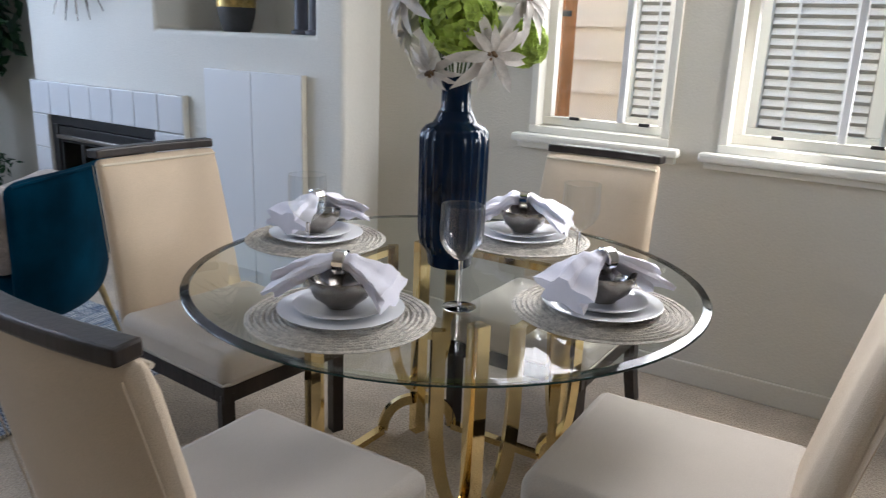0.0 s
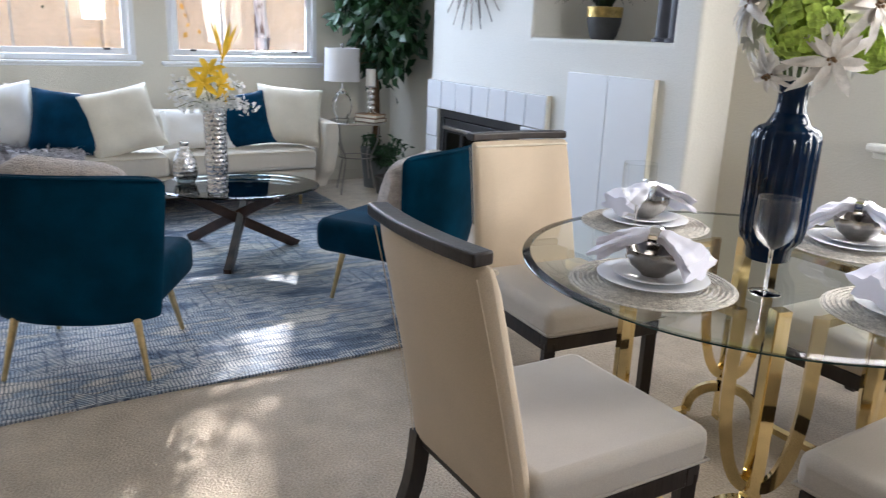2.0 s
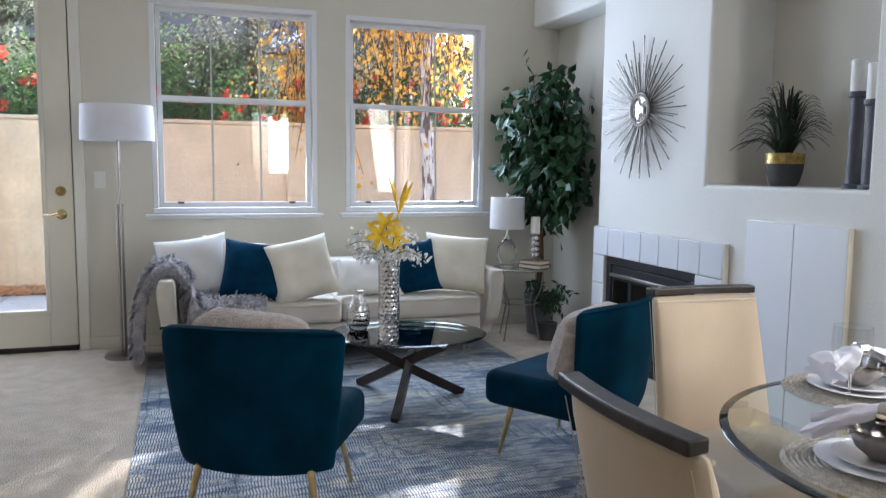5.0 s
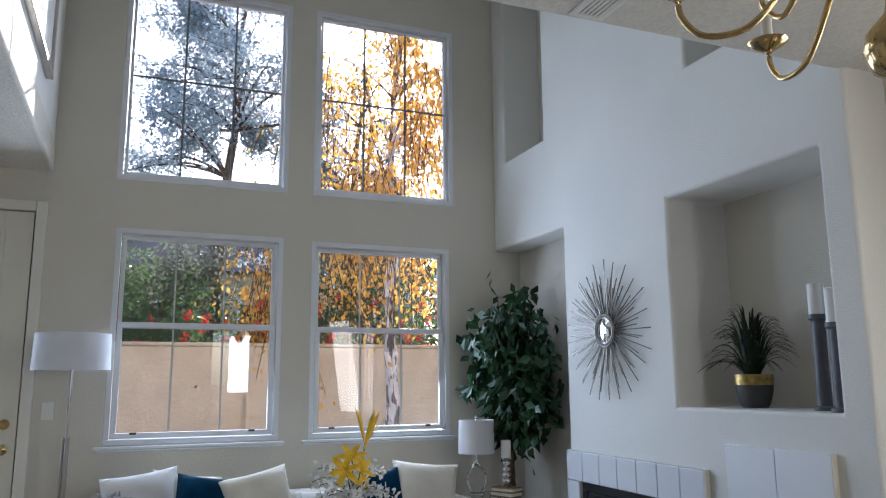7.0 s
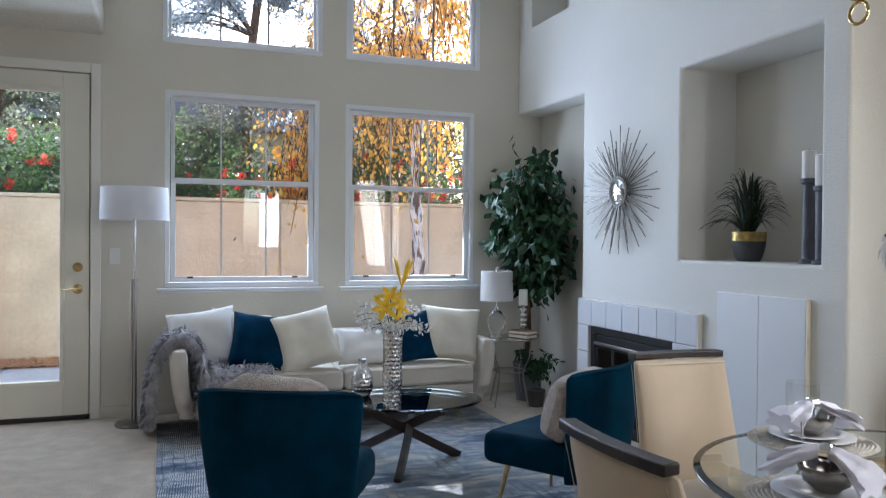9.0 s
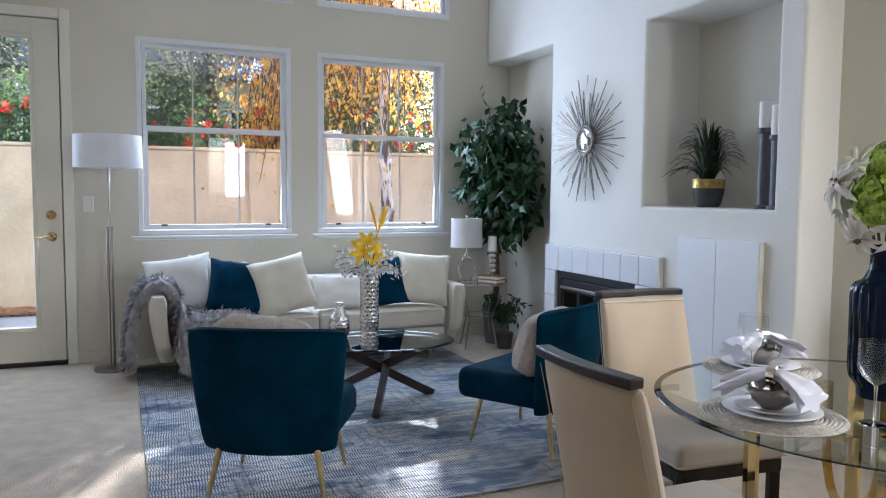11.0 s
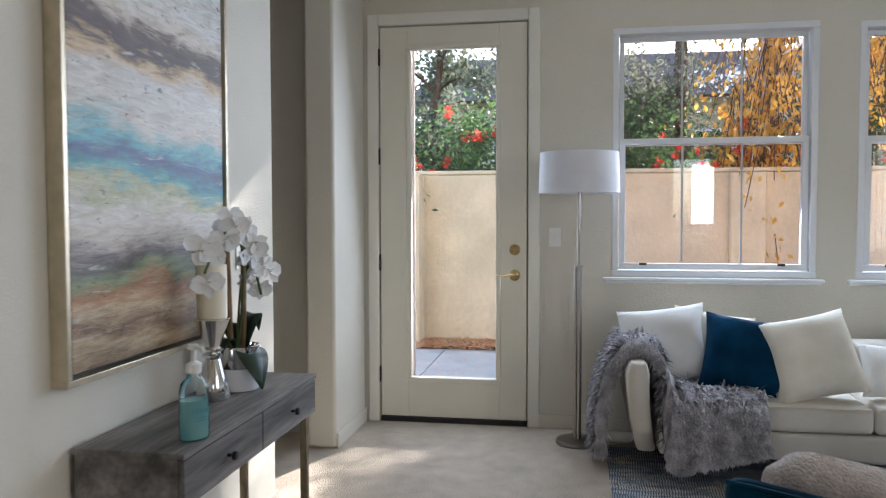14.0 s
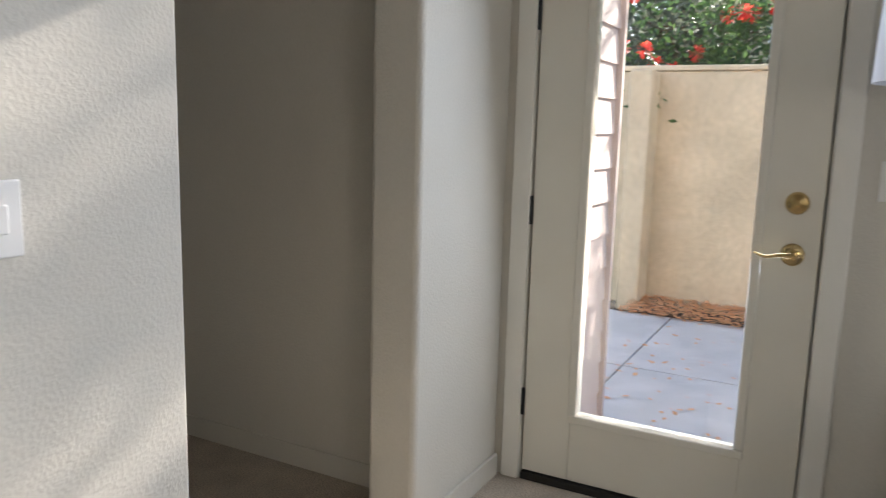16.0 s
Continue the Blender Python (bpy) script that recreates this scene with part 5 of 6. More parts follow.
def slipper_chair_source():
    """A low armless velvet chair with a curved back; the sitter faces +y."""
    t = thing("accent_chair", 0, 0, 0, 0, "teal velvet slipper chair with curved back and gold legs", "chair", "teal accent chairs")
    bm = boxed(-0.29, 0.29, -0.20, 0.30, 0.225, 0.375, 0.045, 4)
    for v in bm.verts:
        if v.co.z > 0.33:
            v.co.z += 0.015 * max(0, 1 - (v.co.x / 0.28) ** 2)
        if v.co.y < 0:
            v.co.x *= 1.0 - 0.10 * (-v.co.y / 0.2)
    part("seat", bm, TEAL, t)
    # the back wraps round: a thick curved shell, wider towards its top
    bm = bmesh.new()
    na, nz = 22, 12
    g = {}
    for s in (0, 1):
        for i in range(na + 1):
            u = 2 * i / na - 1
            for j in range(nz + 1):
                v = j / nz
                half = 0.266 + 0.054 * v
                ang = u * 1.05
                rad = half / math.sin(1.05)
                thick = 0.032 + 0.012 * math.sin(math.pi * v)
                edge = max(abs(u) ** 10, abs(2 * v - 1) ** 12)
                rr = rad + (thick if s else -thick) * (1 - 0.6 * edge)
                x = rr * math.sin(ang)
                bow = 0.48
                y = -0.215 - 0.055 * v + (rad - rr * math.cos(ang)) * bow - (0.0 if s == 0 else (rr - rad) * 0.45)
                z = 0.190 + v * 0.530 - 0.012 * abs(u) ** 3 * v - 0.022 * abs(u) ** 12 * v ** 4 + 0.010 * (1 - v) * abs(u) ** 2
                g[s, i, j] = bm.verts.new((x, y, z))
    for s in (0, 1):
        for i in range(na):
            for j in range(nz):
                bm.faces.new((g[s, i, j], g[s, i + 1, j], g[s, i + 1, j + 1], g[s, i, j + 1]))
    for i in range(na):
        for j in (0, nz):
            bm.faces.new((g[0, i, j], g[0, i + 1, j], g[1, i + 1, j], g[1, i, j]))
    for j in range(nz):
        for i in (0, na):
            bm.faces.new((g[0, i, j], g[0, i, j + 1], g[1, i, j + 1], g[1, i, j]))
    back = part("backrest", bm, TEAL, t)
    md = back.modifiers.new("soft", "SUBSURF")
    md.levels = md.render_levels = 1
    part("piping", sweep([g_p for g_p in ((0.315 * math.sin(u * 1.05) / math.sin(1.05), -0.30 + 0.17 * (1 - math.cos(u * 1.05)), 0.712 - 0.018 * abs(u) ** 3) for u in (k / 8 - 1 for k in range(17)))], 0.006, 6), TEAL, back)
    for sx in (-1, 1):
        for y0, y1, z1 in ((0.235, 0.195, 0.245), (-0.235, -0.185, 0.235)):
            part("leg", sweep([(sx * 0.240, y0, 0.0), (sx * 0.195, y1, z1)], [0.008, 0.015], 12), AGEDGOLD, t, "slim gold tapered leg")
    return t


acc = slipper_chair_source()
acc.matrix_basis = pose(-2.632 * U, 0.235 * U, 0.012 * U, 0, 0, 64.5)
copy_thing(acc, pose(-2.745 * U, 1.56 * U, 0.012 * U, 0, 0, 119.5))
put_pillow("plush_pillow", 0.46, 0.355, 0.19, -2.63, 0.15, 0.395, 66, 2, 5, PLUSH, "fluffy blush-grey plush pillow on a teal chair", 21, pinch=0.02, rounding=0.28, group="plush pillows")
put_pillow("plush_pillow", 0.44, 0.32, 0.19, -2.655, 1.53, 0.392, 117, 20, -6, PLUSH, "fluffy blush-grey plush pillow on a teal chair", 22, group="plush pillows", pinch=0.02, rounding=0.28)


def coffee_table():
    t = thing("coffee_table", -3.71, 1.07, 0.0115, 75, "oval glass coffee table on crossed dark walnut legs", "coffee table")
    bm = lathe([(0, 0.362), (0.418, 0.362), (0.425, 0.366), (0.423, 0.370), (0.405, 0.374), (0, 0.374)], 72)
    for v in bm.verts:
        v.co.y *= 0.82
    part("tabletop", bm, TABLETOP, t, "clear oval glass top")
    for k, (a, b) in enumerate((((-0.07, -0.37, 0.0), (0.06, 0.24, 0.345)), ((0.31, 0.13, 0.0), (-0.26, -0.10, 0.345)), ((-0.27, 0.32, 0.0), (0.18, -0.22, 0.345)))):
        a, b = Vector(a), Vector(b)
        mid = (a + b) / 2 + Vector((0.0, 0.03 * (k - 1.5), 0.012 * (k - 1.5)))
        part("leg", sweep(bez(a, mid, b, 8), 0, flat=(0.036, 0.050)), WALNUT, t, "slanting dark walnut leg", smooth=False)
    for k, (x, y) in enumerate(((0.06, 0.24), (-0.26, -0.10), (0.18, -0.22))):
        part("glass_pad", lathe([(0, 0.342), (0.022, 0.342), (0.022, 0.3615), (0, 0.3615)], 18, m=Matrix.Translation((x, y, 0))), CHROME, t, "round metal glass pad")
    return t


coffee_table()
CTZ = 0.0115 + 0.3745


def hammered(profile, n=72, depth=0.004, scale=70):
    """A turned vessel with dimples all over."""
    prof = []
    for (r0, z0), (r1, z1) in zip(profile, profile[1:]):
        k = max(1, int(math.hypot(r1 - r0, z1 - z0) / 0.006))
        prof += [(r0 + (r1 - r0) * i / k, z0 + (z1 - z0) * i / k) for i in range(k)]
    prof.append(profile[-1])
    bm = lathe(prof, n)
    for v in bm.verts:
        r = math.hypot(v.co.x, v.co.y)
        if r > 0.02:
            a = math.atan2(v.co.y, v.co.x)
            row = v.co.z / 0.022
            d = abs(math.sin(9 * a + (math.pi / 2 if int(row) % 2 else 0))) * abs(math.sin(row * math.pi))
            f = 1 - depth * d / r
            v.co.x, v.co.y = v.co.x * f, v.co.y * f
    return bm


def silver_vases():
    t = thing("silver_vase", -3.48, 0.905, CTZ, 0, "tall hammered silver cylinder vase on the coffee table", "vase")
    part("body", hammered([(0, 0), (0.046, 0), (0.052, 0.02), (0.050, 0.10), (0.056, 0.16), (0.052, 0.22), (0.052, 0.33), (0.056, 0.435), (0.052, 0.436), (0.047, 0.33), (0, 0.30)]), SILVER, t)
    b = thing("silver_bottle_vase", -3.84, 0.83, CTZ, 0, "short hammered silver bottle vase on the coffee table", "vase")
    part("body", hammered([(0, 0), (0.044, 0), (0.060, 0.03), (0.066, 0.07), (0.058, 0.12), (0.036, 0.165), (0.022, 0.195), (0.026, 0.215), (0.022, 0.216), (0.018, 0.19), (0, 0.17)]), SILVER, b)
    f = thing("lily_arrangement", -3.48, 0.905, CTZ + 0.345, 0, "yellow silk lilies with white blossom sprays in a silver vase", "flowers")
    rnd = random.Random(8)
    tips = [((0.02, -0.02, 0.245), (0.5, -0.3, 0.6)), ((0.06, -0.06, 0.20), (0.9, -0.4, 0.25)), ((-0.01, 0.05, 0.30), (0.1, 0.5, 1)), ((0.03, 0.02, 0.19), (0.8, 0.5, 0.2))]
    for c, d in tips:
        part("stem", sweep(bez((0, 0, 0), (c[0] * 0.3, c[1] * 0.3, c[2] * 0.5), c, 6), 0.003, 5), STEM, f)
    for k, (c, d) in enumerate(tips):
        vs, fs = [], []
        if k == 2:
            petal_ring(vs, fs, Vector(c), Vector((0, 0.15, 1)), 5, 0.085, 0.026, 2.2, rnd, 0.1)
        else:
            petal_ring(vs, fs, Vector(c), Vector(d), 6, 0.088, 0.034, 0.9, rnd, 0.75)
        up = Vector(d).normalized()
        lily = part("lily", sweep(bez(Vector(c) - up * 0.012, c, Vector(c) + up * 0.035, 5), [0.006, 0.006, 0.004, 0.003, 0.003, 0.002], 6), PETALY, f, "yellow lily bloom")
        for q in range(len(vs) // 10):
            raw("petal", vs[10 * q:10 * q + 10], [tuple(i - 10 * q for i in face) for face in fs[6 * q:6 * q + 6]], PETALY, lily)
    for k in range(15):
        a = 2 * math.pi * k / 15 + rnd.uniform(-0.2, 0.2)
        reach, rise = rnd.uniform(0.12, 0.25), rnd.uniform(0.06, 0.24)
        curve = bez((0, 0, 0.04), (reach * 0.35 * math.cos(a), reach * 0.35 * math.sin(a), rise + 0.06), (reach * math.cos(a), reach * math.sin(a), rise), 10)
        part("stem", sweep(curve, 0.0022, 5), STEM, f)
        vs, fs = [], []
        for p in curve[3:]:
            for q in range(4):
                c = p + Vector((rnd.gauss(0, 0.014), rnd.gauss(0, 0.014), rnd.gauss(0, 0.014)))
                petal_ring(vs, fs, c, Vector((rnd.gauss(0, 1), rnd.gauss(0, 1), rnd.gauss(0.3, 1))), 5, 0.013, 0.012, 0.3, rnd, 0.2)
        raw("blossom_spray", vs, fs, BLOSSOM, f, "spray of small white blossoms", kind="stuff")


silver_vases()


BASEMETAL = mat("dark_brushed_nickel", (0.27, 0.25, 0.23), 0.3, 1.0, vary=0.08, fine=0.1)


def floor_lamp():
    t = thing("floor_lamp", -5.20, -0.44, 0.0, 0, "brushed nickel floor lamp with white drum shade, unlit", "floor lamp")
    part("base", lathe([(0, 0), (0.122, 0), (0.125, 0.006), (0.120, 0.020), (0.030, 0.028), (0, 0.028)], 48), BASEMETAL, t)
    for a in (0.3, 2.4, 4.5):
        part("pole", lathe([(0, 0.026), (0.0095, 0.026), (0.0095, 1.0), (0, 1.0)], 12, m=Matrix.Translation((0.015 * math.cos(a), 0.015 * math.sin(a), 0))), NICKEL, t)
    part("collar", lathe([(0, 0.995), (0.024, 0.995), (0.024, 1.012), (0, 1.012)], 20), NICKEL, t)
    part("upper_pole", lathe([(0, 1.01), (0.008, 1.01), (0.008, 1.60), (0, 1.60)], 12), NICKEL, t)
    part("shade", lathe([(0.222, 1.415), (0.225, 1.415), (0.218, 1.640), (0.215, 1.640), (0.222, 1.415)], 64), SHADE, t, "white fabric drum shade")
    sp = bmesh.new()
    for k in range(3):
        a = k * 2.094
        sweep([(0.006 * math.cos(a), 0.006 * math.sin(a), 1.598), (0.217 * math.cos(a), 0.217 * math.sin(a), 1.625)], 0.002, 5, sp)
    part("spider", sp, NICKEL, t)
    part("pull_chain", sweep([(0.03, 0.012, 1.42), (0.03, 0.012, 1.22)], 0.003, 6), NICKEL, t)
    part("power_cord", sweep(smoothed([(0.02, 0.10, 0.01), (0.0, 0.22, 0.006), (-0.06, 0.30, 0.006), (-0.20, 0.33, 0.05), (-0.268, 0.34, 0.16)], 6), 0.004, 6), PLASTIC, t)


floor_lamp()

EX, EY, EZ = -5.00, 2.33, 0.535  # end table


def end_table():
    t = thing("end_table", EX, EY, 0.0, 0, "round silver metal end table with glass top", "side table")
    part("tabletop", lathe([(0, EZ - 0.010), (0.205, EZ - 0.010), (0.205, EZ), (0, EZ)], 48), TABLEGLASS, t)
    part("top_rim", sweep([(0.208 * math.cos(a), 0.208 * math.sin(a), EZ - 0.007) for a in (2 * math.pi * i / 48 for i in range(48))], 0.007, 8, closed=True), NICKEL, t)
    part("lower_ring", sweep([(0.13 * math.cos(a), 0.13 * math.sin(a), 0.27) for a in (2 * math.pi * i / 36 for i in range(36))], 0.005, 8, closed=True), NICKEL, t)
    for k in range(4):
        a = k * math.pi / 2 + 0.5
        c, s = math.cos(a), math.sin(a)
        part("leg", sweep(smoothed([(0.205 * c, 0.205 * s, EZ - 0.008), (0.19 * c, 0.19 * s, 0.40), (0.132 * c, 0.132 * s, 0.27), (0.150 * c, 0.150 * s, 0.15), (0.185 * c, 0.185 * s, 0.0)], 6), 0.006, 8), NICKEL, t, "curved metal leg")
    return t


end_table()


def table_lamp():
    t = thing("table_lamp", EX - 0.06, EY - 0.09, EZ + 0.001, 0, "clear ribbed glass table lamp with white drum shade", "table lamp")
    bm = lathe([(0, 0), (0.048, 0), (0.050, 0.010), (0.044, 0.020), (0.066, 0.060), (0.074, 0.105), (0.066, 0.150), (0.040, 0.195), (0.022, 0.215), (0, 0.218)], 48)
    for v in bm.verts:
        r = math.hypot(v.co.x, v.co.y)
        if r > 0.03 and v.co.z > 0.02:
            f = 1 + 0.03 * math.sin(12 * math.atan2(v.co.y, v.co.x) + v.co.z * 30)
            v.co.x, v.co.y = v.co.x * f, v.co.y * f
    part("body", bm, GLASS, t, "clear ribbed glass body")
    part("neck", lathe([(0, 0.216), (0.024, 0.216), (0.020, 0.235), (0.007, 0.24), (0.007, 0.52), (0, 0.52)], 18), CHROME, t)
    part("shade", lathe([(0.127, 0.285), (0.130, 0.285), (0.126, 0.520), (0.123, 0.520), (0.127, 0.285)], 48), SHADE, t, "white fabric drum shade")
    part("finial", lathe([(0.123, 0.513), (0.02, 0.5155), (0.004, 0.517), (0.012, 0.535), (0.009, 0.550), (0, 0.555)], 18), CHROME, t)
    b1 = part("book", boxed(-0.10, 0.10, -0.07, 0.07, 0, 0.030, 0.003), BOOKB, None, "brown hardback book on the end table", category="book")
    b1.matrix_basis = pose((EX + 0.07) * U, (EY + 0.08) * U, (EZ + 0.001) * U, 0, 0, 25)
    b2 = part("book", boxed(-0.095, 0.095, -0.065, 0.065, 0, 0.026, 0.003), BOOKA, None, "tan hardback book stacked on another book", category="book")
    b2.matrix_basis = pose((EX + 0.07) * U, (EY + 0.08) * U, (EZ + 0.032) * U, 0, 0, 31)
    for b, h in ((b1, 0.030), (b2, 0.026)):
        part("pages", boxed(-0.088, 0.1005 if b is b1 else 0.0955, -0.0705 if b is b1 else -0.0655, 0.05, 0.005, h - 0.005), PAGES, b, "cream page edges")
    c = thing("candlestick", EX + 0.07, EY + 0.08, EZ + 0.059, 0, "silver bobbin candlestick on a stack of books", "candlestick")
    prof = [(0, 0), (0.040, 0), (0.042, 0.008), (0.020, 0.018)]
    for k in range(4):
        z = 0.024 + k * 0.040
        prof += [(0.012, z), (0.028, z + 0.010), (0.031, z + 0.020), (0.028, z + 0.030), (0.012, z + 0.039)]
    prof += [(0.016, 0.186), (0.040, 0.192), (0.041, 0.200), (0, 0.200)]
    part("body", lathe(prof, 32), CHROME, c)
    w = thing("pillar_candle", EX + 0.07, EY + 0.08, EZ + 0.2595, 0, "unlit ivory pillar candle on a silver candlestick", "candle")
    part("wax", lathe([(0, 0), (0.034, 0), (0.035, 0.003), (0.035, 0.118), (0.031, 0.121), (0, 0.115)], 28), WAXW, w)
    part("wick", lathe([(0, 0.114), (0.0015, 0.114), (0.0012, 0.128), (0, 0.128)], 6), BLACK, w)


table_lamp()


def ficus():
    x, y = -5.13, 2.56
    t = thing("ficus_tree", x, y, 0.0, 0, "artificial ficus tree with glossy green leaves in a grey planter", "potted tree")
    part("planter", lathe([(0, 0), (0.095, 0), (0.125, 0.30), (0.128, 0.305), (0.118, 0.305), (0.112, 0.27), (0, 0.27)], 36), ZINC, t, "tall grey zinc planter")
    rnd = random.Random(5)
    trunk = bmesh.new()
    for k in range(3):
        a = 2.1 * k
        pts = [(0.018 * math.cos(a + 3.2 * i / 8), 0.018 * math.sin(a + 3.2 * i / 8) - 0.02 * i / 8, 0.26 + 0.80 * i / 8) for i in range(9)]
        sweep(smoothed(pts, 3), 0.014, 7, trunk)
    tips = []
    for k in range(56):
        a = rnd.uniform(0, 2 * math.pi)
        z0 = rnd.uniform(0.85, 1.25)
        hgt = rnd.uniform(0.90, 2.0)
        rad = 0.43 * math.sin(min(1.0, max(0.05, (hgt - 0.78) / 1.28)) * math.pi * 0.86 + 0.25) ** 0.8 * rnd.uniform(0.55, 1.05)
        c = Vector((0.10 + rad * math.cos(a) * 0.90, -0.06 + rad * math.sin(a) * 0.72, hgt))
        c.x = max(c.x, -0.32)
        c.y = min(c.y, 0.26)
        curve = bez((0.0, -0.02, z0), (c.x * 0.4, c.y * 0.4, (z0 + hgt) / 2 + 0.10), c, 7)
        sweep(curve, [0.006 - 0.0006 * i for i in range(8)], 5, trunk)
        tips.append(curve)
    part("trunk", trunk, BARK, t, "twisted brown stems")
    pts = []
    for curve in tips:
        for q in range(46):
            p = curve[rnd.randrange(3, 8)]
            c = p + Vector((rnd.gauss(0, 0.060), rnd.gauss(0, 0.055), rnd.gauss(0, 0.060)))
            c.x, c.y = max(c.x, -0.32), min(c.y, 0.27)
            if c.z > 1.22 or c.y > -0.12 + 0.35 * (1.0 - c.z):
                pts.append(c)
    vs, fs = leaf_cloud(pts, 0.100, 6, 0.56, 0.7)
    raw("foliage", vs, fs, LEAF, t, "glossy pointed green leaves", smooth=False, kind="stuff")
    # small fern at the planter's foot
    f = thing("fern_plant", x + 0.26, y - 0.06, 0.0, 0, "small green fern in a dark pot behind the end table", "potted plant")
    part("pot", lathe([(0, 0), (0.055, 0), (0.075, 0.13), (0.066, 0.13), (0, 0.11)], 24), POTGREY, f)
    pts = []
    for k in range(26):
        a = rnd.uniform(0, 2 * math.pi)
        r = rnd.uniform(0.10, 0.20)
        for p in bez((0, 0, 0.12), (r * 0.5 * math.cos(a), r * 0.5 * math.sin(a) * 0.8, 0.46), (r * math.cos(a), r * 0.8 * math.sin(a), rnd.uniform(0.22, 0.44)), 9)[2:]:
            for q in range(3):
                c = p + Vector((rnd.gauss(0, 0.012), rnd.gauss(0, 0.012), rnd.gauss(0, 0.010)))
                c.y = min(c.y, 0.20)
                pts.append(c)
    vs, fs = leaf_cloud(pts, 0.050, 7, 0.35, 0.4)
    raw("fronds", vs, fs, LEAF, f, "feathery green fronds", smooth=False, kind="stuff")


ficus()


def sunburst_mirror():
    t = thing("sunburst_mirror", -3.885, FY - 0.012, 1.63, 0, "round sunburst mirror with antique silver metal rays", "mirror")
    face = Euler((radians(90), 0, 0)).to_matrix().to_4x4()
    part("mirror_glass", lathe([(0, 0.046), (0.02, 0.0447), (0.04, 0.0405), (0.06, 0.0335), (0.078, 0.024), (0, 0.022)], 40, m=face), MIRROR, t, "small round mirror glass")
    for r in (0.083, 0.098):
        part("rim", sweep([(r * math.cos(a), -0.026, r * math.sin(a)) for a in (2 * math.pi * i / 40 for i in range(40))], 0.0065, 8, closed=True, up=Vector((0, 1, 0))), ANTIQUE, t, "beaded silver rim")
    part("backplate", lathe([(0, 0.0), (0.11, 0.0), (0.11, 0.018), (0, 0.018)], 32, m=face), ANTIQUE, t)
    rnd = random.Random(3)
    for k in range(96):
        a = 2 * math.pi * k / 96 + rnd.uniform(-0.03, 0.03)
        ln = (0.43, 0.33, 0.39, 0.28)[k % 4] * rnd.uniform(0.95, 1.04)
        y0, y1 = -0.012 - 0.006 * (k % 3), -0.010 - 0.018 * (k % 4)
        part("ray", sweep([(0.09 * math.cos(a), y0, 0.09 * math.sin(a)), (ln * math.cos(a), y1, ln * math.sin(a))], 0.0034, 5), ANTIQUE, t)


sunburst_mirror()


def niche_things():
    z = 1.191
    t = thing("potted_grass", -2.96, 2.84, z, 0, "spiky dark green grass in a grey pot with gold band", "potted plant")
    pot = part("pot", lathe([(0, 0), (0.060, 0), (0.072, 0.02), (0.088, 0.08), (0.092, 0.115), (0, 0.115)], 40), POTGREY, t, "charcoal grey pot")
    part("gold_band", lathe([(0.0915, 0.112), (0.0935, 0.114), (0.095, 0.165), (0.089, 0.166), (0.085, 0.145), (0, 0.140)], 40), POTGOLD, pot, "worn gold leaf band")
    rnd = random.Random(9)
    verts, faces = [], []
    for k in range(170):
        a = rnd.uniform(0, 2 * math.pi)
        lean = rnd.random() ** 0.7
        r = 0.03 + 0.28 * lean
        top = 0.165 + (0.36 - 0.33 * lean ** 2.2) * rnd.uniform(0.75, 1.1)
        cy = math.sin(a) * (0.55 if math.sin(a) > 0 else 0.8)
        curve = bez((0.03 * math.cos(a), 0.03 * cy, 0.14), (r * 0.45 * math.cos(a), r * 0.45 * cy, top + 0.10 * lean), (r * math.cos(a), r * cy, top - 0.03), 7)
        side = Vector((-math.sin(a), math.cos(a), 0.15)).normalized()
        w = rnd.uniform(0.0045, 0.008)
        o = len(verts)
        for i, p in enumerate(curve):
            ww = w * (1 - (i / 7) ** 2.2)
            verts += [p - side * ww, p + Vector((0, 0, 0.002)), p + side * ww]
        for i in range(7):
            q = o + 3 * i
            faces += [(q, q + 1, q + 4, q + 3), (q + 1, q + 2, q + 5, q + 4)]
    raw("blades", verts, faces, GRASSLEAF, t, "long arching dark green blades", kind="stuff")
    for x, y, h, w in ((-2.50, 2.80, 0.43, 0.14), (-2.335, 2.715, 0.38, 0.15)):
        c = thing("pillar_candlestick", x, y, z, 0, "tall slate grey fluted candlestick in the niche", "candlestick", "niche candlesticks")
        part("shaft", lathe([(0, 0), (0.046, 0), (0.046, 0.015), (0.031, 0.022), (0.029, h - 0.03), (0.042, h - 0.02), (0.042, h), (0, h)], 32), STICKGREY, c)
        k = thing("pillar_candle", x, y, z + h + 0.001, 0, "unlit white pillar candle on a grey candlestick", "candle", "niche candles")
        part("wax", lathe([(0, 0), (0.034, 0), (0.035, 0.003), (0.035, w - 0.003), (0.031, w), (0, w - 0.006)], 28), WAXW, k)
        part("wick", lathe([(0, w - 0.006), (0.0015, w - 0.006), (0.001, w + 0.008), (0, w + 0.008)], 6), BLACK, k)


niche_things()


def loft_picture():
    t = thing("framed_picture", -3.75, -0.664, 3.12, 0, "large silver-framed picture on the upper wall", "picture")
    bm = bmesh.new()
    for a, b, c, d in ((-1.02, 1.02, 0, 0.035), (-1.02, 1.02, 0.98, 1.015), (-1.02, -0.985, 0.035, 0.98), (0.985, 1.02, 0.035, 0.98)):
        box(bm, a, b, 0.001, 0.04, c, d, 0.004)
    part("picture_frame", bm, NICKEL, t, "brushed silver frame")
    part("canvas", boxed(-0.985, 0.985, 0.002, 0.020, 0.035, 0.98), WHITECLOTH, t, "pale glossy picture")


loft_picture()


# ---- console wall ----
CX0, CX1, CY0, CY1, CZ = -3.605, -2.605, -1.742, -1.43, 0.69


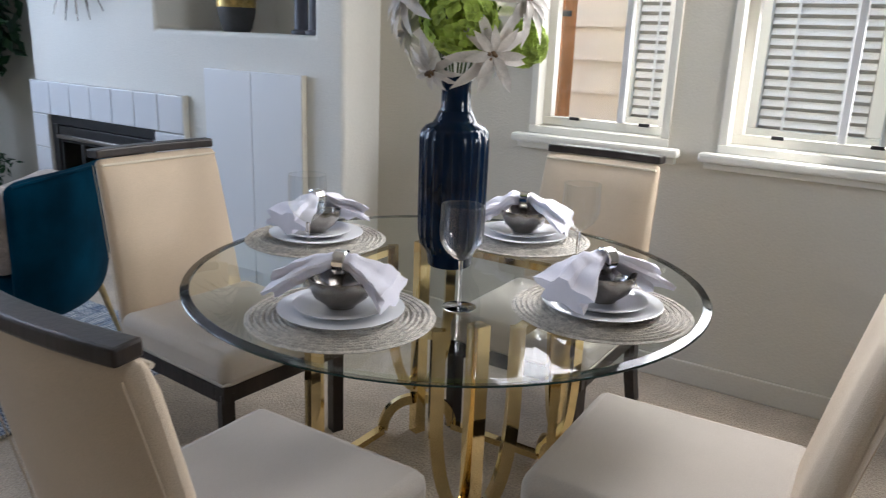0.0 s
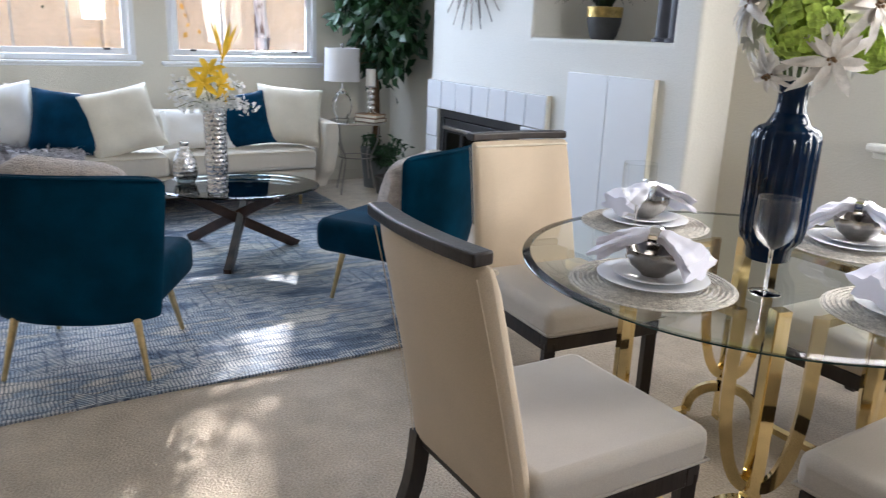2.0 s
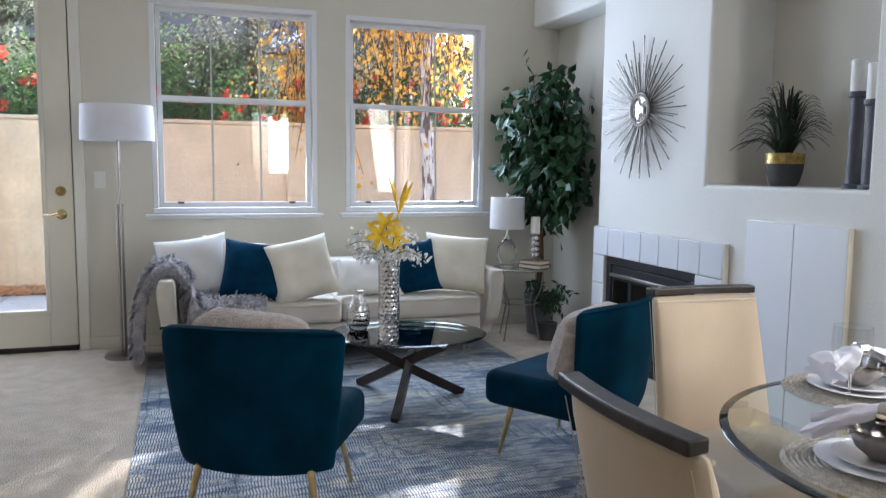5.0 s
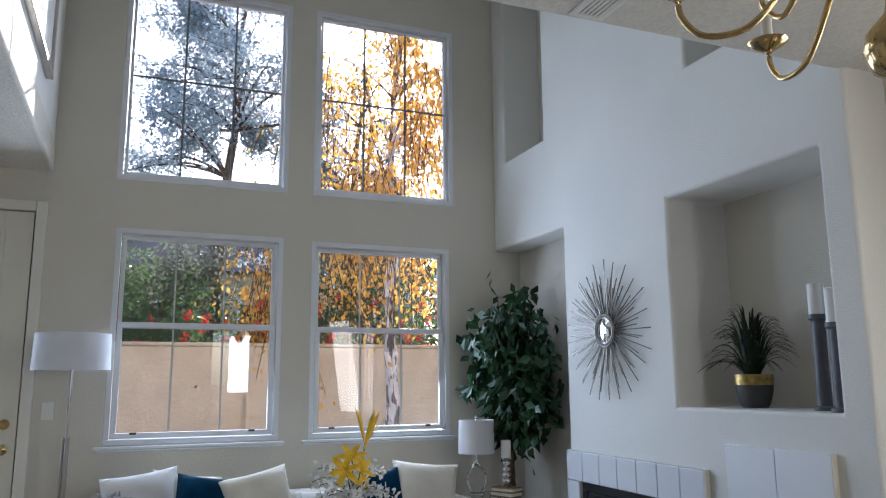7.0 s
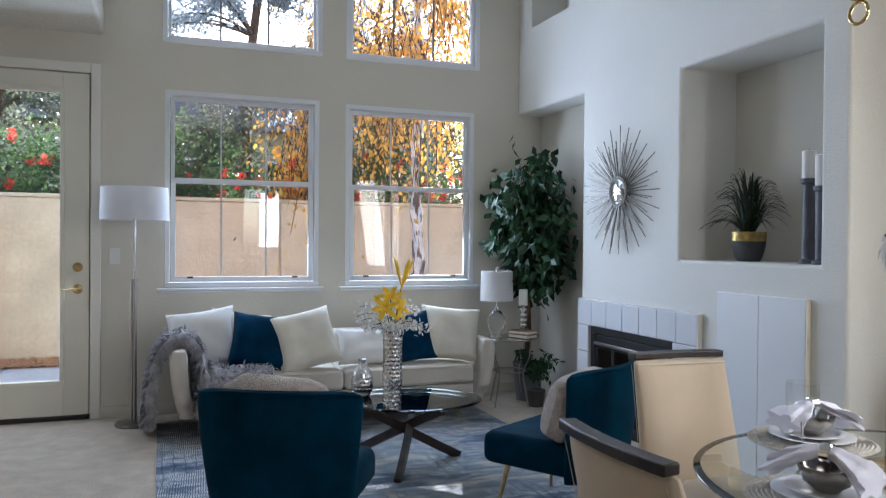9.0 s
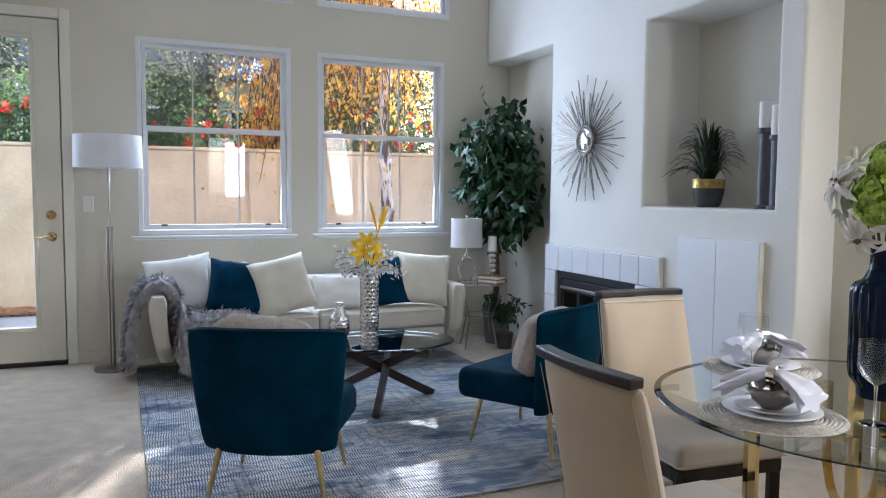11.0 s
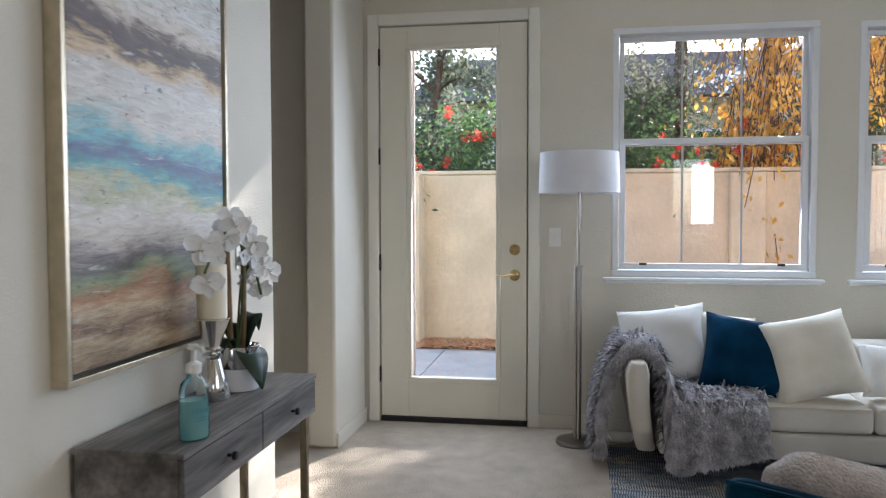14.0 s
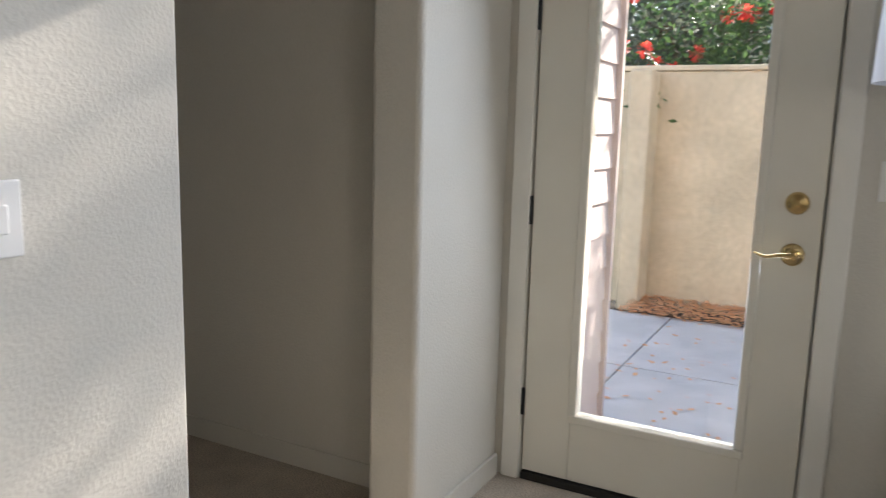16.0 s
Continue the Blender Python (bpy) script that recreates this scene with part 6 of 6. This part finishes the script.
def console_table():
    t = thing("console_table", (CX0 + CX1) / 2, (CY0 + CY1) / 2, 0.0, 0, "weathered grey wood console table with two drawers and bronze legs", "console table")
    w, d = (CX1 - CX0) / 2, (CY1 - CY0) / 2
    part("tabletop", boxed(-w, w, -d, d, CZ - 0.016, CZ, 0.003), GREYWOOD, t)
    bm = bmesh.new()
    box(bm, -w + 0.004, w - 0.004, -d + 0.004, d - 0.02, CZ - 0.145, CZ - 0.0165, 0.002)
    part("case", bm, GREYWOOD, t)
    for a, b in ((-w + 0.006, -0.003), (0.003, w - 0.006)):
        dr = part("drawer", boxed(a, b, d - 0.0195, d - 0.004, CZ - 0.142, CZ - 0.020, 0.002), GREYWOOD, t)
        c = (a + b) / 2
        part("knob", lathe([(0, 0), (0.005, 0), (0.005, 0.012), (0.013, 0.018), (0.012, 0.028), (0, 0.030)], 18, m=Matrix.Translation((c, d - 0.004, CZ - 0.08)) @ Euler((radians(-90), 0, 0)).to_matrix().to_4x4()), BLACK, dr, "round black knob")
    for sx in (-1, 1):
        for sy in (-1, 1):
            part("leg", boxed(sx * (w - 0.045) - 0.013, sx * (w - 0.045) + 0.013, sy * (d - 0.035) - 0.013, sy * (d - 0.035) + 0.013, 0.0, CZ - 0.1455, 0.002), AGEDBRONZE, t, "square bronze metal leg")
        part("stretcher", boxed(sx * (w - 0.045) - 0.010, sx * (w - 0.045) + 0.010, -d + 0.049, d - 0.049, 0.10, 0.12, 0.002), AGEDBRONZE, t)
    part("long_stretcher", boxed(-w + 0.056, w - 0.056, -0.010, 0.010, 0.10, 0.12, 0.002), AGEDBRONZE, t)


AGEDBRONZE = mat("aged_bronze", (0.26, 0.20, 0.13), 0.42, 0.8, vary=0.2, scale=20)
console_table()


def painting():
    t = thing("abstract_painting", -3.01, AY + 0.003, 0.855, 180, "large abstract seascape painting in a pale gold floater frame", "painting")
    w, h = 0.457, 1.27
    bm = bmesh.new()
    box(bm, -w, w, -0.048, 0.0, 0, 0.018, 0.002)
    box(bm, -w, w, -0.048, 0.0, h - 0.018, h, 0.002)
    box(bm, -w, -w + 0.018, -0.048, 0.0, 0.018, h - 0.018, 0.002)
    box(bm, w - 0.018, w, -0.048, 0.0, 0.018, h - 0.018, 0.002)
    part("picture_frame", bm, CHAMPAGNE, t, "pale champagne gold frame")
    part("backing", boxed(-w + 0.018, w - 0.018, -0.008, 0.0, 0.018, h - 0.018), BLACK, t, "black inner gap")
    part("canvas", boxed(-w + 0.030, w - 0.030, -0.040, -0.0085, 0.030, h - 0.030, 0.002), PAINTING, t, "abstract painted canvas in white, teal and ochre")


CHAMPAGNE = mat("champagne_gold", (0.60, 0.52, 0.38), 0.35, 0.7, vary=0.08, scale=20)
painting()


def orchid():
    x, y = -3.326, -1.615
    t = thing("orchid_plant", x, y, CZ + 0.001, 0, "white silk orchid in a white and silver pot on the console", "potted plant")
    t.scale = (1.12, 1.12, 1.12)
    pot = part("pot", lathe([(0, 0), (0.062, 0), (0.065, 0.004), (0.066, 0.070), (0, 0.070)], 36), PORCELAIN, t, "white ceramic pot base")
    part("silver_band", lathe([(0.0655, 0.068), (0.067, 0.070), (0.067, 0.135), (0.062, 0.136), (0.060, 0.118), (0, 0.118)], 36), CHROME, pot, "shiny silver upper band")
    part("moss", lathe([(0, 0.130), (0.04, 0.126), (0.0605, 0.119), (0, 0.118)], 20), SOIL, t)
    rnd = random.Random(12)
    for dx, dy, h in ((-0.015, 0.01, 0.50), (0.02, -0.015, 0.44)):
        part("stake", sweep([(dx, dy, 0.12), (dx * 1.4, dy * 1.3, h)], 0.0085, 8), BAMBOO, t, "brown bamboo stake")
    for k, pts in enumerate((((0, 0, 0.12), (0.0, 0.02, 0.34), (0.05, 0.03, 0.46), (0.18, 0.04, 0.48), (0.31, 0.05, 0.38)), ((0.01, 0, 0.12), (-0.02, 0.0, 0.30), (-0.04, 0.02, 0.38), (-0.08, 0.02, 0.37), (-0.11, 0.03, 0.28)))):
        line = smoothed(pts, 6)
        st = part("flower_stem", sweep(line, 0.004, 6), STEM, t)
        n = 13 if k == 0 else 8
        for i in range(n):
            p = line[int(9 + (len(line) - 10) * i / (n - 1))] + Vector((rnd.gauss(0, 0.020), rnd.gauss(0, 0.018), rnd.gauss(0.0, 0.020)))
            d = Vector((rnd.uniform(0.1, 1.0), rnd.uniform(0.2, 1.0), rnd.uniform(-0.3, 0.4)))
            s = rnd.uniform(0.042, 0.054) * (0.85 if k else 1)
            vs, fs = [], []
            petal_ring(vs, fs, p, d, 3, s * 0.95, s * 0.75, 0.15, rnd, 0.1)
            petal_ring(vs, fs, p + d.normalized() * 0.004, d, 2, s * 1.05, s * 1.25, 0.1, rnd, 0.05)
            fl = raw("orchid_bloom", vs, fs, BLOSSOM, t, "white orchid bloom")
            lip = []
            lf = []
            petal_ring(lip, lf, p + d.normalized() * 0.008, d + Vector((0, 0, -0.6)), 3, s * 0.22, s * 0.14, 0.8, rnd, 0.2)
            raw("lip", lip, lf, IVORY, fl, "ivory orchid lip")
    for a, ln, rise in ((1.05, 0.115, -0.07), (2.6, 0.075, 0.09), (3.6, 0.085, 0.05), (5.6, 0.07, 0.0)):
        c, s = math.cos(a), math.sin(a)
        curve = bez((0.02 * c, 0.02 * s, 0.12), (ln * 0.7 * c, ln * 0.7 * s, 0.21 + rise), (ln * c, ln * s, 0.08 + rise), 8)
        side = Vector((-s, c, 0))
        vs, fs = [], []
        for i, p in enumerate(curve):
            ww = 0.050 * math.sin(math.pi * (0.12 + 0.86 * i / 8)) + 0.002
            vs += [p - side * ww + Vector((0, 0, 0.006)), p, p + side * ww + Vector((0, 0, 0.006))]
        for i in range(8):
            q = 3 * i
            fs += [(q, q + 1, q + 4, q + 3), (q + 1, q + 2, q + 5, q + 4)]
        lf = raw("leaf", vs, fs, ORCHIDLEAF, t, "thick dark green leaf")
        md = lf.modifiers.new("thick", "SOLIDIFY")
        md.thickness = 0.003


orchid()


def console_candle():
    x, y = -3.165, -1.63
    t = thing("candlestick", x, y, CZ + 0.001, 0, "polished silver hourglass candlestick on the console", "candlestick")
    t.scale = (1.18, 1.18, 1.18)
    part("body", lathe([(0, 0), (0.046, 0), (0.048, 0.004), (0.040, 0.05), (0.024, 0.10), (0.021, 0.112), (0.029, 0.118), (0.029, 0.124), (0.021, 0.129), (0.029, 0.134), (0.029, 0.140), (0.021, 0.146), (0.026, 0.165), (0.047, 0.215), (0.050, 0.222), (0.046, 0.224), (0, 0.222)], 40), CHROME, t)
    c = thing("pillar_candle", x, y, CZ + 0.226 * 1.18, 0, "thick ivory pillar candle on a silver holder", "candle")
    c.scale = (1.15, 1.15, 1.18)
    part("wax", lathe([(0, 0), (0.041, 0), (0.042, 0.003), (0.042, 0.145), (0.038, 0.148), (0.030, 0.142), (0, 0.138)], 36), WAX, c)
    part("wick", lathe([(0, 0.137), (0.0016, 0.137), (0.0012, 0.150), (0, 0.150)], 6), BLACK, c)


console_candle()


def sanitizer():
    x, y = -2.735, -1.47
    t = thing("hand_sanitizer", x, y, CZ + 0.001, 150, "clear pump bottle of teal hand gel on the console", "bottle")
    t.scale = (1.22, 1.22, 1.22)
    prof = [(0, 0), (0.030, 0), (0.034, 0.004), (0.034, 0.110), (0.030, 0.125), (0.015, 0.138), (0.014, 0.146), (0, 0.146)]
    body = lathe(prof, 36)
    for v in body.verts:
        v.co.y *= 0.72
    part("bottle", body, CLEARPLASTIC, t, "clear plastic bottle")
    gel = lathe([(0, 0.003), (0.0315, 0.003), (0.0325, 0.007), (0.0325, 0.088), (0, 0.088)], 36)
    for v in gel.verts:
        v.co.y *= 0.70
    part("gel", gel, SOAP, t, "teal gel")
    pump = lathe([(0, 0.1465), (0.017, 0.1465), (0.017, 0.166), (0.008, 0.170), (0.006, 0.172), (0.006, 0.196), (0.012, 0.198), (0.012, 0.208), (0, 0.210)], 24)
    sweep([(0, -0.008, 0.204), (0, -0.036, 0.202), (0, -0.040, 0.194)], 0.005, 8, pump)
    part("pump", pump, PLASTIC, t, "white pump head")
    for i, (a, b) in enumerate(((0.050, 0.052), (0.044, 0.046))):
        part("label_line", boxed(-0.014, 0.014, -0.0258, -0.0250, a, b), LABELB, t, "line of small print")
    fc = bpy.data.curves.new("label_word", "FONT")
    fc.body, fc.size, fc.extrude, fc.align_x = "Hand", 0.020 * U, 0.0004, "CENTER"
    fc.materials.append(LABELB)
    tx = new("label_word", fc)
    tx.parent = t
    tx.matrix_basis = pose(0, -0.0262 * U, 0.060 * U, 90, 0, 0)


sanitizer()


# ---- garden, seen through the door and living windows ----
def rnd_box(rnd, c, r):
    d = Vector((rnd.gauss(0, 1), rnd.gauss(0, 1), rnd.gauss(0, 1))).normalized() * rnd.random() ** 0.4
    return Vector(c) + Vector((d.x * r[0], d.y * r[1], d.z * r[2]))


def garden():
    GZ = -0.13
    part("ground", boxed(-600, 600, -600, 600, GZ - 0.25, GZ - 0.06), SOIL, None, "bare brown garden soil", smooth=False, kind="structure")
    pav = thing("pavement", -7.2, -1.0, GZ, 0, "pale concrete patio slabs with saw-cut joints", "patio", kind="structure")
    for i in range(3):
        for j in range(5):
            x0, x1, y0 = max(-1.65, -1.87 + i * 1.62), min(1.545, -0.26 + i * 1.62), -3.645 + j * 1.42
            part("slab", boxed(x0, x1, y0, y0 + 1.41, -0.08, 0.0, 0.006), CONCRETE, pav)
    rnd = random.Random(2)
    wl = thing("wall_garden", -9.40, 1.0, GZ - 0.06, 0, "tan stucco garden wall with pilasters", "wall", kind="structure")
    bm = boxed(-0.16, 0.0, -3.8, 6.6, 0.0, 1.950, 0.02)
    part("wall_body", bm, STUCCO, wl)
    part("wall_cap", boxed(-0.18, 0.018, -3.8, 6.6, 1.951, 1.995, 0.012), STUCCO, wl)
    for y in (0.35, 3.95):
        part("pilaster", boxed(0.001, 0.09, y - 0.18, y + 0.18, 0.0, 1.945, 0.02), STUCCO, wl)
    part("side_wall", boxed(0.001, 0.30, -3.32, -3.14, 0.0, 1.945, 0.02), STUCCO, wl, "short return of the garden wall")
    # fallen leaves at the wall's foot
    vs, fs = [], []
    pts = [Vector((-9.385 + 0.62 * rnd.random() ** 1.15, rnd.uniform(-2.2, 4.5), GZ + rnd.uniform(0.003, 0.045))) for _ in range(9000)]
    pts += [Vector((rnd.uniform(-8.6, -6.2), rnd.uniform(-2.0, 3.0), GZ + 0.006)) for _ in range(420)]
    for p in pts:
        a = rnd.uniform(0, 6.28)
        d, s = Vector((math.cos(a), math.sin(a), rnd.uniform(-0.1, 0.25))), rnd.uniform(0.028, 0.052)
        w = Vector((-math.sin(a), math.cos(a), rnd.uniform(-0.2, 0.2)))
        k = len(vs)
        vs += [p, p + d * s * 0.5 + w * s * 0.35, p + d * s, p + d * s * 0.5 - w * s * 0.35]
        fs.append((k, k + 1, k + 2, k + 3))
    raw("fallen_leaves", vs, fs, LITTER, None, "rust-brown fallen leaves along the wall", smooth=False, kind="stuff", category="leaves")
    # own house: lapped siding that juts out beside the door
    sd = thing("wall_siding", -6.05, -1.662, GZ, 0, "pale lapped siding on the house corner", "wall", kind="structure")
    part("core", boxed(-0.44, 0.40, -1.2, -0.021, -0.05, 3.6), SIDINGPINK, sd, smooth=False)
    for i in range(22):
        z = 0.0 + i * 0.155
        bm = bmesh.new()
        v = [bm.verts.new(p) for p in ((-0.45, -0.020, z), (0.40, -0.020, z), (0.40, -0.006, z), (-0.45, -0.006, z), (-0.45, -0.018, z + 0.155), (0.40, -0.018, z + 0.155))]
        for f in ((0, 1, 2, 3), (3, 2, 5, 4), (0, 3, 4), (1, 5, 2), (0, 4, 5, 1)):
            bm.faces.new([v[q] for q in f])
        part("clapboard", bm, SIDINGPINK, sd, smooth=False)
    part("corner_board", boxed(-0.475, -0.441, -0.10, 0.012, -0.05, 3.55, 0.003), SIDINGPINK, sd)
    # shrubs with red flower heads behind the wall
    for k, (x, y, z, r) in enumerate(((-10.1, -1.9, 2.05, (0.6, 0.9, 0.85)), (-10.2, -0.4, 1.9, (0.6, 1.0, 0.7)), (-10.2, 1.1, 1.9, (0.6, 1.0, 0.7)), (-10.3, 2.6, 2.0, (0.6, 1.0, 0.8)), (-10.3, 4.2, 2.05, (0.6, 1.0, 0.85)), (-10.9, -0.3, 2.5, (0.7, 1.2, 0.8)), (-10.4, 3.0, 2.6, (0.7, 1.2, 0.8)))):
        t = thing("flowering_shrub", x, y, GZ, 0, "green garden shrub with red flower heads behind the wall", "shrub", "shrubs behind the wall")
        br = bmesh.new()
        for q in range(12):
            c = rnd_box(rnd, (0, 0, z), r)
            sweep(bez((rnd.uniform(-0.1, 0.1), rnd.uniform(-0.1, 0.1), -0.06), (c.x * 0.3, c.y * 0.3, z * 0.6), c, 6), [0.022 - 0.003 * i for i in range(7)], 5, br)
        part("branches", br, BARK, t)
        clumps = [rnd_box(rnd, (0, 0, z), r) for _ in range(40)]
        pts = [c + Vector((rnd.gauss(0, 0.15), rnd.gauss(0, 0.15), rnd.gauss(0, 0.15))) for c in clumps for _ in range(50)]
        v2, f2 = leaf_cloud(pts, 0.085, 30 + k, 0.42, -0.1)
        raw("foliage", v2, f2, LEAFG, t, "narrow green leaves", smooth=False, kind="stuff")
        if k < 5:
            v3, f3 = [], []
            for q in range(15):
                c = rnd_box(rnd, (0.42, 0, z + 0.18), (0.32, r[1] * 0.9, r[2] * 0.6))
                for w in range(46):
                    d = Vector((rnd.gauss(0, 1), rnd.gauss(0, 1), rnd.gauss(0, 1))).normalized()
                    o = len(v3)
                    s = d.cross(Vector((0.2, 0.4, 1))).normalized() * 0.012
                    v3 += [c + d * 0.012, c + d * 0.075 + s, c + d * 0.075 - s]
                    f3.append((o, o + 1, o + 2))
            raw("flower_heads", v3, f3, REDFL, t, "round red flower heads", smooth=False, kind="stuff")


garden()


def tree(name, x, y, trunk_r, height, crown, leaves, leaf_size, leaf_mat, bark, label, seed, droop=0.3, lean=(0, 0), strands=False, first=0.35):
    """A tapered trunk with limbs and twigs, and leaves that gather about the twigs."""
    rnd = random.Random(seed)
    t = thing(name, x, y, -0.19, 0, label, "tree")
    wood, twigs = bmesh.new(), bmesh.new()
    n = 10
    spine = [Vector((lean[0] * (i / n) ** 1.4 + 0.05 * math.sin(i * 1.3 + seed), lean[1] * (i / n) ** 1.4 + 0.05 * math.cos(i * 1.7 + seed), height * i / n)) for i in range(n + 1)]
    sweep(spine, [trunk_r * (1 - 0.85 * i / n) + 0.01 for i in range(n + 1)], 10, wood)
    pts = []
    for k in range(34):
        i = rnd.randrange(int(n * first), n)
        a = spine[i]
        ang = rnd.uniform(0, 2 * math.pi)
        reach = rnd.uniform(0.35, 1.0)
        c = a + Vector((crown[0] * reach * math.cos(ang), crown[1] * reach * math.sin(ang), crown[2] * rnd.uniform(-0.1, 0.6)))
        limb = bez(a, a.lerp(c, 0.5) + Vector((0, 0, 0.35)), c, 7)
        r0 = trunk_r * 0.38 * (1 - 0.6 * i / n)
        sweep(limb, [max(0.006, r0 * (1 - 0.85 * j / 7)) for j in range(8)], 6, wood)
        for q in range(7):
            p = limb[rnd.randrange(3, 8)]
            if strands:
                tip = p + Vector((rnd.gauss(0, 0.25), rnd.gauss(0, 0.25), -rnd.uniform(0.5, 1.5)))
            else:
                tip = p + Vector((rnd.gauss(0, 0.4), rnd.gauss(0, 0.4), rnd.gauss(0.15, 0.35)))
            tw = bez(p, p.lerp(tip, 0.4) + Vector((0, 0, 0.12)), tip, 6)
            sweep(tw, 0.005, 4, twigs)
            for _ in range(leaves):
                pts.append(tw[rnd.randrange(1, 7)] + Vector((rnd.gauss(0, 0.09), rnd.gauss(0, 0.09), rnd.gauss(0, 0.09))))
    part("trunk", wood, bark, t, "trunk with spreading limbs")
    part("twigs", twigs, BARK, t, "thin dark twigs", kind="stuff")
    vs, fs = leaf_cloud(pts, leaf_size, seed + 1, 0.62, droop)
    raw("crown", vs, fs, leaf_mat, t, "loose crown of small leaves", smooth=False, kind="stuff")
    return t


tree("birch_tree", -8.28, 2.62, 0.095, 6.2, (1.2, 1.3, 0.9), 20, 0.075, LEAFY, BIRCH, "autumn birch with pale bark and hanging yellow leaves", 3, 0.9, (-0.25, 0.15), True, 0.58)
tree("oak_tree", -12.5, 0.95, 0.13, 8.0, (2.3, 2.4, 0.9), 84, 0.075, LEAFGLARE, BARK, "tall evergreen tree beyond the wall, leaves tinted pale for glare", 7, 0.2, (0.3, 0.4), False, 0.65)
tree("oak_tree", -14.5, 5.2, 0.16, 3.9, (2.0, 2.2, 0.9), 34, 0.09, LEAFS, BARK, "dark green evergreen tree beyond the wall", 15, 0.2, (0.0, 0.2), False, 0.25)
tree("autumn_tree", -10.8, 3.2, 0.08, 6.4, (1.3, 1.4, 1.0), 9, 0.08, LEAFY, BIRCH, "slender tree with hanging amber autumn leaves", 23, 0.9, (0.1, -0.2), True, 0.36)
tree("autumn_tree", -9.9, 1.5, 0.05, 4.6, (0.5, 0.45, 0.7), 16, 0.08, LEAFY, BIRCH, "small tree with hanging amber autumn leaves", 41, 0.9, (0.1, 0.2), True, 0.45)
tree("oak_tree", -13.6, 3.4, 0.13, 7.0, (2.0, 2.2, 1.2), 75, 0.075, LEAFGLARE, BARK, "tall thin tree behind the birch, leaves tinted pale for glare", 52, 0.2, (0.2, 0.3), False, 0.35)
tree("oak_tree", -12.7, 0.2, 0.09, 3.2, (1.3, 2.0, 0.5), 60, 0.075, LEAFS, BARK, "small green tree above the shrubs", 61, 0.2, (0.0, 0.1), False, 0.4)
tree("oak_tree", -12.0, -2.6, 0.12, 4.7, (1.7, 1.5, 1.2), 60, 0.09, LEAFS, BARK, "bushy green tree beyond the wall", 31, 0.2, (0.0, 0.2), False, 0.25)


def far_house():
    t = thing("neighbour_house", -17.5, 1.2, -0.19, 0, "pale yellow house with brown roof behind the trees", "house")
    part("wall", boxed(-3, 0, -5, 5, 0, 4.0), HOUSEY, t, smooth=False)
    bm = bmesh.new()
    v = [bm.verts.new(p) for p in ((-3.4, -5.4, 3.95), (0.4, -5.4, 3.95), (0.4, 5.4, 3.95), (-3.4, 5.4, 3.95), (-1.5, -4.4, 5.2), (-1.5, 4.4, 5.2))]
    for f in ((0, 1, 4), (2, 3, 5), (1, 2, 5, 4), (3, 0, 4, 5), (3, 2, 1, 0)):
        bm.faces.new([v[q] for q in f])
    part("roof", bm, ROOF, t, smooth=False)
    for y in (-3.0, -1.0, 1.2, 3.2):
        wn = part("window", boxed(0.001, 0.04, y - 0.4, y + 0.4, 2.3, 3.3), VINYL, t)
        part("pane", boxed(0.041, 0.05, y - 0.34, y + 0.34, 2.36, 3.24), SMOKE, wn)


far_house()


# ---- side yard beyond the dining windows ----
def side_house():
    Y = 4.4
    t = thing("side_house", -0.9, Y, -0.19, 0, "neighbouring house with pale siding and a blinded window", "house")
    part("wall", boxed(-2.6, 5.0, 0.03, 0.6, 0.0, 4.6), SIDING, t, smooth=False)
    for i in range(24):
        z = i * 0.185
        bm = bmesh.new()
        v = [bm.verts.new(p) for p in ((-2.6, 0.029, z), (5.0, 0.029, z), (5.0, 0.0, z), (-2.6, 0.0, z), (-2.6, 0.027, z + 0.185), (5.0, 0.027, z + 0.185))]
        for f in ((0, 1, 2, 3), (3, 2, 5, 4), (0, 3, 4), (1, 5, 2), (0, 4, 5, 1)):
            bm.faces.new([v[q] for q in f])
        part("clapboard", bm, SIDING, t, smooth=False)
    for x0, x1 in ((-0.66, -0.05), (0.02, 0.66)):
        win = part("window", frame_ring(bmesh.new(), x0, x1, 0.93, 2.6, 0.07, -0.045, -0.002, 0.005), TRIM, t, "white trimmed window")
        part("gap_shade_sheet", boxed(x0 + 0.06, x1 - 0.06, -0.004, -0.002, 0.99, 2.54), BLINDBACK, win)
        for i in range(30):
            z = 1.03 + i * 0.050
            bm = boxed(x0 + 0.075, x1 - 0.075, -0.030, -0.008, z, z + 0.004)
            for v in bm.verts:
                v.co.z += (v.co.y + 0.019) * 1.3
            part("blind_slat", bm, BLIND, win, smooth=False)
        for k in (0.3, 0.7):
            x = x0 + (x1 - x0) * k
            part("blind_cord", boxed(x - 0.006, x + 0.006, -0.040, -0.036, 1.0, 2.5), VINYL, win)
    p = thing("gate_post", -1.86, 4.1, -0.19, 0, "orange stained cedar gate post with black latch", "post")
    part("post", boxed(-0.085, 0.085, -0.085, 0.085, 0.0, 1.80, 0.006), CEDAR, p)
    part("latch", boxed(0.02, 0.13, -0.10, -0.0855, 1.52, 1.55, 0.003), BLACK, p)
    f = thing("side_fence", -3.1, 4.1, -0.19, 0, "orange stained cedar board fence", "fence")
    for i in range(8):
        part("board", boxed(-1.15 + i * 0.145, -1.15 + i * 0.145 + 0.14, -0.012, 0.012, 0.0, 1.75, 0.003), CEDAR, f)
    part("rail", boxed(-1.15, 1.155, 0.0125, 0.05, 1.4, 1.49, 0.003), CEDAR, f)


side_house()
